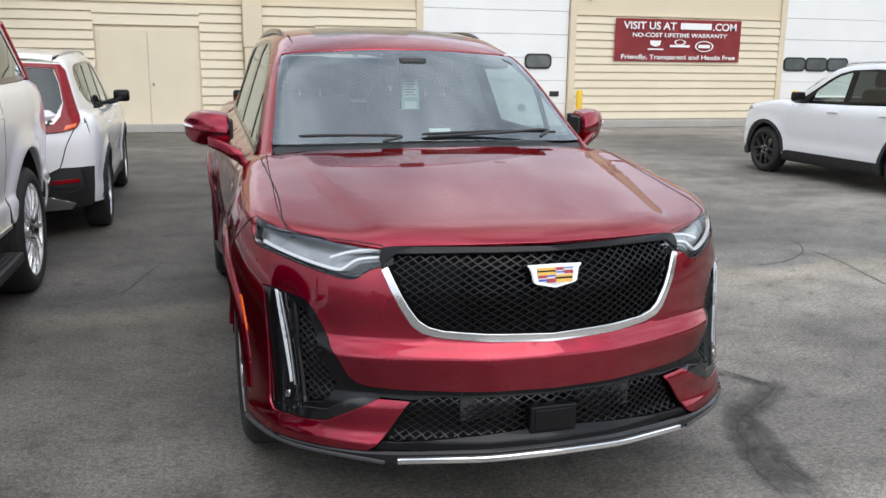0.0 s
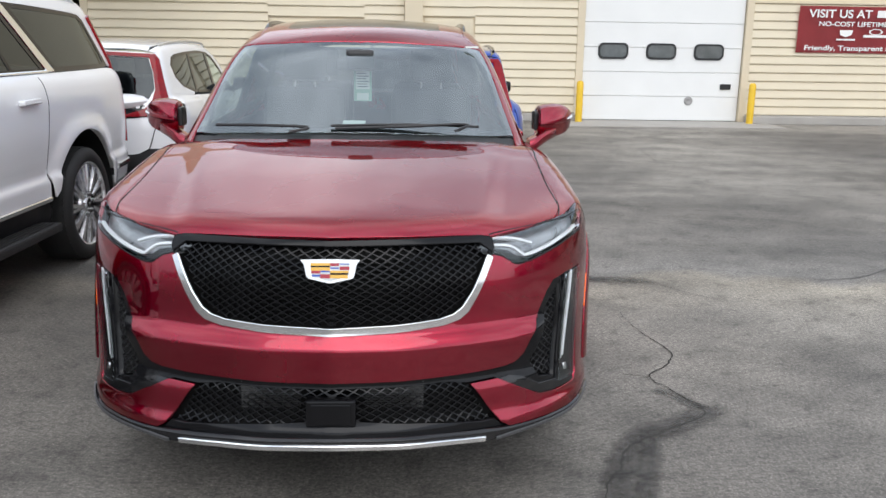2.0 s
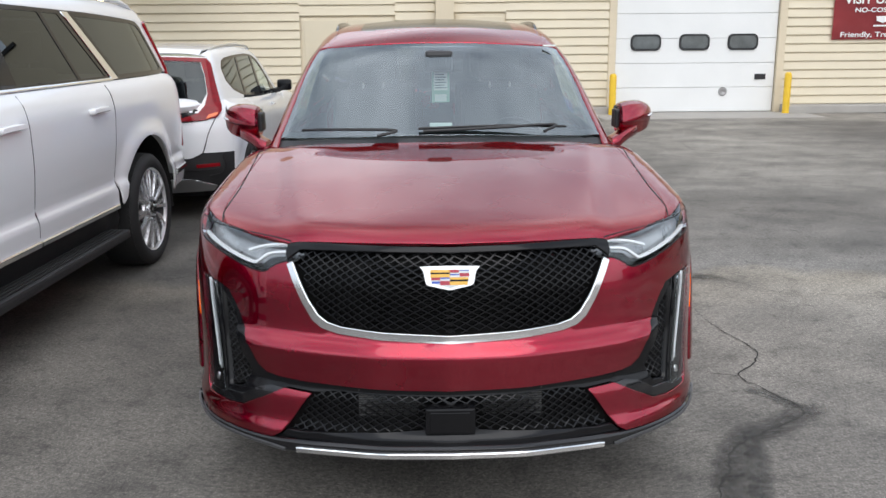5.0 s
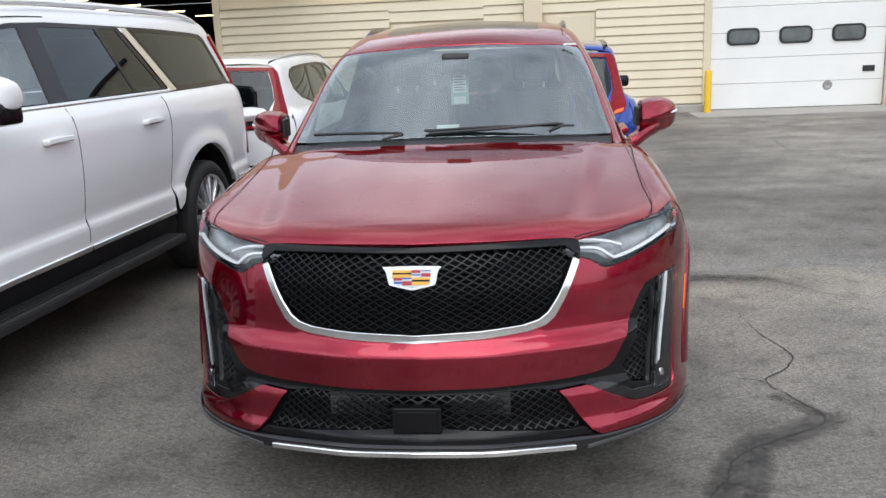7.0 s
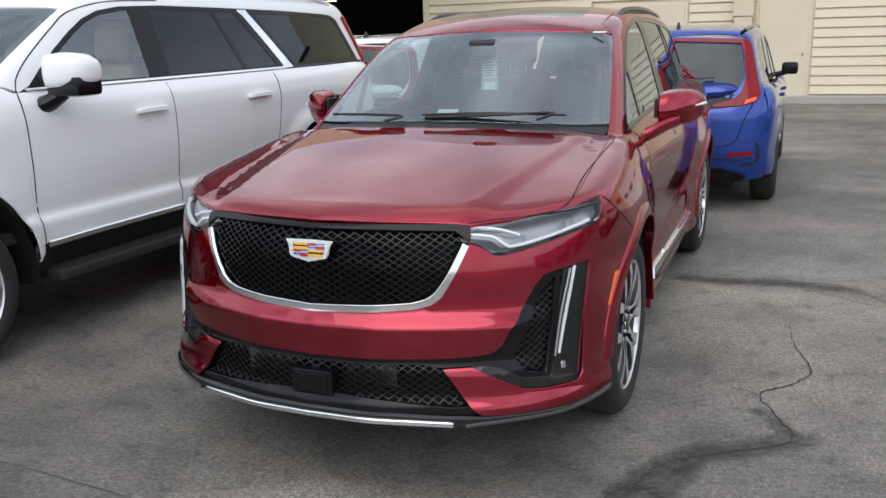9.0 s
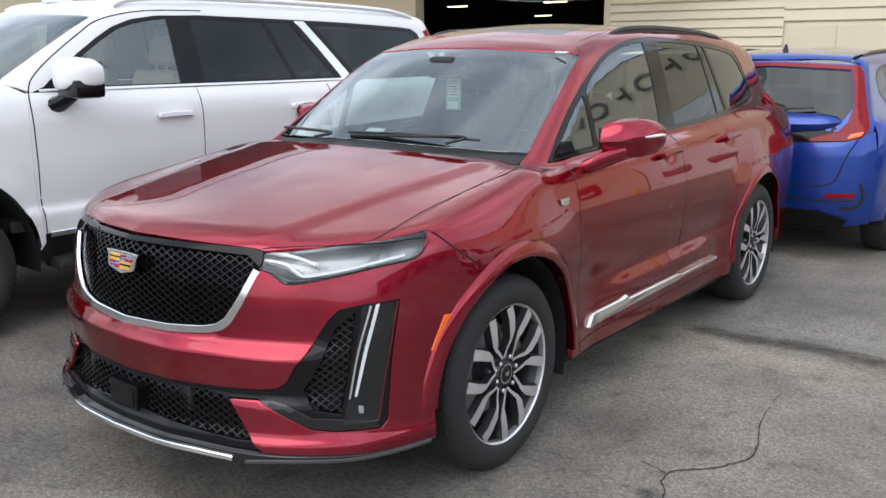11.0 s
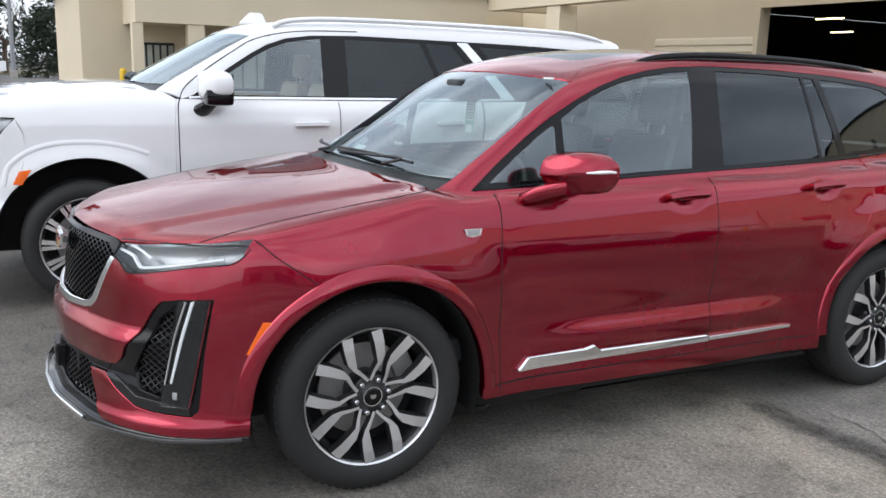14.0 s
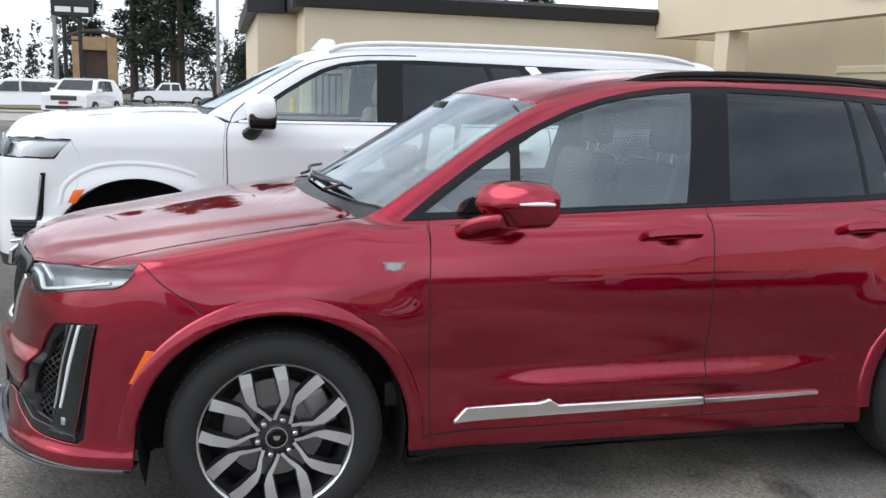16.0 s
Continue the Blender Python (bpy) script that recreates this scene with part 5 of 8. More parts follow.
e_lamp = EF([(0.62, 1.214), (0.64, 1.102), (0.80, 1.096)]) + ES([(0.42, 1.094), (0.50, 1.097), (0.606, 1.214), (0.40, 1.224)]) + EF([(0.85, 1.219)])
e_cut = ES([(0.606, 1.214), (0.655, 1.12), (0.640, 0.94), (0.605, 0.80)])
bump_loop = EF([(0.60, 0.47), (0.60, 1.21), (0.64, 1.098), (0.80, 1.093)]) + ES([(0.42, 1.091), (0.50, 1.094)]) + e_cut + ES([q for q in AF if q[0] < 0.605 and 0.46 < q[1] < 0.79]) + ES([(0.445, 0.445)]) + EF([(0.80, 0.455)])
panel("bumper_cover", ESC, bump_loop, DIAG, WHITE_PAINT, esc, step=0.04, both=True, gap=0.002, label="painted front bumper cover")
panel("lower_bumper", ESC, EF([(0.0, 0.47), (0.60, 0.47), (0.80, 0.455)]) + ES([(0.445, 0.445), (0.445, 0.39)]) + EF([(0.8, 0.37), (0.0, 0.36)]), DIAG, GRAIN_BLACK, esc, step=0.05, both=True, thick=0.05)
panel("grille", ESC, EF([(0.0, 0.58), (0.56, 0.58), (0.595, 0.75), (0.595, 1.22), (0.0, 1.24)]), DIAG, GLOSS_BLACK, esc, step=0.05, off=-0.03, both=True)
lattice("grille_mesh", ESC, EF([(0.0, 0.60), (0.55, 0.60), (0.585, 0.75), (0.585, 1.20), (0.0, 1.22)]), DIAG, SATIN, esc, dx=0.03, dz=0.03, w=0.006, off=-0.012, depth=0.015, both=True)
pair("grille_surround", stroke(ESC, EF([(0.0, 0.56), (0.30, 0.56), (0.57, 0.57), (0.605, 0.75), (0.608, 1.0), (0.608, 1.23)]), DIAG, 0.03, 0.012), CHROME, esc)
panel("headlamp_cover", ESC, e_lamp, DIAG, LENS, esc, step=0.03, both=True, gap=0.003, thick=0.03, label="clear headlamp cover")
panel("headlamp_bowl", ESC, e_lamp, DIAG, SATIN, esc, step=0.05, off=-0.05, both=True, gap=0.0)
panel("headlamp_mask", ESC, EF([(0.62, 1.20), (0.64, 1.12), (0.84, 1.11), (0.86, 1.19)]), DIAG, BLACK, esc, step=0.04, off=-0.03, both=True)
pair("light_blade", stroke(ESC, EF([(0.64, 1.235), (0.78, 1.235), (0.87, 1.23)]), DIAG, 0.02, 0.01, -0.02), LIT, esc)
pair("headlamp_rim", stroke(ESC, e_lamp + e_lamp[:1], DIAG, 0.014, 0.002), GLOSS_BLACK, esc)
e_drl = ES([(0.418, 1.0), (0.448, 1.0), (0.402, 0.69), (0.366, 0.69)])
panel("running_lamp", ESC, e_drl, DIAG, GLOSS_BLACK, esc, step=0.03, off=0.004, both=True, gap=0.0)
pair("light_blade", stroke(ESC, ES([(0.422, 0.985), (0.398, 0.84), (0.372, 0.70)]), DIAG, 0.010, 0.006, 0.004), SATIN, esc)
e_nose = EF([(0.58, 1.205), (0.85, 1.216)]) + ES([(0.40, 1.221), (0.608, 1.211)]) + [(0.88, 0.66, 1.30), (0.86, 0.55, 1.315), (0.84, 0.42, 1.28), (0.78, 0.28, 1.27), (0.58, 0.14, 1.27)]
panel("fender_nose", ESC, e_nose, (-0.5, 0.42, -0.75), WHITE_PAINT, esc, step=0.04, off=-0.003, both=True, gap=0.0)
fog = ES([(0.20, 0.69), (0.386, 0.695), (0.373, 0.576), (0.23, 0.573)])
panel("fog_vent", ESC, fog, DIAG, BLACK, esc, step=0.03, off=0.004, both=True)
for k in range(4):
    pair("vent_slat", stroke(ESC, ES([(0.215, 0.592 + 0.026 * k), (0.30, 0.593 + 0.026 * k), (0.372, 0.595 + 0.026 * k)]), DIAG, 0.008, 0.008, 0.004), GLOSS_BLACK, esc)
pair("vent_trim", stroke(ESC, ES([(0.205, 0.545), (0.29, 0.556), (0.372, 0.562)]), DIAG, 0.020, 0.010, 0.0), CHROME, esc)
pair("fender_crease", stroke(ESC, spline(ES([(0.520, 0.80), (0.547, 0.905), (0.60, 0.965), (0.671, 1.012), (0.77, 1.048), (0.889, 1.066), (1.02, 1.068), (1.133, 1.058), (1.26, 1.032), (1.381, 0.990)]), 5), IN, 0.030, 0.006, 0.0), WHITE_PAINT, esc)
panel("side_marker", ESC, ES([(0.580, 0.812), (0.618, 0.890), (0.686, 0.900), (0.632, 0.806)]), DIAG, AMBER, esc, step=0.03, off=0.006, both=True, gap=0.0, label="orange marker lamp")

e_hoodcut = [(0.855, 0.42, 1.25), (0.87, 0.60, 1.31), (0.875, 0.9, 1.355), (0.875, 1.2, 1.39), (0.86, 1.42, 1.40)]
half = [(0.0, 0.075, 1.27), (0.40, 0.095, 1.265), (0.60, 0.12, 1.255), (0.80, 0.25, 1.25)] + spline(e_hoodcut, 4) + [(0.70, 1.40, 1.40), (0.40, 1.33, 1.42), (0.0, 1.31, 1.43)]
panel("hood", ESC, half + [(-x, y, z) for x, y, z in half[::-1][1:-1]], (0, 0.4, -0.9), WHITE_PAINT, esc, step=0.06, label="painted hood")
fend = [(0.855, 0.42, 1.25)] + spline(e_hoodcut, 4)[1:] + [(0.895, 1.50, 1.372)] + ES([(1.575, 1.345), (1.56, 1.2), (1.555, 0.9), (1.57, 0.62), (1.58, 0.50), (1.548, 0.46)]) + ES([q for q in AF if q[1] > 0.45 and q[0] > 0.62]) + e_cut[::-1]
panel("fender", ESC, fend, (-0.85, 0, -0.53), WHITE_PAINT, esc, step=0.045, both=True, label="painted front fender")
cw = [(0.0, 1.31, 1.43), (0.40, 1.33, 1.42), (0.70, 1.40, 1.40), (0.86, 1.43, 1.40), (0.84, 1.52, 1.42), (0.6, 1.42, 1.44), (0.3, 1.36, 1.45), (0.0, 1.345, 1.45)]
panel("cowl", ESC, cw + [(-x, y, z) for x, y, z in cw[::-1][1:-1]], UP, BLACK, esc, step=0.05, off=-0.01)
d1 = ES([(1.575, 1.345), (2.2, 1.345), (2.70, 1.345), (2.70, 1.0), (2.69, 0.55), (1.575, 0.55), (1.555, 0.9), (1.56, 1.2)])
d2 = ES([(2.70, 1.345), (3.3, 1.347), (3.86, 1.35), (3.865, 1.15), (3.83, 0.95), (3.80, 0.75), (3.79, 0.55), (2.69, 0.55), (2.70, 1.0)])
EDOOR = {}
for key, loop in (("front", d1), ("rear", d2)):
    EDOOR[key] = panel("door", ESC, loop, IN, WHITE_PAINT, esc, step=0.05, both=True, gap=0.0025, label="painted %s door" % key)
panel("sill", ESC, ES([(1.55, 0.50), (1.575, 0.55), (3.79, 0.55), (3.85, 0.46), (3.85, 0.38), (1.55, 0.38)]), IN, BLACK, esc, step=0.06, off=-0.03, both=True, thick=0.03)
pair("door_moulding", stroke(ESC, ES([(1.60, 0.545), (1.95, 0.545), (2.685, 0.545)]), IN, 0.040, 0.014), CHROME, esc, "bright door moulding")
pair("door_moulding", stroke(ESC, ES([(2.70, 0.545), (3.2, 0.545), (3.78, 0.548)]), IN, 0.036, 0.014), CHROME, esc, "bright door moulding")
for s in (1, -1):
    part("running_board", boxed((min(s * 0.86, s * 1.06), 1.62, 0.335), (max(s * 0.86, s * 1.06), 3.78, 0.395), 0.018), GRAIN_BLACK, esc, "black running board")
    for k in range(5):
        part("board_rib", boxed((min(s * (0.90 + k * 0.03), s * (0.912 + k * 0.03)), 1.68, 0.396), (max(s * (0.90 + k * 0.03), s * (0.912 + k * 0.03)), 3.72, 0.402)), RUBBER, esc)
for key, y0, z0 in (("front", 2.36, 1.175), ("rear", 3.46, 1.183)):
    for k, s in ((0, 1), (1, -1)):
        bar = stroke(ESC, spline(ES([(y0, z0), (y0 + 0.04, z0 + 0.004), (y0 + 0.20, z0 + 0.006), (y0 + 0.25, z0 + 0.004)]), 4), IN, [0.016] + [0.034] * 11 + [0.016], 0.036, 0.004)
        if s < 0:
            b2 = mirrored(bar)
            bar.free()
            bar = b2
        h = part("door_handle", bar, WHITE_PAINT, EDOOR[key][k], "painted pull handle", True)
q = ES([(3.86, 1.35), (4.16, 1.352), (4.7, 1.355), (5.10, 1.36)]) + [(0.86, 5.42, 1.36), (0.90, 5.46, 1.0), (0.90, 5.46, 0.62), (0.90, 5.42, 0.50)] + ES([(4.98, 0.46)]) + ES([p for p in AR if p[1] > 0.46 and p[0] > 3.89]) + ES([(3.84, 0.55), (3.80, 0.75), (3.83, 0.95), (3.865, 1.15)])
panel("rear_quarter", ESC, q, (-0.95, -0.3, 0), WHITE_PAINT, esc, step=0.045, both=True, label="painted rear quarter")
pair("bumper_strip", stroke(ESC, ES([(5.0, 0.60), (5.2, 0.60), (5.38, 0.60)]), (-0.9, -0.4, 0), 0.05, 0.015), CHROME, esc)
panel("tailgate", ESC, [(-0.88, 5.5, 0.5), (0.88, 5.5, 0.5), (0.88, 5.5, 1.0), (0.85, 5.45, 1.36), (-0.85, 5.45, 1.36), (-0.88, 5.5, 1.0)], (0, -1, 0), WHITE_PAINT, esc, step=0.1)
panel("rear_glass", ESC, [(-0.84, 5.45, 1.37), (0.84, 5.45, 1.37), (0.74, 5.35, 1.82), (-0.74, 5.35, 1.82)], (0, -1, 0), TINT, esc, step=0.12)
pair("tail_lamp", stroke(ESC, [(0.82, 5.40, 1.75), (0.86, 5.46, 1.4), (0.89, 5.5, 1.0), (0.89, 5.5, 0.75)], (-0.5, -0.86, 0), 0.07, 0.02), RED_LENS, esc)
pair("panel_gap", stroke(ESC, spline(ES([(1.600, 1.345), (1.582, 1.28), (1.580, 1.1), (1.582, 0.9), (1.586, 0.62), (1.59, 0.52)]), 6), IN, 0.007, 0.0010, 0.0004), DARK, esc)
pair("panel_gap", stroke(ESC, spline(ES([(2.70, 1.33), (2.70, 1.0), (2.69, 0.58)]), 6), IN, 0.006, 0.0008, 0.0003), DARK, esc)
pair("panel_gap", stroke(ESC, spline(ES([(3.863, 1.33), (3.865, 1.15), (3.83, 0.95), (3.80, 0.75), (3.79, 0.58)]), 6), IN, 0.006, 0.0008, 0.0003), DARK, esc)
pair("panel_gap", stroke(ESC, spline([tuple(q) for q in ESC.snap(np.array(ES([(2.90, 1.836), (2.60, 1.830), (2.36, 1.808), (2.13, 1.752), (1.99, 1.672), (1.85, 1.582), (1.72, 1.490), (1.632, 1.410), (1.600, 1.345)])))], 5), (-0.85, 0, -0.5), 0.007, 0.0010, 0.0004), DARK, esc)
# cabin upper works
et = [(1.70, 1.375), (1.80, 1.455), (1.95, 1.560), (2.10, 1.655), (2.22, 1.720), (2.36, 1.768), (2.55, 1.795), (2.9, 1.806), (3.5, 1.800), (4.2, 1.790), (4.9, 1.768), (5.05, 1.758)]
ee = [(5.13, 1.72), (5.20, 1.58), (5.30, 1.38)]
el = [(5.20, 1.362), (4.7, 1.358), (4.16, 1.355), (3.5, 1.351), (2.7, 1.349), (2.2, 1.348), (1.75, 1.347)]
edge = spline([(0.85, 1.50, 1.42), (0.82, 1.70, 1.55), (0.79, 1.90, 1.67), (0.755, 2.10, 1.79)], 4)
rl = [(0.70, 2.2, 1.83), (0.69, 2.6, 1.87), (0.68, 3.4, 1.88), (0.67, 4.6, 1.87), (0.65, 5.30, 1.83)]
rail = [(0.872, 1.46, 1.385)] + edge + rl + [(0.74, 5.30, 1.72), (0.83, 5.42, 1.40), (0.84, 5.42, 1.362)] + ES(ee[::-1]) + ES(et[::-1]) + ES([(1.62, 1.347)])
panel("roof_side", ESC, rail, (-0.8, 0, -0.6), WHITE_PAINT, esc, step=0.045, both=True, gap=0.0015)
half = [(0.0, 2.02, 1.81), (0.4, 2.04, 1.80), (0.62, 2.08, 1.79), (0.752, 2.115, 1.79)] + rl
panel("roof", ESC, half + [(0.0, 5.38, 1.88)] + [(-x, y, z) for x, y, z in half[::-1][:-1]], UP, WHITE_PAINT, esc, step=0.08, label="painted roof")
half = [(0.0, 1.345, 1.45), (0.3, 1.36, 1.45), (0.6, 1.42, 1.44), (0.845, 1.52, 1.43)] + edge[1:-1] + [(0.752, 2.112, 1.79), (0.62, 2.08, 1.79), (0.4, 2.04, 1.80), (0.0, 2.02, 1.81)]
wsE = panel("windscreen", ESC, half + [(-x, y, z) for x, y, z in half[::-1][1:-1]], (0, 0.6, -0.8), SCREEN, esc, step=0.09, off=-0.004, thick=0.004)
wsE.visible_shadow = False
edlo = ES(et + ee + el)
pf = ES([(1.80, 1.372), (1.86, 1.46), (1.98, 1.545), (2.12, 1.632), (2.24, 1.698), (2.37, 1.743), (2.55, 1.770), (2.615, 1.774), (2.605, 1.372)])
pr = ES([(2.79, 1.375), (2.80, 1.780), (3.40, 1.776), (3.47, 1.60), (3.56, 1.380)])
pc = ES([(3.60, 1.380), (3.51, 1.60), (3.445, 1.776), (3.66, 1.772), (3.80, 1.60), (3.98, 1.383)])
pd = ES([(4.22, 1.388), (4.04, 1.60), (3.90, 1.765), (4.9, 1.742), (5.02, 1.73), (5.09, 1.69), (5.16, 1.56), (5.22, 1.41), (5.15, 1.392)])
panel("window_frame", ESC, edlo, IN, GLOSS_BLACK, esc, holes=[pf, pr, pc, pd], step=0.05, off=-0.003, both=True, thick=0.012, gap=0.001)
for key, loop, ma in (("front_window", pf, GLASS), ("rear_window", pr, PRIVACY), ("post_glass", pc, PRIVACY), ("rear_quarter_glass", pd, PRIVACY)):
    for ob in panel(key, ESC, loop, IN, ma, esc, step=0.09, off=-0.007, both=True, thick=0.003, gap=-0.002):
        ob.visible_shadow = False
panel("bright_post", ESC, ES([(4.06, 1.358), (4.17, 1.362), (3.97, 1.60), (3.80, 1.79), (3.71, 1.79), (3.87, 1.60)]), IN, CHROME, esc, step=0.05, off=0.004, both=True, label="bright slanted post")
pair("belt_trim", stroke(ESC, ES([(1.66, 1.352), (2.3, 1.354), (3.2, 1.356), (4.05, 1.360)]), IN, 0.020, 0.006, 0.002), CHROME, esc)
pair("roof_rail", tube(spline([(0.715, 2.28, 1.85), (0.72, 2.42, 1.893), (0.725, 2.8, 1.918), (0.722, 3.8, 1.922), (0.71, 4.7, 1.905), (0.70, 5.0, 1.875), (0.69, 5.12, 1.845)], 6), 0.019, n=8), WHITE_PAINT, esc, "white roof rail")
fin = bmesh.new()
for pts in (((-0.035, 2.20), (0.035, 2.20), (0.02, 2.42), (-0.02, 2.42)),):
    lo_ = [fin.verts.new((x, y, 1.885)) for x, y in pts]
    hi_ = [fin.verts.new((x * 0.3, 2.30 + (y - 2.30) * 0.45 + 0.03, 1.975)) for x, y in pts]
    fin.faces.new(lo_[::-1]), fin.faces.new(hi_)
    for i in range(4):
        fin.faces.new((lo_[i], lo_[(i + 1) % 4], hi_[(i + 1) % 4], hi_[i]))
bmesh.ops.bevel(fin, geom=list(fin.edges), offset=0.008, segments=2, affect="EDGES")
part("shark_fin", fin, WHITE_PAINT, esc, "white roof aerial", True)
for s in (1, -1):
    mir = new("door_mirror")
    mir.parent = esc
    tagged(mir, "white door mirror with a black foot")
    bm = bmesh.new()
    secs = []
    for x, y0, y1, z0, z1 in ((0.985, 1.73, 1.85, 1.36, 1.51), (1.02, 1.70, 1.885, 1.345, 1.535), (1.10, 1.70, 1.90, 1.35, 1.54), (1.18, 1.72, 1.905, 1.36, 1.53), (1.225, 1.76, 1.90, 1.38, 1.505), (1.238, 1.80, 1.89, 1.40, 1.48)):
        ym, zm, ry, rz = (y0 + y1) / 2, (z0 + z1) / 2, (y1 - y0) / 2, (z1 - z0) / 2
        row = []
        for k in range(24):
            a = 2 * math.pi * k / 24
            c, w = math.cos(a), math.sin(a)
            row.append(bm.verts.new((s * x, ym + ry * math.copysign(abs(c)**0.6, c), zm + rz * math.copysign(abs(w)**0.6, w))))
        secs.append(row)
    for a, b in zip(secs, secs[1:]):
        for k in range(24):
            bm.faces.new((a[k], a[(k + 1) % 24], b[(k + 1) % 24], b[k]))
    bm.faces.new(secs[0][::-1]), bm.faces.new(secs[-1])
    bmesh.ops.smooth_vert(bm, verts=bm.verts, factor=0.3)
    part("mirror_shell", bm, WHITE_PAINT, mir, smooth=True, angle=50)
    part("mirror_lower", boxed((min(s * 1.0, s * 1.228), 1.724, 1.312), (max(s * 1.0, s * 1.228), 1.904, 1.418), 0.030), GLOSS_BLACK, mir, smooth=True)
    part("mirror_foot", tube([(s * x, y, z) for x, y, z in ((0.93, 1.73, 1.26), (1.0, 1.75, 1.285), (1.06, 1.79, 1.33))], [0.068, 0.056, 0.046], n=10, flat=0.8), GLOSS_BLACK, mir, smooth=True)
    part("mirror_glass", boxed((min(s * 1.02, s * 1.20), 1.893, 1.365), (max(s * 1.02, s * 1.20), 1.905, 1.515), 0.01), BLACK, mir)
    part("wiper", tube(spline([(s * 0.10, 1.36, 1.455), (s * 0.14 - 0.2, 1.40, 1.48), (s * 0.14 - 0.55, 1.47, 1.485)], 5), 0.012, n=6), BLACK, esc)
for y in ESC.axles:
    bm = lathe([(0.55, 0.97), (0.55, 0.62), (0.48, 0.58), (0.05, 0.57)], 40)
    bmesh.ops.delete(bm, geom=[v for v in bm.verts if v.co.z < -0.1], context="VERTS")
    bmesh.ops.translate(bm, vec=(0, y, 0.41), verts=bm.verts)
    pair("wheel_housing", bm, DARK, esc)
part("underbody", boxed((-0.56, 0.25, 0.30), (0.56, 5.4, 0.50), 0.03), DARK, esc)
part("underbody", boxed((-0.88, 1.56, 0.36), (0.88, 3.84, 0.52), 0.03), DARK, esc)
part("cabin_floor", boxed((-0.86, 1.45, 0.55), (0.86, 5.2, 0.62), 0.02), CABIN_DARK, esc)
part("dashboard", boxed((-0.84, 1.50, 0.95), (0.84, 1.90, 1.38), 0.07), CABIN_DARK, esc)
part("headliner", boxed((-0.62, 2.25, 1.80), (0.62, 5.0, 1.815), 0.005), CABIN_TAN, esc)
for s in (1, -1):
    part("door_lining", boxed((s * 0.90 - 0.03, 1.6, 0.6), (s * 0.90 + 0.02, 4.0, 1.33), 0.02), CABIN_TAN, esc)
for x, y in ((0.42, 2.35), (-0.42, 2.35), (0.42, 3.4), (-0.42, 3.4)):
    seat(esc, x, y, 0.72, CABIN_TAN)
for x, y, flip in ((0.865, 1.0, False), (0.865, 4.405, False), (-0.865, 1.0, True), (-0.865, 4.405, True)):
    wheel(esc, (x, y, 0.41), 0.41, 0.300, 0.285, "many", flip)
esc.matrix_basis = pose(-3.215, -0.725, 0, 0, 0, -1.8)

# ---- the boxy hatchbacks ----
BOX = Body(
    axles=(0.82, 3.42), hub=0.325, arch=0.370, flare=0.022, floor=0.19,
    shoulder=0.10, rail=0.12, join=0.03, corner=0.12, rearcorner=0.12,
    width=curve((0.18, 0.80), (0.28, 0.845), (0.42, 0.865), (0.50, 0.860), (0.70, 0.880), (0.88, 0.885), (0.98, 0.868), (1.08, 0.83)),
    plan=curve((0.0, -0.06), (0.4, -0.01), (0.8, 0.0), (3.4, 0.0), (3.9, -0.02), (4.25, -0.07)),
    extra=lambda y, z: 0.0 * y,
    roof=curve((0.5, 0.80), (1.0, 1.08), (1.25, 1.225), (1.72, 1.475), (1.9, 1.535), (2.2, 1.575), (2.8, 1.595), (3.5, 1.575), (4.0, 1.540), (4.2, 1.52)),
    crown=curve((1.0, 0.2), (1.7, 0.16), (2.2, 0.09), (4.2, 0.08)),
    hood=curve((-0.1, 0.86), (0.05, 0.93), (0.3, 1.0), (0.7, 1.05), (1.05, 1.08), (1.2, 1.05), (1.35, 1.01), (2.0, 1.02), (3.2, 1.05), (4.2, 1.08)),
    hoodcrown=curve((0.0, 0.10), (1.0, 0.05), (1.4, 0.0), (4.2, 0.0)),
    dome=lambda x, y: 0.0 * x,
    cabin=lambda y, z: 0.785 - np.clip(z - 1.03, -0.05, 1) * 0.25 - BOX_TAPER(y),
    nose=curve((0.0, 0.0), (0.4, 0.03), (0.65, 0.11), (0.8, 0.24), (0.88, 0.40), (0.95, 0.6)),
    lean=curve((0.2, 0.02), (0.5, -0.01), (0.8, 0.02), (1.0, 0.10)),
    tail=curve((0.2, 4.08), (0.38, 4.17), (0.55, 4.195), (0.80, 4.19), (0.95, 4.16), (1.03, 4.12), (1.30, 4.03), (1.48, 3.97), (1.6, 3.95)),
    tailplan=curve((0.0, 0.0), (0.45, 0.03), (0.70, 0.10), (0.82, 0.19), (0.9, 0.30)),
)
BOX_TAPER = curve((1.0, 0.0), (3.0, 0.0), (3.8, 0.035), (4.2, 0.07))
BACK = (0, -1, 0)


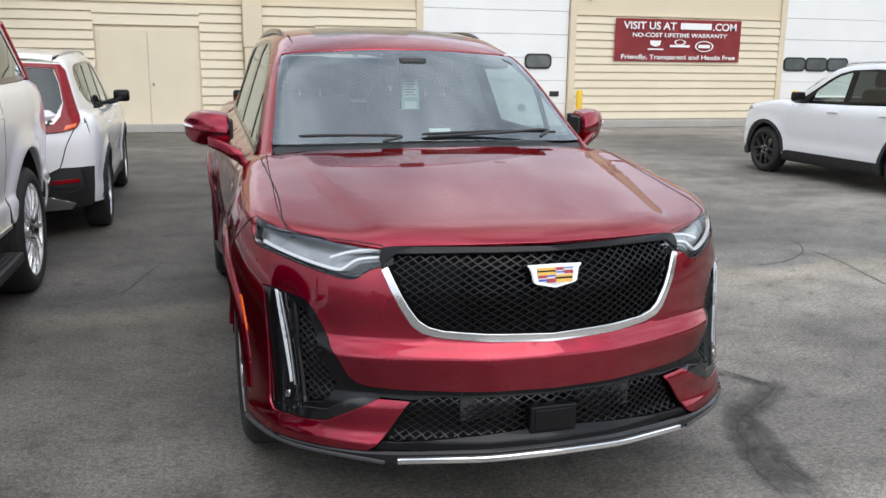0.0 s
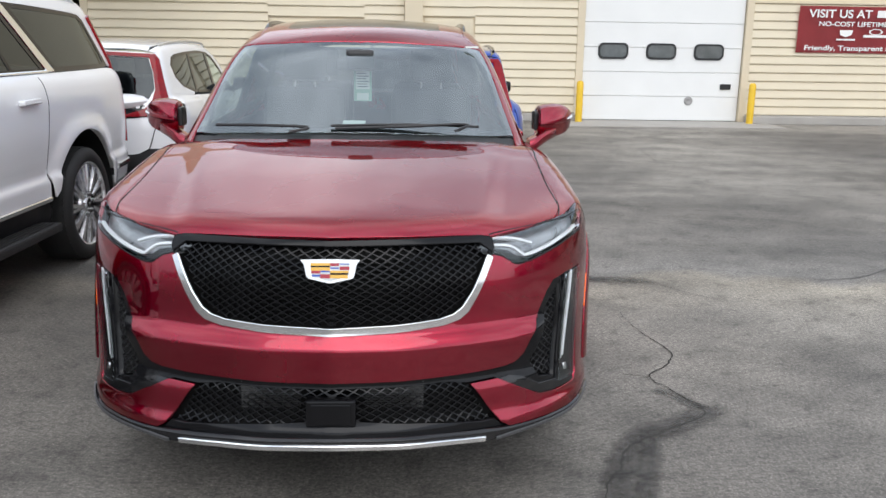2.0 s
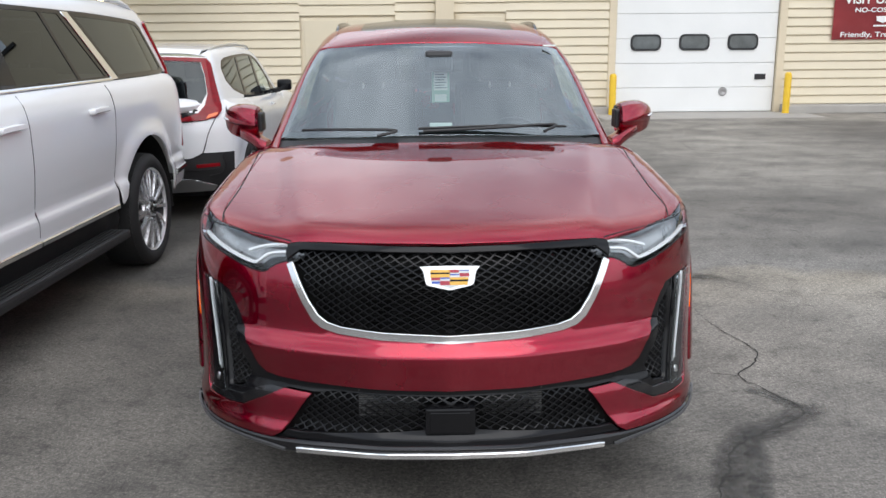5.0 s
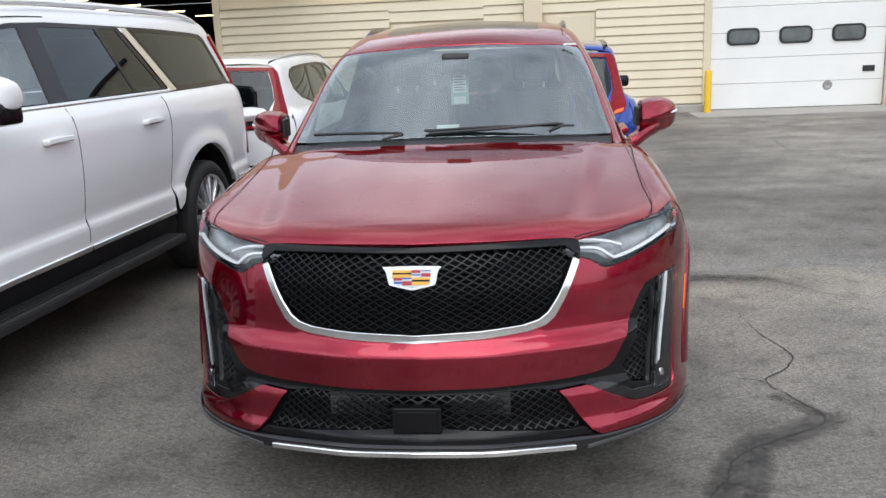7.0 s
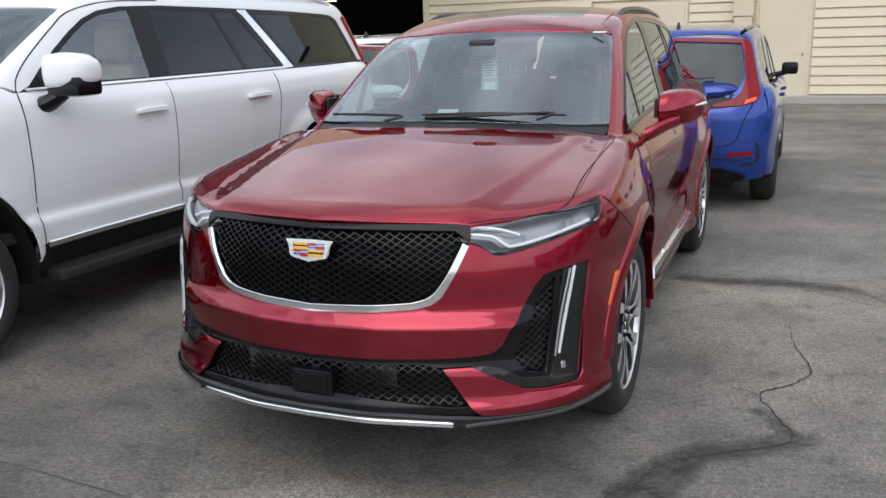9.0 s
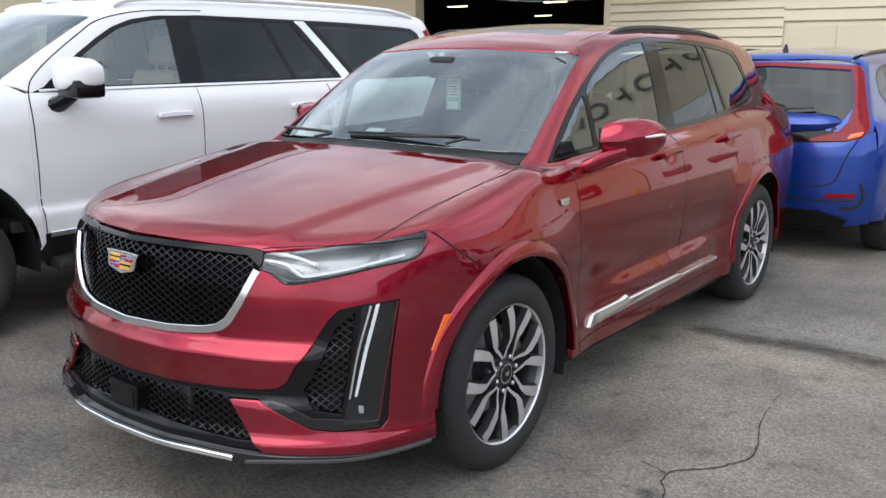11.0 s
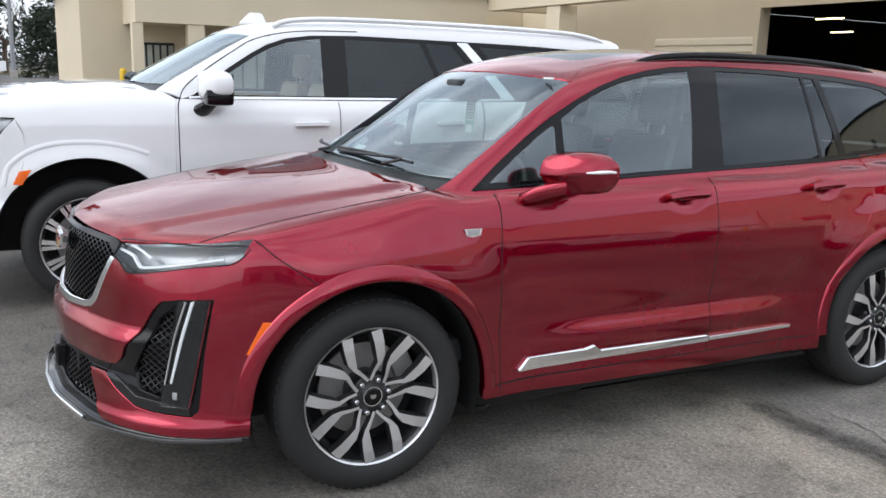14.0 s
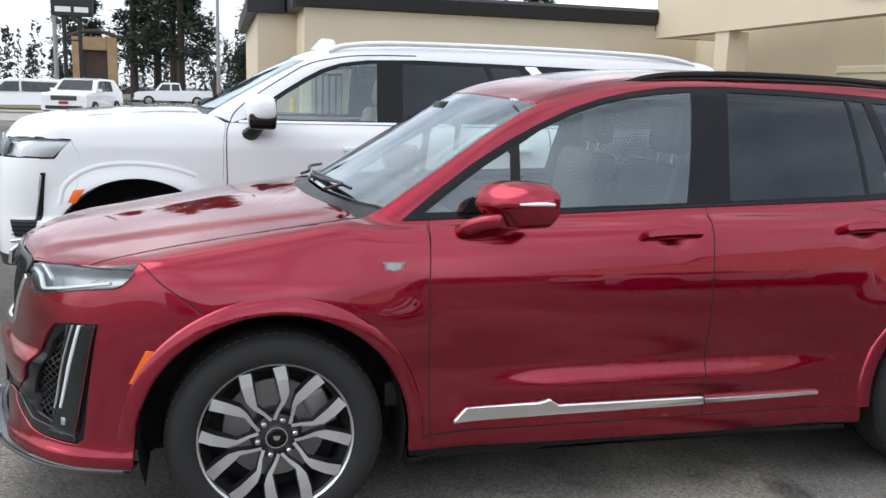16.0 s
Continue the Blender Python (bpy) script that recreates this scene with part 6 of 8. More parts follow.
def hatchback(paint, label, cladding, lower, rims, m, group="boxy hatchbacks"):
    car = thing("hatchback", label, "car", group)
    BS = lambda pts: S(pts, 1.0, BOX)
    BF = lambda pts: [(x, float(BOX.front(np.float64(x), np.float64(z))), z) for x, z in pts]
    BR = lambda pts: [(x, float(BOX.rear(np.float64(x), np.float64(z))), z) for x, z in pts]
    af, ar = ring(0.82, 0.325, 0.385, 0, 180, 22), ring(3.42, 0.325, 0.385, 0, 180, 22)
    # front end
    panel("front_bumper", BOX, BF([(0.0, 0.30), (0.0, 0.86), (0.45, 0.86), (0.70, 0.84)]) + BS([(0.36, 0.84), (0.52, 0.62)]) + BS([p for p in af if p[0] < 0.56 and p[1] > 0.35]) + BF([(0.70, 0.30)]), DIAG, paint, car, step=0.06, both=True)
    panel("lower_bumper", BOX, BF([(0.0, 0.30), (0.70, 0.30)]) + BS([(0.44, 0.32), (0.43, 0.22)]) + BF([(0.6, 0.2), (0.0, 0.2)]), DIAG, GRAIN_BLACK, car, step=0.06, both=True)
    panel("headlamp", BOX, BF([(0.30, 0.88), (0.60, 0.87)]) + BS([(0.36, 0.86), (0.50, 0.90), (0.40, 0.93)]) + BF([(0.40, 0.92)]), DIAG, GLOSS_BLACK, car, step=0.05, both=True)
    half = [(0.0, 0.06, 0.93), (0.40, 0.13, 0.925), (0.62, 0.25, 0.92), (0.76, 0.45, 0.95), (0.80, 0.8, 1.0), (0.80, 1.15, 1.03), (0.5, 1.05, 1.07), (0.0, 1.0, 1.08)]
    panel("hood", BOX, half + [(-x, y, z) for x, y, z in half[::-1][1:-1]], (0, 0.4, -0.9), paint, car, step=0.08)
    fe = [(0.76, 0.45, 0.95), (0.80, 0.8, 1.0), (0.80, 1.15, 1.03)] + BS([(1.32, 1.012), (1.30, 0.8), (1.29, 0.5), (1.29, 0.30), (1.205, 0.30)]) + BS([p for p in af if p[1] > 0.32 and not (p[0] < 0.56 and p[1] < 0.60)]) + BS([(0.52, 0.62), (0.36, 0.84), (0.42, 0.90)])
    panel("fender", BOX, fe, (-0.85, 0, -0.53), paint, car, step=0.05, both=True)
    # flanks
    d1 = BS([(1.32, 1.012), (1.8, 1.022), (2.30, 1.03), (2.29, 0.7), (2.29, 0.36), (1.29, 0.36), (1.29, 0.5), (1.30, 0.8)])
    d2 = BS([(2.30, 1.03), (2.8, 1.045), (3.20, 1.06), (3.18, 0.85), (3.06, 0.68), (3.02, 0.50), (3.03, 0.36), (2.29, 0.36), (2.29, 0.7)])
    for key, loop, y0 in (("front", d1, 2.08), ("rear", d2, 2.95)):
        dr = panel("door", BOX, loop, IN, paint, car, step=0.06, both=True, gap=0.0025)
        for k in (0, 1):
            hb = stroke(BOX, BS([(y0, 0.93), (y0 + 0.05, 0.933), (y0 + 0.14, 0.935), (y0 + 0.18, 0.933)]), IN, 0.028, 0.03, 0.003)
            if k:
                h2 = mirrored(hb)
                hb.free()
                hb = h2
            part("door_handle", hb, paint, dr[k], smooth=True)
    panel("sill", BOX, BS([(1.21, 0.30), (1.29, 0.36), (3.03, 0.36), (3.04, 0.30), (3.04, 0.22), (1.21, 0.22)]), IN, cladding, car, step=0.06, both=True, off=0.008, thick=0.03)
    for arc in (af, ar):
        o = [(arc[14 - 0][0] * 0 + (0.82 if arc is af else 3.42) + (y - (0.82 if arc is af else 3.42)) * 1.13, 0.325 + (z - 0.325) * 1.13) for y, z in arc]
        if cladding is not paint:
            panel("arch_cladding", BOX, BS(arc) + BS(o[::-1]), IN, cladding, car, step=0.05, off=0.008, both=True, thick=0.02, gap=0.0)
    qq = BS([(3.20, 1.06), (3.6, 1.085), (3.80, 1.10)]) + [(0.77, 3.98, 1.06), (0.79, 3.99, 0.80), (0.80, 3.98, 0.62)] + [(0.80, 3.98, 0.40), (0.80, 3.96, 0.30)] + BS([(3.80, 0.30)]) + BS([p for p in ar if p[1] > 0.32 and p[0] > 3.05]) + BS([(3.03, 0.45), (3.06, 0.68), (3.18, 0.85)])
    panel("rear_quarter", BOX, qq, (-0.9, -0.43, 0), paint, car, step=0.05, both=True)
    # tail
    hatch = BR([(0.0, 0.56), (0.46, 0.57), (0.56, 0.62), (0.62, 0.80), (0.70, 0.965), (0.46, 0.985), (0.0, 0.99)])
    panel("tailgate", BOX, hatch, BACK, paint, car, step=0.05, both=True, gap=0.003)
    panel("tail_side", BOX, BR([(0.56, 0.62), (0.62, 0.80), (0.70, 0.965), (0.775, 0.985)]) + [(0.79, 3.99, 0.80), (0.80, 3.98, 0.62)], (-0.4, -0.9, 0), paint, car, step=0.05, both=True)
    panel("rear_bumper", BOX, BR([(0.0, 0.46), (0.0, 0.56), (0.46, 0.57), (0.56, 0.62)]) + [(0.80, 3.98, 0.62), (0.80, 3.98, 0.40)] + BR([(0.62, 0.44)]), (-0.3, -0.95, 0), lower, car, step=0.05, both=True)
    panel("rear_skirt", BOX, BR([(0.0, 0.46), (0.62, 0.44)]) + [(0.80, 3.98, 0.40), (0.80, 3.96, 0.28)] + BR([(0.55, 0.25), (0.0, 0.25)]), (-0.3, -0.95, 0), lower if lower is not paint else paint, car, step=0.05, both=True, off=-0.006)
    panel("skid_plate", BOX, BR([(0.0, 0.38), (0.46, 0.38), (0.66, 0.31), (0.62, 0.26), (0.0, 0.24)]), BACK, SATIN if lower is not paint else GLOSS_BLACK, car, step=0.05, both=True, off=0.012)
    panel("reflector", BOX, BR([(0.50, 0.515), (0.70, 0.525), (0.70, 0.495), (0.50, 0.485)]), BACK, RED_LENS, car, step=0.04, both=True, off=0.006, gap=0.0)
    pair("tailgate_gap", stroke(BOX, spline(BR([(0.0, 0.562), (0.30, 0.565), (0.46, 0.572), (0.56, 0.62), (0.62, 0.80), (0.70, 0.965)]), 6), BACK, 0.008, 0.001, 0.0005), DARK, car)
    pair("bumper_slot", stroke(BOX, spline(BR([(0.725, 0.60), (0.745, 0.54), (0.745, 0.47), (0.70, 0.42), (0.60, 0.40)]), 6), (-0.5, -0.87, 0), 0.022, 0.003, 0.003), BLACK, car)
    pair("bumper_line", stroke(BOX, spline(BR([(0.0, 0.47), (0.30, 0.47), (0.52, 0.46), (0.70, 0.47)]), 6), BACK, 0.014, 0.002, 0.001), BLACK, car)
    glass_loop = BR([(0.0, 1.01), (0.40, 1.01), (0.56, 1.06), (0.605, 1.15), (0.585, 1.30), (0.545, 1.42), (0.0, 1.445)])
    for ob in panel("rear_glass", BOX, glass_loop, BACK, PRIVACY, car, step=0.08, both=True, off=-0.004, gap=0.001):
        ob.visible_shadow = False
    lampl = BR([(0.0, 1.447), (0.545, 1.422), (0.585, 1.30), (0.605, 1.15), (0.56, 1.06), (0.40, 1.01), (0.42, 0.985), (0.70, 0.967), (0.76, 0.985), (0.765, 1.06), (0.72, 1.25), (0.675, 1.42), (0.63, 1.475), (0.0, 1.495)])
    panel("lamp_pillar", BOX, lampl, (-0.35, -0.93, 0), paint, car, step=0.05, both=True, off=0.004, gap=0.0, thick=0.03)
    lampl = BR([(0.0, 1.455), (0.548, 1.430), (0.588, 1.30), (0.608, 1.15), (0.585, 1.045), (0.53, 0.978), (0.36, 0.928), (0.34, 0.908), (0.60, 0.916), (0.70, 0.945), (0.730, 1.0), (0.728, 1.06), (0.690, 1.25), (0.650, 1.42), (0.60, 1.465), (0.0, 1.485)])
    panel("tailgate_band", BOX, BR([(0.0, 0.890), (0.40, 0.892), (0.60, 0.910), (0.60, 0.968), (0.50, 1.02), (0.0, 1.02)]), BACK, GLOSS_BLACK, car, step=0.05, both=True, off=0.004)
    panel("lamp_corner", BOX, BR([(0.60, 0.930), (0.69, 0.955), (0.70, 0.985), (0.62, 0.965)]), (-0.35, -0.93, 0), AMBER, car, step=0.03, both=True, off=0.026, gap=0.0)
    panel("tail_lamp", BOX, lampl, (-0.35, -0.93, 0), RED_LENS, car, step=0.03, both=True, off=0.020, gap=0.001, thick=0.04, label="red boomerang tail lamp")
    blade = bmesh.new()
    rows = []
    for x, zc, hz, dy in ((0.0, 1.022, 0.085, 0.080), (0.25, 1.025, 0.083, 0.075), (0.42, 1.032, 0.072, 0.058), (0.51, 1.042, 0.048, 0.036), (0.55, 1.048, 0.012, 0.015)):
        yb = float(BOX.rear(np.float64(x), np.float64(zc)))
        rows.append([blade.verts.new((x, yb - 0.03 + (dy + 0.03) * max(0.0, math.cos(a)) if math.cos(a) > 0 else yb - 0.03, zc + hz * math.sin(a))) for a in [radians(k * 30 - 90) for k in range(7)]])
    for a, b in zip(rows, rows[1:]):
        for k in range(6):
            blade.faces.new((a[k], a[k + 1], b[k + 1], b[k]))
    pair("tailgate_blade", blade, paint, car, "painted blade under the rear window")
    part("rear_wiper", tube([(0.0, 4.155, 1.125), (-0.12, 4.150, 1.135), (-0.36, 4.115, 1.150)], [0.012, 0.009, 0.006], n=6), BLACK, car)
    part("plate", boxed((-0.16, 4.195, 0.66), (0.16, 4.205, 0.80), 0.004), GLOSS_BLACK if paint is WHITE_PAINT else RED_ENAMEL, car)
    # roof and pillars
    bt = [(1.36, 1.035), (1.50, 1.13), (1.68, 1.24), (1.85, 1.345), (2.0, 1.42), (2.2, 1.465), (2.6, 1.485), (3.1, 1.475), (3.5, 1.455), (3.62, 1.43)]
    be = [(3.70, 1.36), (3.66, 1.24), (3.50, 1.15)]
    bl = [(3.20, 1.085), (2.8, 1.062), (2.3, 1.044), (1.8, 1.032)]
    ge = [(0.76, 1.26, 1.06), (0.735, 1.45, 1.17), (0.70, 1.62, 1.27), (0.66, 1.80, 1.38), (0.62, 1.90, 1.45)]
    ro = [(0.575, 2.0, 1.50), (0.56, 2.6, 1.54), (0.55, 3.4, 1.53), (0.54, 3.93, 1.49)]
    side = [(0.795, 1.18, 1.03)] + ge + ro + BR([(0.63, 1.478), (0.675, 1.42), (0.72, 1.25), (0.765, 1.06), (0.77, 1.05)]) + BS([(3.80, 1.10), (3.6, 1.085), (3.22, 1.062)]) + BS([(3.18, 1.082)]) + BS(be[::-1]) + BS(bt[::-1])
    panel("roof_side", BOX, side, (-0.85, 0, -0.5), paint, car, step=0.05, both=True, gap=0.001)
    half = [(0.0, 1.76, 1.50), (0.4, 1.80, 1.48), (0.618, 1.905, 1.45)] + ro
    panel("roof", BOX, half + BR([(0.0, 1.50)]) + [(-x, y, z) for x, y, z in half[::-1][:-1]], UP, paint, car, step=0.08)
    half = [(0.0, 1.06, 1.09), (0.5, 1.12, 1.08), (0.755, 1.262, 1.06)] + ge[1:-1] + [(0.618, 1.90, 1.45), (0.4, 1.80, 1.48), (0.0, 1.76, 1.50)]
    panel("windscreen", BOX, half + [(-x, y, z) for x, y, z in half[::-1][1:-1]], (0, 0.6, -0.8), GLASS, car, step=0.1, off=-0.004).visible_shadow = False
    p1 = BS([(1.62, 1.055), (1.66, 1.19), (1.84, 1.305), (2.0, 1.39), (2.19, 1.44), (2.22, 1.44), (2.20, 1.065)])
    p2 = BS([(2.30, 1.07), (2.32, 1.455), (2.7, 1.46), (2.98, 1.452), (3.02, 1.30), (3.03, 1.095)])
    p3 = BS([(3.10, 1.105), (3.09, 1.30), (3.06, 1.448), (3.4, 1.435), (3.56, 1.41), (3.64, 1.35), (3.61, 1.255), (3.46, 1.17)])
    panel("window_frame", BOX, BS(bt + be + bl), IN, GLOSS_BLACK, car, holes=[p1, p2, p3], step=0.06, off=-0.003, both=True, gap=0.001)
    for loop, ma in ((p1, GLASS), (p2, TINT), (p3, TINT)):
        for ob in panel("side_window", BOX, loop, IN, ma, car, step=0.1, off=-0.007, both=True, thick=0.003, gap=-0.002):
            ob.visible_shadow = False
    pair("roof_rail", tube(spline([(0.60, 2.0, 1.52), (0.605, 2.12, 1.555), (0.60, 2.7, 1.575), (0.59, 3.4, 1.56), (0.575, 3.75, 1.525)], 5), 0.013, n=8), SATIN if paint is WHITE_PAINT else GLOSS_BLACK, car)
    part("shark_fin", lathe([(0.035, 0.0), (0.030, 0.03), (0.012, 0.07), (0.0, 0.075)], 12, "z"), BLACK, car, smooth=True).matrix_basis = Matrix.Translation((0, 3.72, 1.545)) @ Matrix.Diagonal((0.6, 1.6, 1, 1))
    for s in (1, -1):
        part("door_mirror", boxed((min(s * 0.84, s * 1.01), 1.46, 1.04), (max(s * 0.84, s * 1.01), 1.58, 1.17), 0.04, None, 3), GLOSS_BLACK, car, smooth=True)
        part("door_mirror", tube([(s * 0.78, 1.48, 1.03), (s * 0.88, 1.50, 1.06)], 0.03, n=8), BLACK, car)
    for y in BOX.axles:
        bm = lathe([(0.385, 0.85), (0.385, 0.58), (0.05, 0.56)], 32)
        bmesh.ops.delete(bm, geom=[v for v in bm.verts if v.co.z < -0.1], context="VERTS")
        bmesh.ops.translate(bm, vec=(0, y, 0.325), verts=bm.verts)
        pair("wheel_housing", bm, DARK, car)
    part("underbody", boxed((-0.55, 0.2, 0.20), (0.55, 4.0, 0.36), 0.03), DARK, car)
    part("underbody", boxed((-0.80, 1.22, 0.20), (0.80, 3.02, 0.36), 0.03), DARK, car)
    part("dashboard", boxed((-0.70, 1.15, 0.70), (0.70, 1.50, 1.04), 0.05), CABIN_DARK, car)
    part("cargo_cover", boxed((-0.62, 3.3, 0.45), (0.62, 3.95, 0.96), 0.03), CABIN_DARK, car)
    for x, y in ((0.36, 1.95), (-0.36, 1.95), (0.36, 2.85), (-0.36, 2.85)):
        seat(car, x, y, 0.50, CABIN_DARK)
    for x, y, flip in ((0.775, 0.82, False), (0.775, 3.42, False), (-0.775, 0.82, True), (-0.775, 3.42, True)):
        wheel(car, (x, y, 0.325), 0.325, 0.225, 0.215, rims, flip)
    car.matrix_basis = m
    return car


def parked(x, y, turn):
    """The pose of a hatchback that points away, by the middle of its rear axle."""
    return pose(x, y, 0, 0, 0, 180 + turn) @ pose(0, -3.42, 0)


hatchback(WHITE_PAINT, "white boxy hatchback with black lower cladding and red tail lamps", GRAIN_BLACK, GRAIN_BLACK, "star", parked(-2.66, 5.95, 0.3))
hatchback(BLUE_PAINT, "bright blue boxy hatchback with red tail lamps, parked", BLUE_PAINT, BLUE_PAINT, "star", parked(0.47, 5.95, 0))
hatchback(WHITE_PAINT, "white boxy hatchback with dark alloy wheels and black sills", GRAIN_BLACK, GRAIN_BLACK, "dark", parked(7.83, 5.60, 0))


# ---- the place ----
def asphalt(name, low, high, grit):
    """Worn asphalt: wide patches, streaks, middling blotches and fine light and dark grit."""
    m = mat(name, low, 0.80, vary=0.10, scale=0.55, relief=0.003, grain=220, wear=0.15)
    t = m.node_tree
    hsv = next(n for n in t.nodes if n.type == "HUE_SAT")
    co = next(n for n in t.nodes if n.type == "TEX_COORD")
    stretch = t.nodes.new("ShaderNodeMapping")
    stretch.inputs["Scale"].default_value = (0.25, 1.4, 1.0)
    stretch.inputs["Rotation"].default_value = (0, 0, 0.12)
    t.links.new(co.outputs["Object"], stretch.inputs["Vector"])

    def layer(kind, scale, detail, stops, vector):
        n = t.nodes.new("ShaderNodeTex" + kind)
        n.inputs["Scale"].default_value, n.inputs["Detail"].default_value = scale, detail
        t.links.new(vector, n.inputs["Vector"])
        r = t.nodes.new("ShaderNodeValToRGB")
        while len(r.color_ramp.elements) < len(stops):
            r.color_ramp.elements.new(0.5)
        for e, (at, c) in zip(r.color_ramp.elements, stops):
            e.position, e.color = at, (*c, 1) if isinstance(c, tuple) else (c, c, c, 1)
        t.links.new(n.outputs["Distance" if kind == "Voronoi" else "Fac"], r.inputs["Fac"])
        return r.outputs["Color"]

    ob = co.outputs["Object"]
    out = layer("Noise", 0.30, 7.0, [(0.36, low), (0.64, high)], ob)
    for more in (layer("Noise", 1.0, 6.0, [(0.34, 0.80), (0.66, 1.12)], stretch.outputs["Vector"]),
                 layer("Noise", 2.2, 9.0, [(0.30, 0.70), (0.50, 1.0), (0.70, 1.18)], ob),
                 layer("Noise", 85.0, 6.0, [(0.36, 1 - 0.26 * grit), (0.50, 1.0), (0.68, 1 + 0.26 * grit)], ob),
                 layer("Noise", 42.0, 5.0, [(0.34, 1 - 0.26 * grit), (0.50, 1.0), (0.66, 1 + 0.20 * grit)], ob),
                 layer("Noise", 9.0, 9.0, [(0.30, 1 - 0.30 * grit), (0.42, 1.0), (0.72, 1 + 0.10 * grit)], ob),
                 layer("Voronoi", 120.0, 0.0, [(0.12, 1 + 0.7 * grit), (0.30, 1.0), (0.80, 1 - 0.16 * grit)], ob),
                 layer("Voronoi", 26.0, 0.0, [(0.035, 1 - 0.55 * grit), (0.075, 1.0)], ob)):
        mul = t.nodes.new("ShaderNodeMixRGB")
        mul.blend_type = "MULTIPLY"
        mul.inputs["Fac"].default_value = 1.0
        t.links.new(out, mul.inputs["Color1"])
        t.links.new(more, mul.inputs["Color2"])
        out = mul.outputs["Color"]
    # the surface is darker towards -x, past a ragged edge
    sep, ragged, edge, strip, mul = (t.nodes.new("ShaderNode" + k) for k in ("SeparateXYZ", "TexNoise", "Math", "MapRange", "MixRGB"))
    ragged.inputs["Scale"].default_value, ragged.inputs["Detail"].default_value = 0.7, 8.0
    edge.operation = "MULTIPLY_ADD"
    edge.inputs[1].default_value = 2.4
    t.links.new(ob, sep.inputs[0])
    t.links.new(ob, ragged.inputs["Vector"])
    t.links.new(ragged.outputs["Fac"], edge.inputs[0])
    t.links.new(sep.outputs["X"], edge.inputs[2])
    for key, value in (("From Min", 0.2), ("From Max", 2.2), ("To Min", 0.62), ("To Max", 1.04)):
        strip.inputs[key].default_value = value
    t.links.new(edge.outputs[0], strip.inputs["Value"])
    mul.blend_type = "MULTIPLY"
    mul.inputs["Fac"].default_value = 1.0
    t.links.new(out, mul.inputs["Color1"])
    t.links.new(strip.outputs["Result"], mul.inputs["Color2"])
    # an older, browner surface on this side of a dusty joint that crosses the lot
    wavy, joint, span, tone, last = (t.nodes.new("ShaderNode" + k) for k in ("TexNoise", "Math", "MapRange", "ValToRGB", "MixRGB"))
    wavy.inputs["Scale"].default_value, wavy.inputs["Detail"].default_value = 1.1, 7.0
    joint.operation = "MULTIPLY_ADD"
    joint.inputs[1].default_value = 1.1
    t.links.new(ob, wavy.inputs["Vector"])
    t.links.new(wavy.outputs["Fac"], joint.inputs[0])
    t.links.new(sep.outputs["Y"], joint.inputs[2])
    span.inputs["From Min"].default_value, span.inputs["From Max"].default_value = 1.7, 5.7
    t.links.new(joint.outputs[0], span.inputs["Value"])
    while len(tone.color_ramp.elements) < 5:
        tone.color_ramp.elements.new(0.5)
    for e, (at, c) in zip(tone.color_ramp.elements, ((0.0, (1.0, 0.985, 0.965)), (0.28, (1.03, 1.01, 0.97)), (0.46, (1.22, 1.17, 1.06)), (0.51, (0.80, 0.81, 0.82)), (1.0, (0.90, 0.885, 0.86)))):
        e.position, e.color = at, (*c, 1)
    t.links.new(span.outputs["Result"], tone.inputs["Fac"])
    last.blend_type = "MULTIPLY"
    last.inputs["Fac"].default_value = 1.0
    t.links.new(mul.outputs["Color"], last.inputs["Color1"])
    t.links.new(tone.outputs["Color"], last.inputs["Color2"])
    t.links.new(last.outputs["Color"], hsv.inputs["Color"])
    return m


ASPHALT = asphalt("asphalt", (0.143, 0.133, 0.120), (0.296, 0.276, 0.246), 1.0)
BEIGE = mat("beige_paint", (0.64, 0.55, 0.40), 0.7, vary=0.05, scale=0.8, relief=0.001, grain=60)
SIDING = mat("beige_siding", (0.66, 0.58, 0.43), 0.45, vary=0.05, scale=1.5, grain=80)
DOOR_WHITE = mat("white_door", (0.76, 0.76, 0.74), 0.45, vary=0.04, scale=1.2, grain=50)
CONCRETE = mat("concrete", (0.36, 0.34, 0.31), 0.85, vary=0.15, scale=2, relief=0.002)
YELLOW = mat("yellow_paint", (0.75, 0.48, 0.03), 0.5, vary=0.1)
BLACK_CAP = mat("black_fascia", (0.012, 0.012, 0.013), 0.5, vary=0.15)

gm = bmesh.new()
xs = [-900, -200, -60, -20, -8, 0, 8, 20, 60, 200, 900]
grid = [[gm.verts.new((x, y, 0)) for x in xs] for y in xs]
for a, b in zip(grid, grid[1:]):
    for i in range(len(xs) - 1):
        gm.faces.new((a[i], a[i + 1], b[i + 1], b[i]))
tagged(part("ground", gm, ASPHALT, None), "worn grey asphalt car park", "ground", kind="structure")

WY = 16.6


def structure(name, bm, material, label, category, parent=None):
    return tagged(part(name, bm, material, parent), label, category, kind="structure")


def wall_boxes(spans):
    bm = bmesh.new()
    for x0, x1, z0, z1 in spans:
        box(bm, (x0, WY, z0), (x1, WY + 0.3, z1))
    return bm


wall = structure("wall_north", wall_boxes([(-24, -12.2, 0, 7), (-12.2, -6.72, 3.36, 7), (-6.72, 4.1, 0, 7), (4.1, 7.66, 3.7, 6), (7.66, 13.6, 0, 6), (13.6, 17.4, 3.7, 6), (17.4, 40, 0, 6)]), BEIGE, "beige painted workshop wall", "wall")


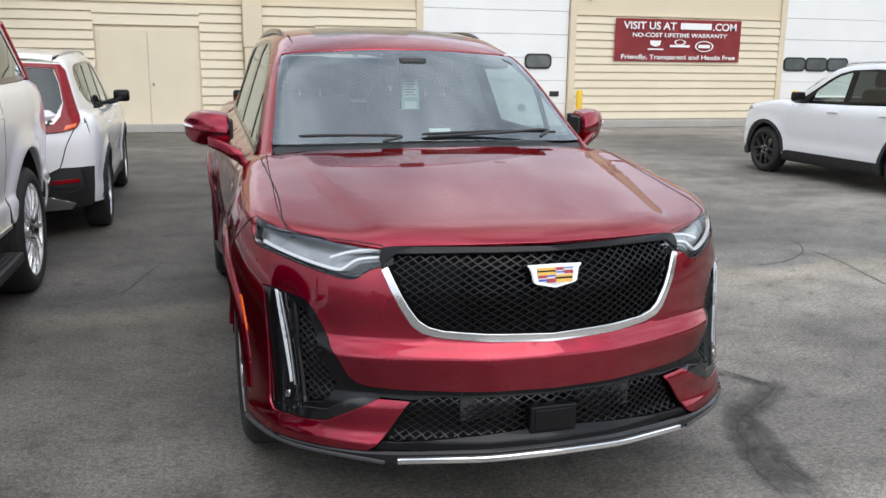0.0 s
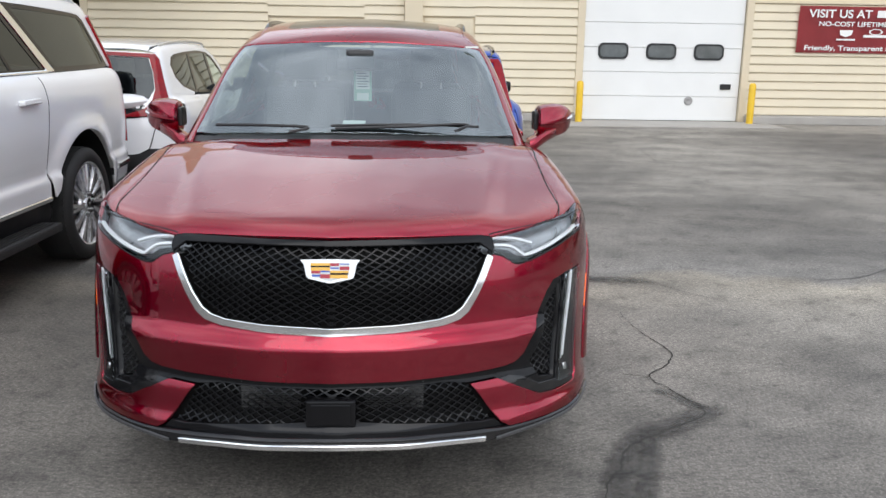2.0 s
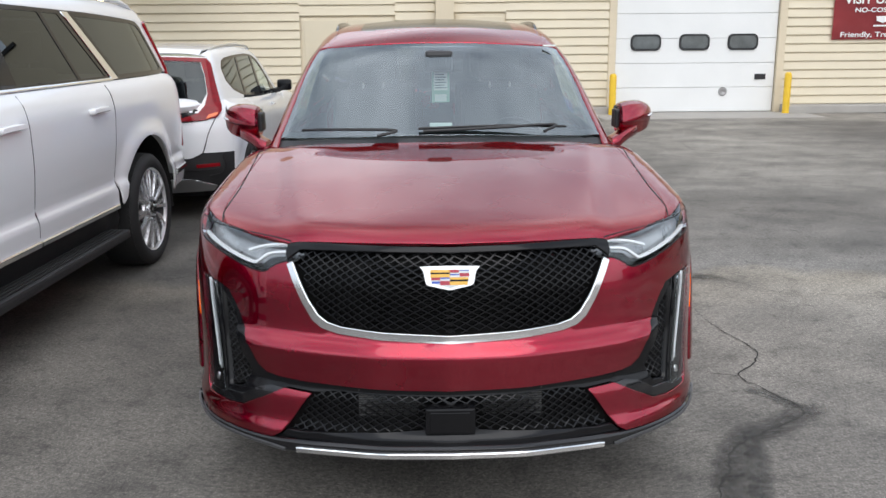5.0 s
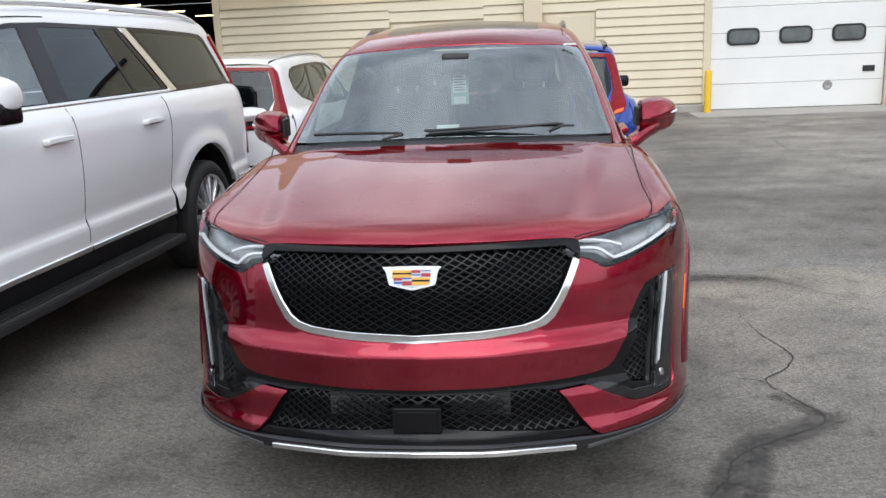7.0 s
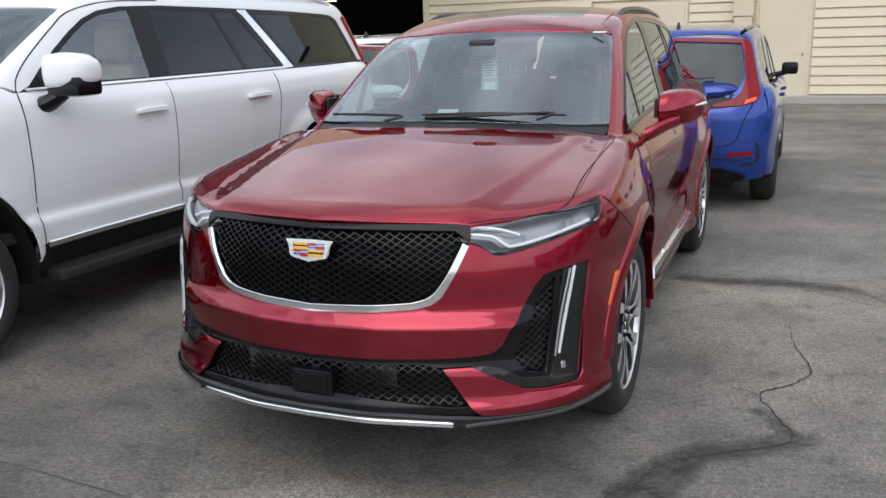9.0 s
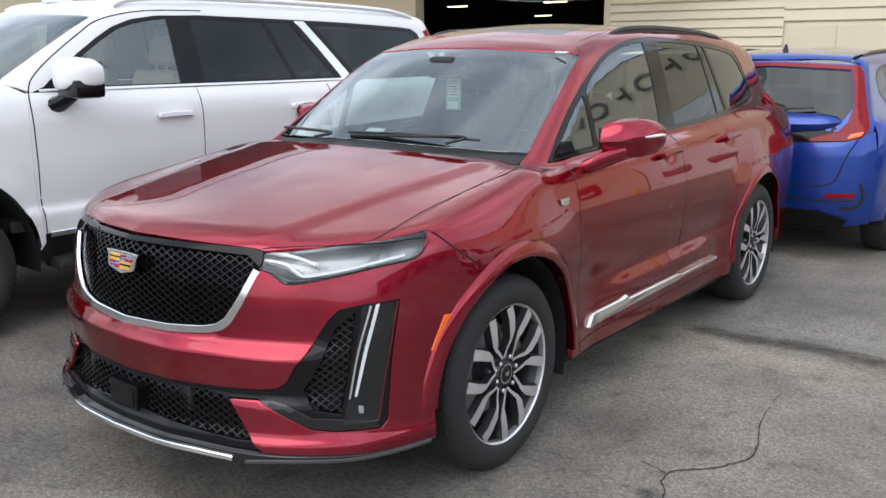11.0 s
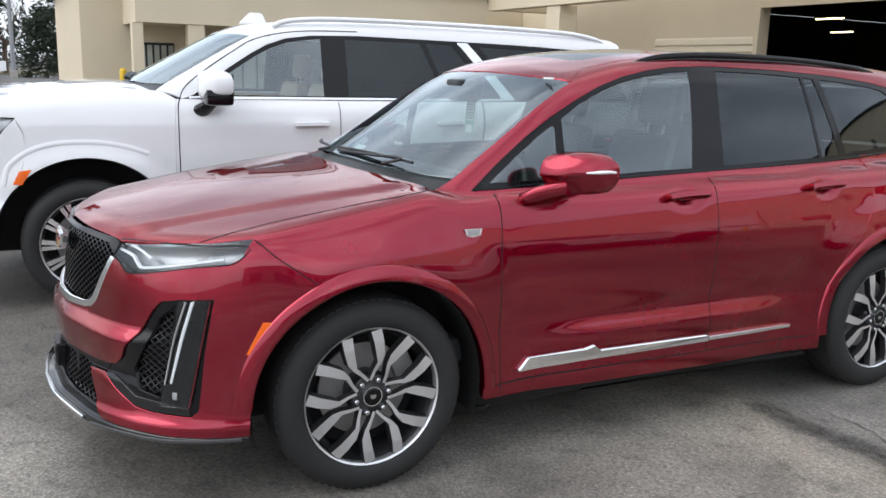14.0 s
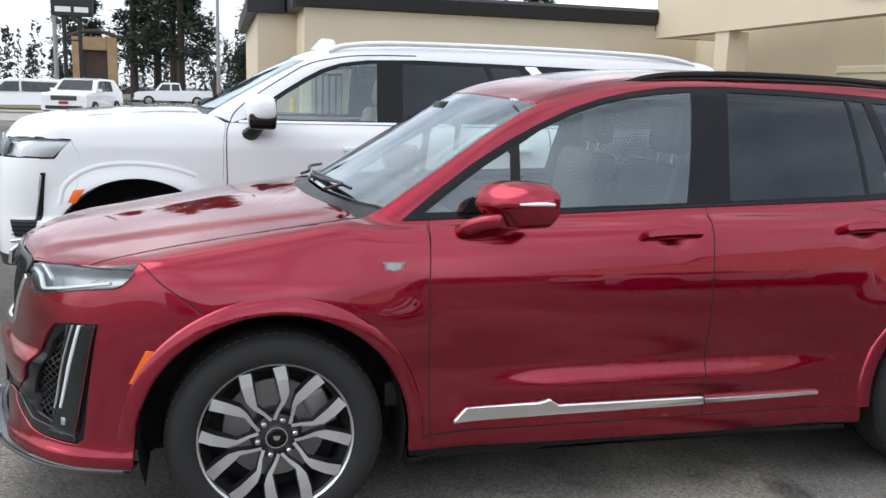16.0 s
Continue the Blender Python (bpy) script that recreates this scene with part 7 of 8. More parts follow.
def board(x0, x1, za, zb):
    """One lapped horizontal board in front of the wall."""
    bm = bmesh.new()
    prof = [(0.0, za), (-0.048, za), (-0.053, za + 0.010), (-0.030, zb - 0.040), (-0.010, zb), (0.0, zb)]
    a = [bm.verts.new((x0, WY + y, z)) for y, z in prof]
    b = [bm.verts.new((x1, WY + y, z)) for y, z in prof]
    for k in range(5):
        bm.faces.new((a[k], b[k], b[k + 1], a[k + 1]))
    bm.faces.new(a), bm.faces.new(b[::-1])
    return bm


for x0, x1, z0, z1 in ((-6.60, -2.76, 0.18, 2.60), (-0.70, 0.16, 0.18, 2.60), (1.70, 3.98, 0.18, 2.60), (0.56, 1.70, 2.20, 2.60), (7.80, 13.45, 0.18, 2.60), (-16, -12.3, 0.18, 2.60), (-2.76, -0.70, 2.15, 2.60)):
    n = max(1, round((z1 - z0) / 0.186))
    for i in range(n):
        part("siding_board", board(x0, x1, z0 + (z1 - z0) * i / n, z0 + (z1 - z0) * (i + 1) / n), SIDING, wall)
part("cap_strip", boxed((-6.60, WY - 0.06, 2.60), (3.98, WY - 0.001, 2.635)), BEIGE, wall)
part("cap_strip", boxed((7.80, WY - 0.06, 2.60), (13.45, WY - 0.001, 2.635)), BEIGE, wall)
structure("kerb", boxed((7.8, WY - 0.50, 0), (13.5, WY - 0.002, 0.17), 0.02), CONCRETE, "grey concrete kerb along the wall", "kerb")
structure("kerb", boxed((-6.5, WY - 0.30, 0), (4.0, WY - 0.002, 0.16), 0.02), CONCRETE, "grey concrete kerb along the wall", "kerb")
structure("apron", boxed((3.6, WY - 1.5, -0.05), (8.2, WY + 0.05, 0.012), 0.005), CONCRETE, "pale concrete door apron", "apron")


def rounded(x0, x1, z0, z1, r, y, t):
    pts = []
    for cx, cz, a in ((x1 - r, z1 - r, 0), (x0 + r, z1 - r, 90), (x0 + r, z0 + r, 180), (x1 - r, z0 + r, 270)):
        pts += [(cx + r * math.cos(radians(a + k * 15)), cz + r * math.sin(radians(a + k * 15))) for k in range(7)]
    return slab(pts, t, None, pose(0, y + t, 0, 90, 0, 0))


PANE = mat("dark_pane", (0.10, 0.11, 0.11), 0.08, vary=0.3, scale=4, coat=0.5)


def garage_door(x0, x1, top, name, wide):
    d = structure(name, boxed((x0, WY + 0.06, 0.02), (x1, WY + 0.12, top)), DOOR_WHITE, "white sectional garage door with three small windows", "garage door")
    n = 7
    h = top / n
    for i in range(n):
        part("door_panel", boxed((x0 + 0.01, WY + 0.02, 0.03 + i * h), (x1 - 0.01, WY + 0.06, 0.022 + (i + 1) * h), 0.008), DOOR_WHITE, d)
    for k in range(3):
        c = x0 + wide * (0.187 + 0.300 * k)
        wn = part("window", rounded(c - 0.335, c + 0.335, 1.355, 1.705, 0.12, WY - 0.006, 0.03), BLACK, d, "rounded window with a black rubber rim")
        part("pane", rounded(c - 0.29, c + 0.29, 1.40, 1.66, 0.09, WY - 0.012, 0.01), PANE, wn)
    return d


gd = garage_door(4.1, 7.66, 3.7, "door_1", 3.56)
part("vent_port", lathe([(0.0, 0.02), (0.05, 0.03), (0.085, 0.03), (0.10, 0.0)], 24, "z"), STEEL, gd, "round exhaust port").matrix_basis = pose(6.53, WY + 0.02, 0.46, 90, 0, 0)
part("handle_slot", boxed((7.22, WY - 0.002, 0.72), (7.46, WY + 0.05, 0.84), 0.005), BLACK, gd)
garage_door(13.6, 17.4, 3.7, "door_2", 2.2)
for x in (4.02, 7.74, 13.52):
    structure("trim", boxed((x - 0.08, WY - 0.07, 0), (x + 0.08, WY + 0.02, 3.75), 0.01), BEIGE, "beige door jamb", "trim")
dd = structure("door_3", boxed((-2.72, WY - 0.03, 0.02), (-0.74, WY + 0.03, 2.10), 0.005), SIDING, "beige double service door, closed", "door")
for x0, x1 in ((-2.66, -1.745), (-1.735, -0.80)):
    part("leaf", boxed((x0, WY - 0.05, 0.05), (x1, WY - 0.031, 2.06), 0.006), SIDING, dd)
part("knob", lathe([(0.0, 0.05), (0.02, 0.045), (0.026, 0.03), (0.012, 0.0)], 16, "z"), STEEL, dd).matrix_basis = pose(-1.66, WY - 0.05, 0.98, 90, 0, 0)
sd = structure("door_4", boxed((0.60, WY - 0.03, 0.02), (1.66, WY + 0.03, 2.16), 0.005), SIDING, "beige single service door, closed", "door")
part("leaf", boxed((0.66, WY - 0.05, 0.05), (1.60, WY - 0.031, 2.11), 0.006), SIDING, sd)
part("knob", lathe([(0.0, 0.05), (0.02, 0.045), (0.026, 0.03), (0.012, 0.0)], 16, "z"), STEEL, sd).matrix_basis = pose(1.52, WY - 0.05, 0.98, 90, 0, 0)
pil = structure("pilaster", boxed((0.19, WY - 0.24, 0), (0.54, WY, 1.74), 0.01), BEIGE, "beige boxed pipe cover on the wall", "pilaster")
part("upper_box", boxed((0.17, WY - 0.26, 1.75), (0.56, WY - 0.001, 7), 0.01), BEIGE, pil)
wl = thing("wall_lamp", "small dark camera bracket on the wall", "camera")
part("body", lathe([(0.0, 0.0), (0.03, 0.0), (0.035, 0.05), (0.0, 0.07)], 12, "z"), BLACK, wl).matrix_basis = pose(8.16, WY - 0.03, 2.98, 110, 0, 0)
part("arm", boxed((8.15, WY - 0.06, 2.97), (8.17, WY, 2.99)), BLACK, wl)

for x in (3.98, 7.78, 13.75):
    b = thing("bollard", "yellow steel bollard beside the garage door", "bollard", "bollards at the doors", pose(x, WY - 0.45, 0))
    part("post", lathe([(0.075, 0.0), (0.075, 0.82), (0.068, 0.86), (0.04, 0.885), (0.0, 0.89)], 24, "z"), YELLOW, b, smooth=True)

# dark coping and raised letters, too blurred to read, high on the wall
structure("trim", boxed((3.9, WY - 0.05, 6.0), (40, WY + 0.33, 6.09), 0.01), BLACK_CAP, "dark metal coping along the wall top", "trim")
SIGN_BROWN = mat("sign_brown", (0.11, 0.095, 0.08), 0.5, vary=0.1)
sn = thing("wall_sign", "row of dark raised letters high on the wall", "sign")
for k, w in enumerate((0.30, 0.22, 0.31, 0.20, 0.31, 0.27, 0.30, 0.22, 0.31)):
    x = 4.2 + k * 0.82
    if k % 2:
        part("sign_bar", boxed((x - w, WY - 0.08, 4.64), (x - w + 0.09, WY - 0.004, 5.16), 0.02), SIGN_BROWN, sn)
        part("sign_bar", boxed((x - w + 0.10, WY - 0.08, 4.86), (x + w * 0.7, WY - 0.004, 4.94), 0.02), SIGN_BROWN, sn)
    else:
        ring = lathe([(0.73, 0.0), (0.73, 0.08), (1.0, 0.08), (1.0, 0.0)], 32, "z")
        bmesh.ops.transform(ring, matrix=pose(x, WY - 0.004, 4.90, 90, 0, 0) @ Matrix.Diagonal((w, 0.27, 1, 1)), verts=ring.verts)
        part("sign_ring", ring, SIGN_BROWN, sn)

# banner
BANNER_RED = mat("banner_vinyl", (0.42, 0.055, 0.060), 0.45, vary=0.12, scale=3)
PRINT_WHITE = mat("print_white", (0.80, 0.78, 0.76), 0.6, vary=0.04)
bx0, bx1, bz0, bz1 = 8.81, 12.27, 1.56, 2.555
ban = thing("banner", "red vinyl banner with white lettering, hung on the siding", "banner")
bm = bmesh.new()
rows = [[bm.verts.new((bx0 + (bx1 - bx0) * i / 40, WY - 0.085 - 0.012 * math.sin(i * 0.9 + j * 0.5) * math.sin(j * 0.5), bz0 + (bz1 - bz0) * j / 10)) for i in range(41)] for j in range(11)]
for a, b in zip(rows, rows[1:]):
    for i in range(40):
        bm.faces.new((a[i], a[i + 1], b[i + 1], b[i]))
bmesh.ops.solidify(bm, geom=list(bm.faces), thickness=0.003)
part("sheet", bm, BANNER_RED, ban, smooth=True)


def words(name, text, size, x, z, y, material, parent, width=None, turn=0.0):
    """Lettering in the built-in font, made into a mesh."""
    cu = bpy.data.curves.new(name, "FONT")
    cu.body, cu.size, cu.extrude, cu.align_x, cu.offset = text, size, 0.002, "CENTER", size * 0.018
    tmp = bpy.data.objects.new(name, cu)
    me = bpy.data.meshes.new_from_object(tmp)
    bpy.data.objects.remove(tmp)
    me.materials.append(material)
    ob = new(name, me)
    xs_ = [v.co.x for v in me.vertices]
    k = width / (max(xs_) - min(xs_)) if width else 1
    ob.matrix_basis = pose(x, y, z, 90, 0, turn) @ Matrix.Diagonal((k, 1, 1, 1))
    ob.parent = parent
    return ob


BY = WY - 0.108
words("lettering", "VISIT US AT", 0.24, bx0 + 0.92, 2.315, BY, PRINT_WHITE, ban, 1.42)
part("name_bar", boxed((bx0 + 1.74, BY - 0.002, 2.325), (bx0 + 2.60, BY + 0.002, 2.475)), PRINT_WHITE, ban)
words("lettering", ".COM", 0.24, bx0 + 2.98, 2.315, BY, PRINT_WHITE, ban, 0.66)
words("lettering", "NO-COST LIFETIME WARRANTY", 0.135, bx0 + 1.75, 2.135, BY, PRINT_WHITE, ban, 2.60)
words("lettering", "Friendly, Transparent and Hassle Free", 0.15, bx0 + 1.75, 1.615, BY, PRINT_WHITE, ban, 3.15)
part("logo_shield", slab([(-0.15, 0.07), (0.15, 0.07), (0.13, -0.03), (0, -0.08), (-0.13, -0.03)], 0.003, None, pose(bx0 + 1.08, BY, 1.98, 90, 0, 0)), PRINT_WHITE, ban)
part("logo_bar", boxed((bx0 + 0.88, BY - 0.002, 1.83), (bx0 + 1.30, BY + 0.002, 1.865)), PRINT_WHITE, ban)
part("logo_bar", boxed((bx0 + 1.48, BY - 0.002, 1.90), (bx0 + 2.02, BY + 0.002, 1.955)), PRINT_WHITE, ban)
ov = lathe([(0.10, 0.0), (0.13, 0.0), (0.13, 0.004), (0.10, 0.004)], 40, "z")
bmesh.ops.transform(ov, matrix=pose(bx0 + 1.75, BY, 2.02, 90, 0, 0) @ Matrix.Diagonal((1.2, 0.5, 1, 1)), verts=ov.verts)
part("logo_swoosh", ov, PRINT_WHITE, ban)
ov = lathe([(0.20, 0.0), (0.235, 0.0), (0.235, 0.004), (0.20, 0.004)], 40, "z")
bmesh.ops.transform(ov, matrix=pose(bx0 + 2.43, BY, 1.93, 90, 0, 0) @ Matrix.Diagonal((1.1, 0.55, 1, 1)), verts=ov.verts)
part("logo_oval", ov, PRINT_WHITE, ban)
part("logo_bar", boxed((bx0 + 2.27, BY - 0.002, 1.89), (bx0 + 2.59, BY + 0.002, 1.97)), PRINT_WHITE, ban)

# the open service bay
# the gloom inside the bay is put into this one dark colour
BAY_SHADE = mat("bay_shade", (0.05, 0.048, 0.045), 0.8, vary=0.2, scale=1)
TUBE_LIGHT = lamp_mat("tube_light", (1.0, 0.86, 0.48), 5.0)
structure("bay_floor", boxed((-27, WY + 0.31, 0.004), (-2, 46, 0.012)), BAY_SHADE, "workshop floor behind the open bay door, coloured dark for shade", "floor")
structure("bay_wall_back", boxed((-27, 46, 0), (-2, 46.3, 4.6)), BAY_SHADE, "back wall of the workshop, coloured dark for shade", "wall")
structure("bay_wall_west", boxed((-27.3, WY + 0.32, 0), (-27, 46, 4.6)), BAY_SHADE, "side wall of the workshop, coloured dark for shade", "wall")
structure("bay_wall_east", boxed((-2, WY + 0.32, 0), (-1.7, 46, 4.6)), BAY_SHADE, "side wall of the workshop, coloured dark for shade", "wall")
structure("bay_ceiling", boxed((-27, WY + 0.32, 4.61), (-2, 46, 4.8)), BAY_SHADE, "workshop ceiling, coloured dark for shade", "ceiling")
for x, y in ((-16.8, 24.6), (-14.8, 25.5), (-16.5, 31.2), (-22.0, 31.7), (-24.2, 43.1), (-14.8, 29.4), (-15.3, 34.8), (-15.6, 39.6), (-9.5, 29.4), (-9.8, 35.0)):
    tl = thing("ceiling_light", "glowing fluorescent strip light under the workshop ceiling", "ceiling light", "workshop strip lights", pose(x, y, 3.60))
    part("housing", boxed((-0.60, -0.08, 0.03), (0.60, 0.08, 0.10), 0.01), BAY_SHADE, tl)
    part("tube", boxed((-0.55, -0.022, -0.016), (0.55, 0.022, 0.028), 0.008), TUBE_LIGHT, tl)
    part("rod", boxed((-0.01, -0.01, 0.10), (0.01, 0.01, 1.01)), BAY_SHADE, tl)
for x in (-12.28, -6.64):
    structure("trim", boxed((x - 0.08, WY - 0.05, 0), (x + 0.08, WY + 0.02, 3.44), 0.01), BEIGE, "beige bay door jamb", "trim")
structure("trim", boxed((-12.2, WY - 0.05, 3.28), (-6.72, WY + 0.02, 3.44), 0.01), BEIGE, "beige bay door lintel", "trim")

# canopy front with the oval sign
structure("canopy", box(box(box(bmesh.new(), (-20.66, 13.7, 3.42), (-4.6, 14.1, 5.6), 0.01), (-20.66, 14.1, 3.44), (-20.3, WY - 0.002, 3.60)), (-4.96, 14.1, 3.44), (-4.6, WY - 0.002, 3.60)), BEIGE, "beige projecting fascia over the service bays", "canopy")
structure("pier", boxed((-17.40, 13.75, 0), (-16.75, 14.35, 3.42), 0.02), BEIGE, "beige pier under the fascia", "pier")
sg = thing("oval_sign", "white oval sign with a red rim on the fascia", "sign")
SIGN_RED = mat("sign_red", (0.55, 0.012, 0.02), 0.35, vary=0.05)
for name, prof, ma in (("rim", [(0.86, 0.0), (0.88, 0.08), (0.98, 0.08), (1.0, 0.0)], SIGN_RED), ("face", [(0.0, 0.05), (0.86, 0.05), (0.86, 0.0)], PRINT_WHITE)):
    o = lathe(prof, 64, "z")
    bmesh.ops.transform(o, matrix=pose(-11.35, 13.69, 4.58, 90, 0, 0) @ Matrix.Diagonal((1.6, 0.82, 1, 1)), verts=o.verts)
    part(name, o, ma, sg, smooth=True)

# the showroom wing
wing = structure("wall_west", box(box(bmesh.new(), (-24.2, 3.1, 2.57), (-20.7, 13.7, 3.86), 0.01), (-34, 1.95, 0), (-23.2, 20, 3.86), 0.01), BEIGE, "beige showroom wing with an overhanging upper wall", "wall")
cap = bmesh.new()
prof = [(0.0, 3.80), (0.22, 3.86), (0.26, 4.18), (0.14, 4.28), (-0.6, 4.28), (-0.6, 3.80)]
for x0, sgn, y0, y1 in ((-20.72, 1, 2.85, 13.68),):
    a = [cap.verts.new((x0 + u, y0, z)) for u, z in prof]
    b = [cap.verts.new((x0 + u, y1, z)) for u, z in prof]
    for k in range(6):
        cap.faces.new((a[k], a[(k + 1) % 6], b[(k + 1) % 6], b[k]))
    cap.faces.new(a[::-1]), cap.faces.new(b)
box(cap, (-30, 2.80, 3.80), (-20.75, 3.25, 4.28), 0.02)
box(cap, (-34, 1.65, 3.80), (-23.0, 2.75, 4.28), 0.02)
structure("parapet_cap", cap, BLACK_CAP, "black metal parapet cap", "parapet")
for y0, y1 in ((3.02, 3.30), (4.45, 4.90), (7.6, 8.05), (10.8, 11.25)):
    structure("column", boxed((-21.15, y0, 0), (-20.74, y1, 2.57), 0.01), BEIGE, "beige square column under the overhang", "column")
CURTAIN = mat("curtained_glass", (0.34, 0.35, 0.31), 0.25, vary=0.25, scale=2.5)
for k, (y0, y1) in enumerate(((3.5, 4.5), (5.2, 7.4), (8.2, 10.6))):
    wn = structure("window_%d" % (k + 1), boxed((-23.2, y0, 0.35), (-23.14, y1, 2.1), 0.005), BLACK_CAP, "showroom window with dark mullions", "window")
    n = 5
    for i in range(n):
        w = (y1 - y0) / n
        part("pane", boxed((-23.138, y0 + i * w + 0.03, 0.42), (-23.128, y0 + (i + 1) * w - 0.03, 2.03)), CURTAIN, wn)
b = thing("bollard", "yellow steel bollard beside the showroom", "bollard", "bollards at the doors", pose(-22.0, 2.9, 0))
part("post", lathe([(0.10, 0.0), (0.10, 1.25), (0.09, 1.31), (0.05, 1.35), (0.0, 1.36)], 20, "z"), YELLOW, b, smooth=True)

# the building across the lot, with raised lettering too far to read
PALE = mat("pale_render", (0.34, 0.33, 0.30), 0.8, vary=0.06, scale=0.6, relief=0.001, grain=40)
opp = structure("wall_east", box(box(bmesh.new(), (30, -14, 0), (36, 34, 3.3), 0.02), (29.7, -14.2, 3.3), (36, 34.2, 3.6), 0.02), PALE, "long pale building across the lot", "wall")
for k in range(9):
    part("sign_bar", boxed((29.90, -2 + k * 1.9, 1.9), (29.99, -0.9 + k * 1.9, 2.8), 0.02), BLACK_CAP, opp)
for k in range(6):
    part("window_opening", boxed((29.92, -12 + k * 7.0, 0.3), (29.985, -8.2 + k * 7.0, 1.7), 0.02), PANE, opp)

# cracks and worn patches in the asphalt
CRACK = mat("crack_dirt", (0.030, 0.028, 0.026), 0.95, vary=0.3, scale=8)
FAINT = mat("old_crack", (0.075, 0.072, 0.068), 0.95, vary=0.3, scale=8)
TAR = asphalt("sealed_asphalt", (0.066, 0.064, 0.061), (0.096, 0.093, 0.088), 0.7)
tt = TAR.node_tree
fade, fnoise, fmix, fmap, clear, blend = (tt.nodes.new("ShaderNode" + k) for k in ("Attribute", "TexNoise", "Math", "MapRange", "BsdfTransparent", "MixShader"))
fade.attribute_name = "cover"
fnoise.inputs["Scale"].default_value, fnoise.inputs["Detail"].default_value = 16.0, 8.0
fmix.operation = "MULTIPLY_ADD"
fmix.inputs[1].default_value = 1.0
for key, value in (("From Min", 0.62), ("From Max", 1.45), ("To Min", 0.0), ("To Max", 0.66)):
    fmap.inputs[key].default_value = value
tt.links.new(next(n for n in tt.nodes if n.type == "TEX_COORD").outputs["Object"], fnoise.inputs["Vector"])
tt.links.new(fade.outputs["Fac"], fmix.inputs[0])
tt.links.new(fnoise.outputs["Fac"], fmix.inputs[2])
tt.links.new(fmix.outputs[0], fmap.inputs["Value"])
tt.links.new(fmap.outputs["Result"], blend.inputs[0])
tt.links.new(clear.outputs[0], blend.inputs[1])
tt.links.new(tt.nodes["Principled BSDF"].outputs[0], blend.inputs[2])
tt.links.new(blend.outputs[0], tt.nodes["Material Output"].inputs["Surface"])
ground = bpy.data.objects["ground"]


def crack(points, width, seed, name="crack", material=None, z=0.004, ragged=0.5, wander=0.9, steps=9):
    rnd = random.Random(seed)
    p = spline([(x, y, z) for x, y in points], steps)
    left, right = [], []
    for i in range(len(p)):
        a, b = np.array(p[max(i - 1, 0)]), np.array(p[min(i + 1, len(p) - 1)])
        t = (b - a) / max(np.linalg.norm(b - a), 1e-6)
        n = np.array((-t[1], t[0], 0))
        c = np.array(p[i]) + n * rnd.uniform(-1, 1) * width * wander
        end = min(1.0, 0.12 + 6.0 * min(i, len(p) - 1 - i) / len(p))
        left.append(c + n * width / 2 * rnd.uniform(1 - ragged, 1 + ragged) * end), right.append(c - n * width / 2 * rnd.uniform(1 - ragged, 1 + ragged) * end)
    n = len(p)
    mesh_of(name, left + right, [(i, i + 1, n + i + 1, n + i) for i in range(n - 1)], material or CRACK, ground, smooth=False)


for k, (pts, w) in enumerate((
        ([(1.54, 2.2), (1.57, 1.92), (1.64, 1.62), (1.57, 1.44), (1.43, 1.26), (1.51, 1.05), (1.56, 0.83), (1.32, 0.65), (1.14, 0.51), (1.06, 0.33), (0.97, 0.16), (0.90, -0.3)], 0.010),
        ([(1.43, 1.26), (1.38, 1.28), (1.30, 1.30)], 0.006),
        ([(3.0, 3.11), (3.24, 3.09), (3.55, 3.2), (3.91, 3.53), (4.12, 4.1)], 0.016), ([(3.91, 3.53), (3.88, 3.1), (3.68, 2.41), (3.5, 1.8)], 0.012),
        ([(2.2, 9.9), (3.1, 9.6), (3.63, 9.2), (4.24, 9.4), (5.25, 9.17), (6.65, 9.38), (9.0, 9.3)], 0.03), ([(3.99, 11.07), (3.9, 10.3), (3.82, 9.45)], 0.02),
        ([(-1.26, 4.44), (-1.44, 3.76), (-1.55, 3.4), (-1.82, 3.19), (-2.01, 3.17)], 0.010), ([(-1.2, 6.2), (-0.9, 6.6), (-0.6, 6.7)], 0.012),
        ([(1.54, 2.34), (1.54, 2.2)], 0.008), ([(0.88, 3.25), (1.33, 3.27), (1.6, 3.08), (1.83, 3.1), (2.36, 2.39)], 0.010), ([(1.47, 3.12), (1.75, 2.9), (2.11, 2.69), (2.9, 2.5)], 0.008),
        ([(-2.83, -0.76), (-2.0, -0.55), (-1.44, -0.33), (-0.83, -0.35), (-0.36, -0.39), (-0.08, -0.4)], 0.008), ([(0.2, -0.5), (0.5, -0.32), (0.59, -0.19), (0.69, -0.04)], 0.006),
        ([(-4.5, -1.8), (-3.6, -1.2), (-2.83, -0.76), (-2.3, -1.5)], 0.010), ([(2.2, 5.5), (2.9, 5.0), (3.4, 5.3), (4.4, 5.0)], 0.012), ([(1.9, 7.5), (3.0, 7.2), (4.6, 7.4), (6.2, 7.0)], 0.018))):
    crack(pts, w * (0.65 if k in (0, 1, 12) else 0.55), k, material=CRACK if k in (0, 1, 6, 12) else FAINT)
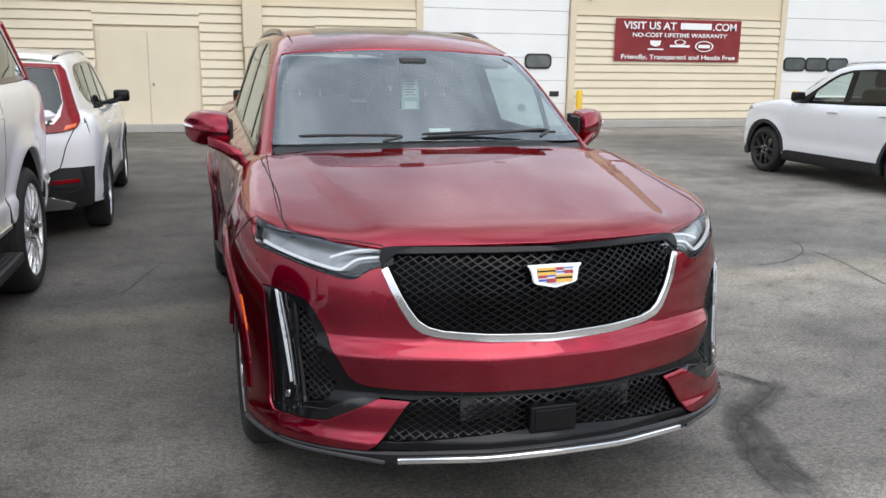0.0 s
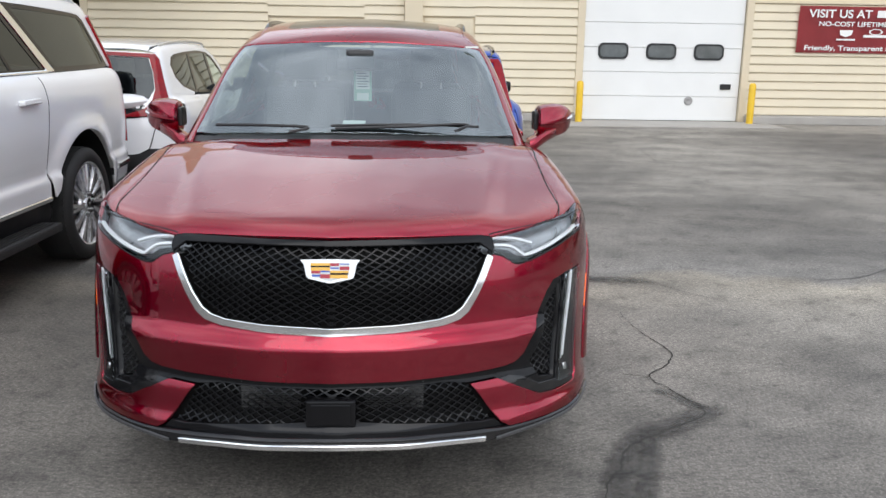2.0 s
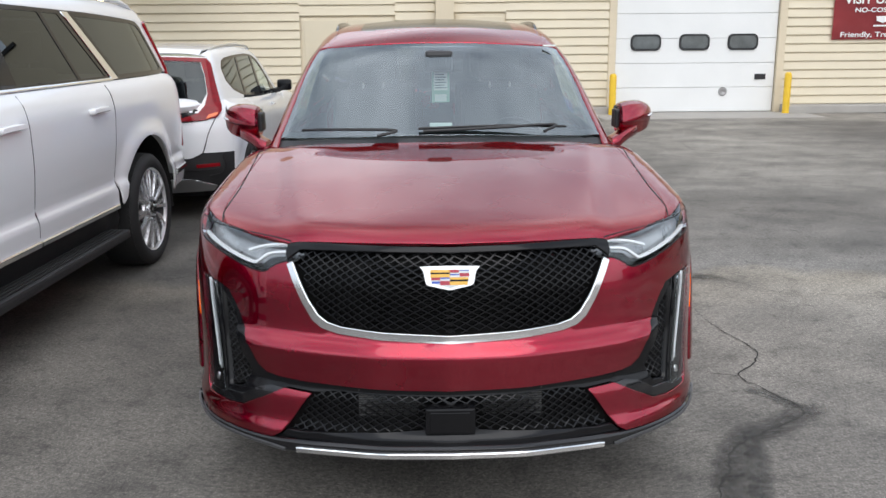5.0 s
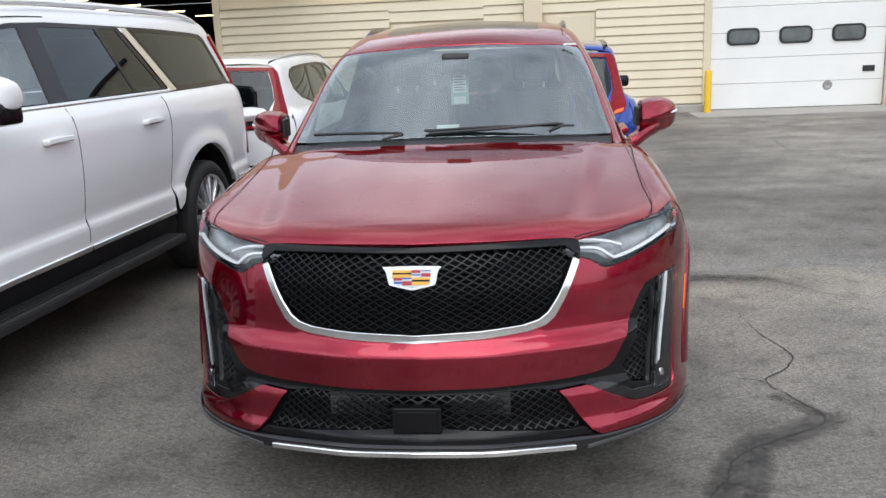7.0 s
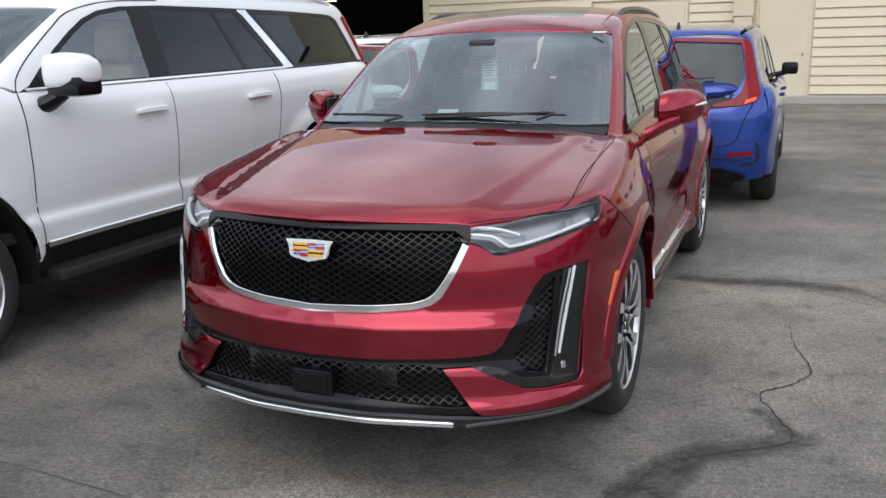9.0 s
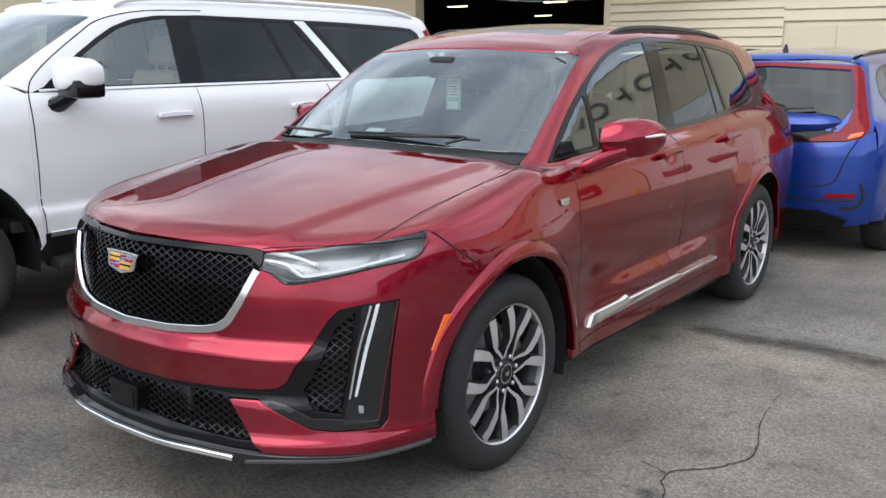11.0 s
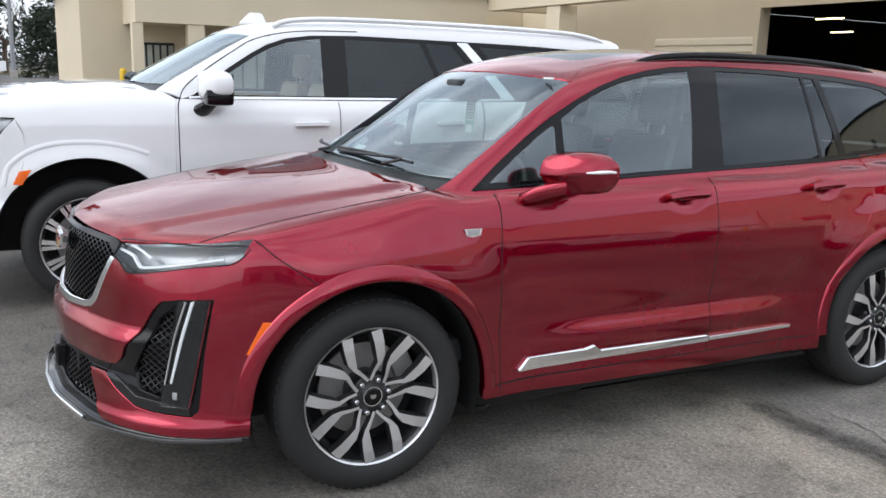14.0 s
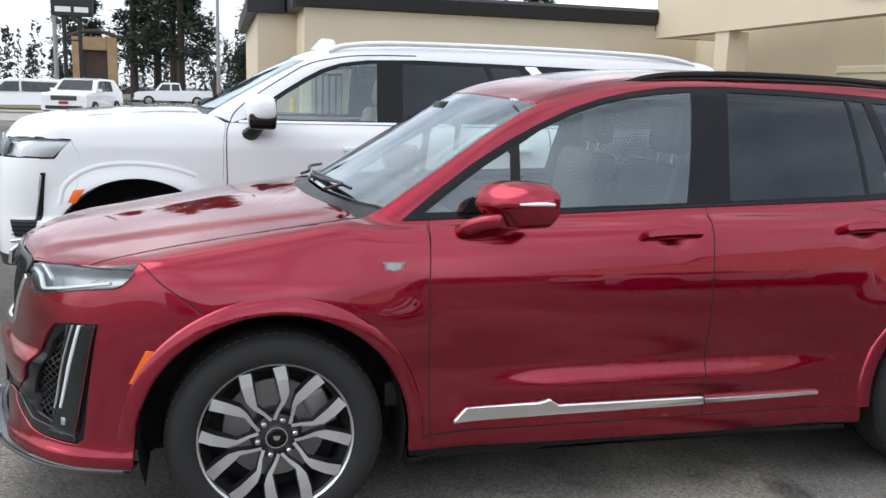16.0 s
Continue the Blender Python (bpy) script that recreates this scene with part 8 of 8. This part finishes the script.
def sealed(points, width, z):
    """A smear of sealant that thins out towards its edges."""
    p = np.array(spline([(x, y, z) for x, y in points], 10))
    t = np.gradient(p, axis=0)
    t /= np.linalg.norm(t, axis=1, keepdims=True)
    side = np.stack([-t[:, 1], t[:, 0], 0 * t[:, 0]], 1)
    n = len(p)
    rows = [p + side * width * k for k in (-0.5, -0.25, 0.0, 0.25, 0.5)]
    faces = [(r * n + i, r * n + i + 1, (r + 1) * n + i + 1, (r + 1) * n + i) for r in range(4) for i in range(n - 1)]
    ob = mesh_of("tar_patch", np.concatenate(rows), faces, TAR, ground, smooth=False)
    ends = np.minimum(1.0, np.minimum(np.arange(n), np.arange(n)[::-1]) / (0.12 * n))
    ob.data.attributes.new("cover", "FLOAT", "POINT").data.foreach_set("value", np.concatenate([ends * c for c in (0.0, 0.62, 0.85, 0.62, 0.0)]))


for k, (pts, w) in enumerate((([(1.72, 0.90), (1.58, 0.85), (1.42, 0.73), (1.24, 0.62), (1.13, 0.46), (1.06, 0.30), (1.0, 0.1), (0.92, -0.2)], 0.20), ([(1.40, 1.12), (1.50, 1.0), (1.56, 0.88)], 0.12), ([(1.26, 0.60), (1.20, 0.40), (1.13, 0.2), (1.06, -0.1)], 0.12),
                              ([(0.75, 3.05), (1.1, 3.02), (1.5, 3.08), (2.0, 3.02)], 0.22))):
    sealed(pts, w, 0.0018 + 0.0002 * k)

# ---- the road and the far side ----
GRASS = mat("dry_grass", (0.16, 0.13, 0.06), 0.9, vary=0.3, scale=0.6, relief=0.02, grain=8)
structure("road", boxed((-82, -120, -0.05), (-60, 120, 0.015)), mat("road_asphalt", (0.16, 0.155, 0.15), 0.85, vary=0.1, scale=0.3), "pale grey road beyond the lot", "road")
structure("verge", boxed((-100, -120, -0.05), (-82, 120, 0.10), 0.03), GRASS, "strip of dry grass beyond the road", "verge")
structure("verge", boxed((-58, -40, -0.05), (-50, -7.2, 0.12), 0.03), GRASS, "strip of dry grass at the edge of the lot", "verge")
structure("pavement", boxed((-48, -30, -0.02), (-34, -2.2, 0.05), 0.02), CONCRETE, "pale concrete strip in the lot", "pavement")
BARK = mat("bark", (0.055, 0.040, 0.030), 0.9, vary=0.3, scale=2, relief=0.01, grain=20)
NEEDLES = mat("needles", (0.026, 0.040, 0.022), 0.8, vary=0.45, scale=1.2, grain=6)
TWIGS = mat("twigs", (0.12, 0.085, 0.065), 0.9, vary=0.2, scale=2)
WOODS = mat("woods", (0.022, 0.034, 0.026), 0.9, vary=0.35, scale=0.3, grain=2)


def leaves(bm, rnd, c, r, n, size, flat=0.6):
    for _ in range(n):
        o = Vector((rnd.gauss(0, r), rnd.gauss(0, r), rnd.gauss(0, r * flat))) + Vector(c)
        v = []
        for k in range(3):
            d = Vector((rnd.uniform(-1, 1), rnd.uniform(-1, 1), rnd.uniform(-0.7, 0.5))) * size
            v.append(bm.verts.new(o + d))
        bm.faces.new(v)


def conifer(x, y, h, spread, bare, seed, label, clumps=9, size=0.35):
    """A tall conifer: a tapered trunk, limbs in uneven tiers, and clumps of needles."""
    rnd = random.Random(seed)
    tree = thing("tree", label, "tree", "trees beyond the road", pose(x, y, 0))
    part("trunk", tube([(0, 0, 0), (0.05, 0.03, h * 0.3), (0.0, 0.08, h * 0.65), (0.05, 0, h)], [h * 0.020, h * 0.016, h * 0.010, 0.03], n=9), BARK, tree)
    crown, limbs = bmesh.new(), bmesh.new()
    z = h * bare
    while z < h:
        k = (z - h * bare) / (h * (1 - bare))
        r = spread * (1 - k)**0.75 * rnd.uniform(0.65, 1.15) + 0.2
        for _ in range(rnd.randint(3, 5)):
            a = rnd.uniform(0, 2 * math.pi)
            tip = Vector((math.cos(a) * r, math.sin(a) * r, z - 0.22 * r + rnd.uniform(-0.3, 0.3)))
            tube([(0, 0, z), tip], [0.05, 0.015], limbs, n=4)
            for q in range(clumps // 3):
                leaves(crown, rnd, Vector((0, 0, z)).lerp(tip, 0.35 + 0.65 * (q + 1) / (clumps // 3)), 0.36, 34, size * 0.62)
        z += rnd.uniform(0.35, 0.75) * (h / 14)
    tagged(part("limb_tier", limbs, BARK, tree), kind="stuff")
    tagged(part("crown", crown, NEEDLES, tree), kind="stuff")
    return tree


conifer(-80.9, -6.6, 20, 3.4, 0.20, 1, "tall dark pine with a bare lower trunk", 12, 0.42)
conifer(-88.0, -5.0, 21, 3.2, 0.24, 2, "tall dark pine with a bare lower trunk", 12, 0.42)
conifer(-76.0, -2.3, 19, 3.0, 0.26, 3, "tall dark pine with a bare lower trunk", 12, 0.42)
conifer(-77.5, -3.0, 18, 2.6, 0.30, 4, "tall dark pine with a bare lower trunk", 12, 0.40)
conifer(-71.2, 3.3, 5.4, 2.0, 0.10, 5, "small dense spruce beyond the road", 9, 0.26)
conifer(-84.0, -11.5, 15, 3.0, 0.15, 6, "tall dark pine behind the gateway", 12, 0.40)
conifer(-62, 25.2, 11.5, 2.2, 0.10, 7, "dark conifer behind the showroom roof", 9, 0.35)
conifer(-55.4, 11.4, 10.5, 2.0, 0.15, 8, "dark conifer behind the showroom roof", 9, 0.35)
conifer(-56.0, 3.6, 8.5, 1.1, 0.45, 9, "slim pine with a bare trunk", 9, 0.30)

rnd = random.Random(12)
bt = thing("tree", "leafless spreading tree beyond the road", "tree", "trees beyond the road", pose(-84.2, 0.5, 0))
bm = tube([(0, 0, 0), (0.05, 0, 1.6), (0.1, 0.1, 3.0)], [0.28, 0.22, 0.18], n=8)


def limb(bm, p, d, length, r, depth):
    e = p + d * length
    tube([p, (p + e) / 2 + Vector((rnd.uniform(-0.1, 0.1), rnd.uniform(-0.1, 0.1), 0.05)), e], [r, r * 0.8, r * 0.55], bm, n=5 if depth > 2 else 3)
    if depth:
        for _ in range(3 if depth > 1 else 4):
            nd = (d + Vector((rnd.uniform(-0.8, 0.8), rnd.uniform(-0.8, 0.8), rnd.uniform(-0.25, 0.5)))).normalized()
            limb(bm, e, nd, length * rnd.uniform(0.6, 0.85), r * 0.55, depth - 1)


for a in range(5):
    limb(bm, Vector((0.08, 0.05, 2.2 + 0.18 * a)), Vector((math.cos(a * 1.3), math.sin(a * 1.3), 0.65)).normalized(), 1.5, 0.11, 4)
tagged(part("bare_crown", bm, TWIGS, bt), kind="stuff")

# far woods as one mass of uneven spires
wd, rnd = bmesh.new(), random.Random(5)
for i in range(620):
    a = radians(rnd.uniform(150, 265))
    q = rnd.uniform(150, 215)
    x, y = math.cos(a) * q, math.sin(a) * q
    h = rnd.uniform(7, 12) * (1.0 if rnd.random() < 0.85 else 1.35)
    for t in range(64):
        k = rnd.random()**0.8
        r = ((1 - k) * 1.7 + 0.12) * rnd.uniform(0.3, 1.0)
        b0 = rnd.uniform(0, 6.28)
        o = Vector((x + math.cos(b0) * r, y + math.sin(b0) * r, h * k))
        wd.faces.new([wd.verts.new(o + Vector((rnd.uniform(-1, 1), rnd.uniform(-1, 1), rnd.uniform(-0.9, 1.2))) * 0.55) for _ in range(3)])
tagged(part("woods", wd, WOODS, None), "dark distant conifer woods", "woods", kind="stuff")

# sign pylon, gateway, poles
POLE = mat("pole_grey", (0.30, 0.31, 0.32), 0.5, 0.5, vary=0.1)
WOOD = mat("timber", (0.36, 0.23, 0.12), 0.7, vary=0.2, scale=1.5)
py = thing("pylon_sign", "black sign board with white writing on dark posts", "sign")
for y in (-8.73, -7.8):
    part("post", tube([(-57.5, y, 0), (-57.5, y, 7.0)], 0.13, n=10), BLACK_CAP, py)
part("rung", tube([(-57.5, -8.73, 4.3), (-57.5, -7.8, 4.3)], 0.06, n=6), BLACK_CAP, py)
part("board", boxed((-57.8, -9.45, 5.8), (-57.2, -6.95, 8.2), 0.04), BLACK_CAP, py)
part("name_bar", boxed((-57.19, -9.2, 6.05), (-57.17, -8.25, 6.38)), PRINT_WHITE, py)
part("name_bar", boxed((-57.19, -8.05, 6.05), (-57.17, -7.2, 6.38)), PRINT_WHITE, py)
fpole = thing("flag_pole", "tall grey metal pole", "pole", "poles", pose(-57.4, -9.3, 0))
part("shaft", tube([(0, 0, 0), (0, 0, 12)], [0.16, 0.10], n=10), POLE, fpole)
lp = thing("street_lamp", "tall grey lamp pole beyond the lot", "pole", "poles", pose(-66.2, 0.85, 0))
part("shaft", tube([(0, 0, 0), (0, 0, 13)], [0.16, 0.09], n=10), POLE, lp)
part("base", boxed((-0.25, -0.25, 0), (0.25, 0.25, 0.6), 0.05), CONCRETE, lp)
up = thing("utility_pole", "wooden utility pole with crossarms behind the roof", "pole", "poles", pose(-53.0, 19.6, 0))
part("shaft", tube([(0, 0, 0), (0, 0, 10.5)], [0.16, 0.11], n=8), BARK, up)
for z in (8.0, 8.8):
    part("crossarm", boxed((-0.06, -1.0, z), (0.06, 1.0, z + 0.14)), BARK, up)
gw = thing("gateway", "timber and stone gateway with a curved top beam", "gateway")
for y in (-9.9, -7.3):
    part("post", boxed((-71.0, y - 0.35, 0), (-70.3, y + 0.35, 5.2), 0.05), WOOD, gw)
part("beam", tube(spline([(-70.65, -10.6, 5.15), (-70.65, -9.3, 5.6), (-70.65, -7.9, 5.6), (-70.65, -6.6, 5.15)], 5), 0.16, n=8), BARK, gw)
part("back_panel", boxed((-71.2, -9.6, 0.6), (-71.0, -7.6, 4.6), 0.03), mat("stone_panel", (0.09, 0.06, 0.05), 0.9, vary=0.3, scale=2), gw)
part("header", boxed((-70.9, -9.5, 4.2), (-70.5, -7.7, 5.2), 0.03), WOOD, gw)
bush, rnd = bmesh.new(), random.Random(3)
for _ in range(220):
    leaves(bush, rnd, (rnd.uniform(-0.5, 0.5), rnd.uniform(-0.85, 0.85), rnd.uniform(0.1, 0.55)), 0.18, 5, 0.10)
bs = thing("bush", "low round red-brown bush at the lot's edge", "bush", "", pose(-40.9, -4.1, 0.03))
tagged(part("foliage", bush, mat("bush_leaves", (0.045, 0.022, 0.018), 0.9, vary=0.3), bs), kind="stuff")


def far_car(name, label, prof, glass_prof, half, wheels, r, m, paint, lamp=True):
    """A car far off: a side outline drawn across with rounded flanks, glass, wheels and lamps."""
    car = thing(name, label, "car", "far cars")
    bm = bmesh.new()
    rows = []
    for x, k in ((-half, 0.94), (-half * 0.93, 1.0), (0, 1.015), (half * 0.93, 1.0), (half, 0.94)):
        cz = 0.8
        rows.append([bm.verts.new((x * (1 - 0.16 * bump_at(z, cz, 1.75)), y, cz + (z - cz) * k)) for y, z in prof])
    n = len(prof)
    for a, b in zip(rows, rows[1:]):
        for i in range(n):
            bm.faces.new((a[i], a[(i + 1) % n], b[(i + 1) % n], b[i]))
    bm.faces.new(rows[0]), bm.faces.new(rows[-1][::-1])
    part("body", bm, paint, car, smooth=True, angle=28)
    for s in (1, -1):
        for k, g in enumerate(glass_prof):
            v = bmesh.new()
            pts = [v.verts.new((s * (half * (1 - 0.16 * bump_at(z, 0.8, 1.75)) + 0.012), y, z)) for y, z in g]
            v.faces.new(pts)
            bmesh.ops.solidify(v, geom=list(v.faces), thickness=0.01)
            part("side_window", v, PANE, car)
        for wy in wheels:
            w = new("wheel")
            w.parent = car
            w.matrix_basis = pose(s * (half - 0.05), wy, r, 0, 0, 0 if s > 0 else 180)
            part("tyre", lathe([(r * 0.60, 0.10), (r * 0.64, 0.115), (r * 0.9, 0.13), (r, 0.10), (r, -0.10)], 24), RUBBER, w, smooth=True)
            part("rim", lathe([(0.0, 0.12), (r * 0.3, 0.11), (r * 0.62, 0.10), (r * 0.66, 0.09)], 16), STEEL, w, smooth=True)
    car.matrix_basis = m
    return car


def bump_at(z, lo, hi):
    t = min(1, max(0, (z - lo) / (hi - lo)))
    return t * t


pick = far_car("pickup", "white extended-cab pickup truck on the road", [(0, 0.45), (0, 0.95), (0.25, 1.08), (1.45, 1.15), (1.95, 1.72), (2.2, 1.80), (3.3, 1.80), (3.5, 1.20), (3.52, 1.22), (5.75, 1.22), (5.78, 0.55), (5.0, 0.42), (0.9, 0.42)],
               [[(1.75, 1.20), (2.05, 1.66), (2.6, 1.68), (2.6, 1.20)], [(2.75, 1.20), (2.75, 1.68), (3.25, 1.68), (3.35, 1.20)]], 0.95, (1.05, 4.6), 0.40, pose(-67.0, -5.4, 0.02, 0, 0, 2), WHITE_PAINT)
part("bumper", boxed((-0.9, -0.08, 0.45), (0.9, 0.05, 0.62), 0.03), SATIN, pick)
suvf = far_car("suv", "white mid-size SUV parked facing the lot", [(0, 0.35), (0, 1.02), (0.2, 1.10), (1.2, 1.16), (1.85, 1.68), (2.3, 1.76), (4.2, 1.72), (4.85, 1.15), (4.95, 0.4)],
               [[(1.5, 1.18), (1.98, 1.62), (2.5, 1.65), (2.5, 1.18)], [(2.6, 1.18), (2.6, 1.65), (3.5, 1.63), (3.5, 1.18)]], 0.98, (0.95, 3.85), 0.38, pose(-36.9, -5.7, 0.05, 0, 0, 78), WHITE_PAINT)
v = bmesh.new()
v.faces.new([v.verts.new(p) for p in ((-0.78, 1.28, 1.21), (0.78, 1.28, 1.21), (0.66, 1.83, 1.64), (-0.66, 1.83, 1.64))])
bmesh.ops.solidify(v, geom=list(v.faces), thickness=0.02)
bmesh.ops.translate(v, vec=(0, -0.03, 0.03), verts=v.verts)
part("windscreen", v, PANE, suvf)
part("grille", boxed((-0.55, -0.03, 0.78), (0.55, 0.02, 0.98), 0.03), GUNMETAL, suvf)
part("lower_grille", boxed((-0.8, -0.03, 0.40), (0.8, 0.02, 0.55), 0.03), BLACK, suvf)
part("plate", boxed((-0.2, -0.045, 0.62), (0.2, -0.03, 0.74), 0.01), RED_ENAMEL, suvf)
for s in (1, -1):
    part("headlamp", boxed((s * 0.78 - 0.13, -0.03, 0.78), (s * 0.78 + 0.13, 0.03, 0.98), 0.02), LIT, suvf)
    part("door_mirror", boxed((s * 1.05 - 0.1, 1.45, 1.15), (s * 1.05 + 0.1, 1.55, 1.30), 0.03), WHITE_PAINT, suvf)
far_car("minivan", "white older minivan parked side on", [(0, 0.35), (0, 0.75), (0.9, 1.02), (1.7, 1.60), (2.2, 1.70), (4.4, 1.68), (4.7, 1.0), (4.75, 0.4)],
        [[(1.4, 1.05), (1.85, 1.52), (2.5, 1.55), (2.5, 1.05)], [(2.6, 1.05), (2.6, 1.55), (4.25, 1.52), (4.4, 1.05)]], 0.92, (0.9, 3.8), 0.34, pose(-43.5, -11.3, 0.05, 0, 0, 10), WHITE_PAINT)
far_car("hatchback", "white compact crossover on the road", [(0, 0.35), (0, 0.85), (1.0, 1.05), (1.7, 1.55), (2.3, 1.63), (3.9, 1.55), (4.5, 1.0), (4.5, 0.4)],
        [[(1.45, 1.08), (1.85, 1.48), (2.6, 1.52), (2.6, 1.08)], [(2.7, 1.08), (2.7, 1.52), (3.7, 1.46), (3.9, 1.08)]], 0.92, (0.85, 3.6), 0.35, pose(-72, -11.5, 0.02, 0, 0, 4), WHITE_PAINT)
for k, (x, y, c) in enumerate(((-120, -26, WHITE_PAINT), (-122, -21.5, GUNMETAL), (-119, -30.5, RED_ENAMEL), (-121, -17, SATIN), (-118, -12.5, GUNMETAL))):
    far_car("sedan", "distant parked sedan beyond the verge", [(0, 0.35), (0, 0.8), (1.2, 0.95), (1.9, 1.38), (3.2, 1.42), (3.9, 1.0), (4.5, 0.95), (4.5, 0.4)], [[(1.6, 0.98), (2.0, 1.32), (3.1, 1.34), (3.5, 0.98)]], 0.88, (0.8, 3.6), 0.32, pose(x, y, 0, 0, 0, 8), c)
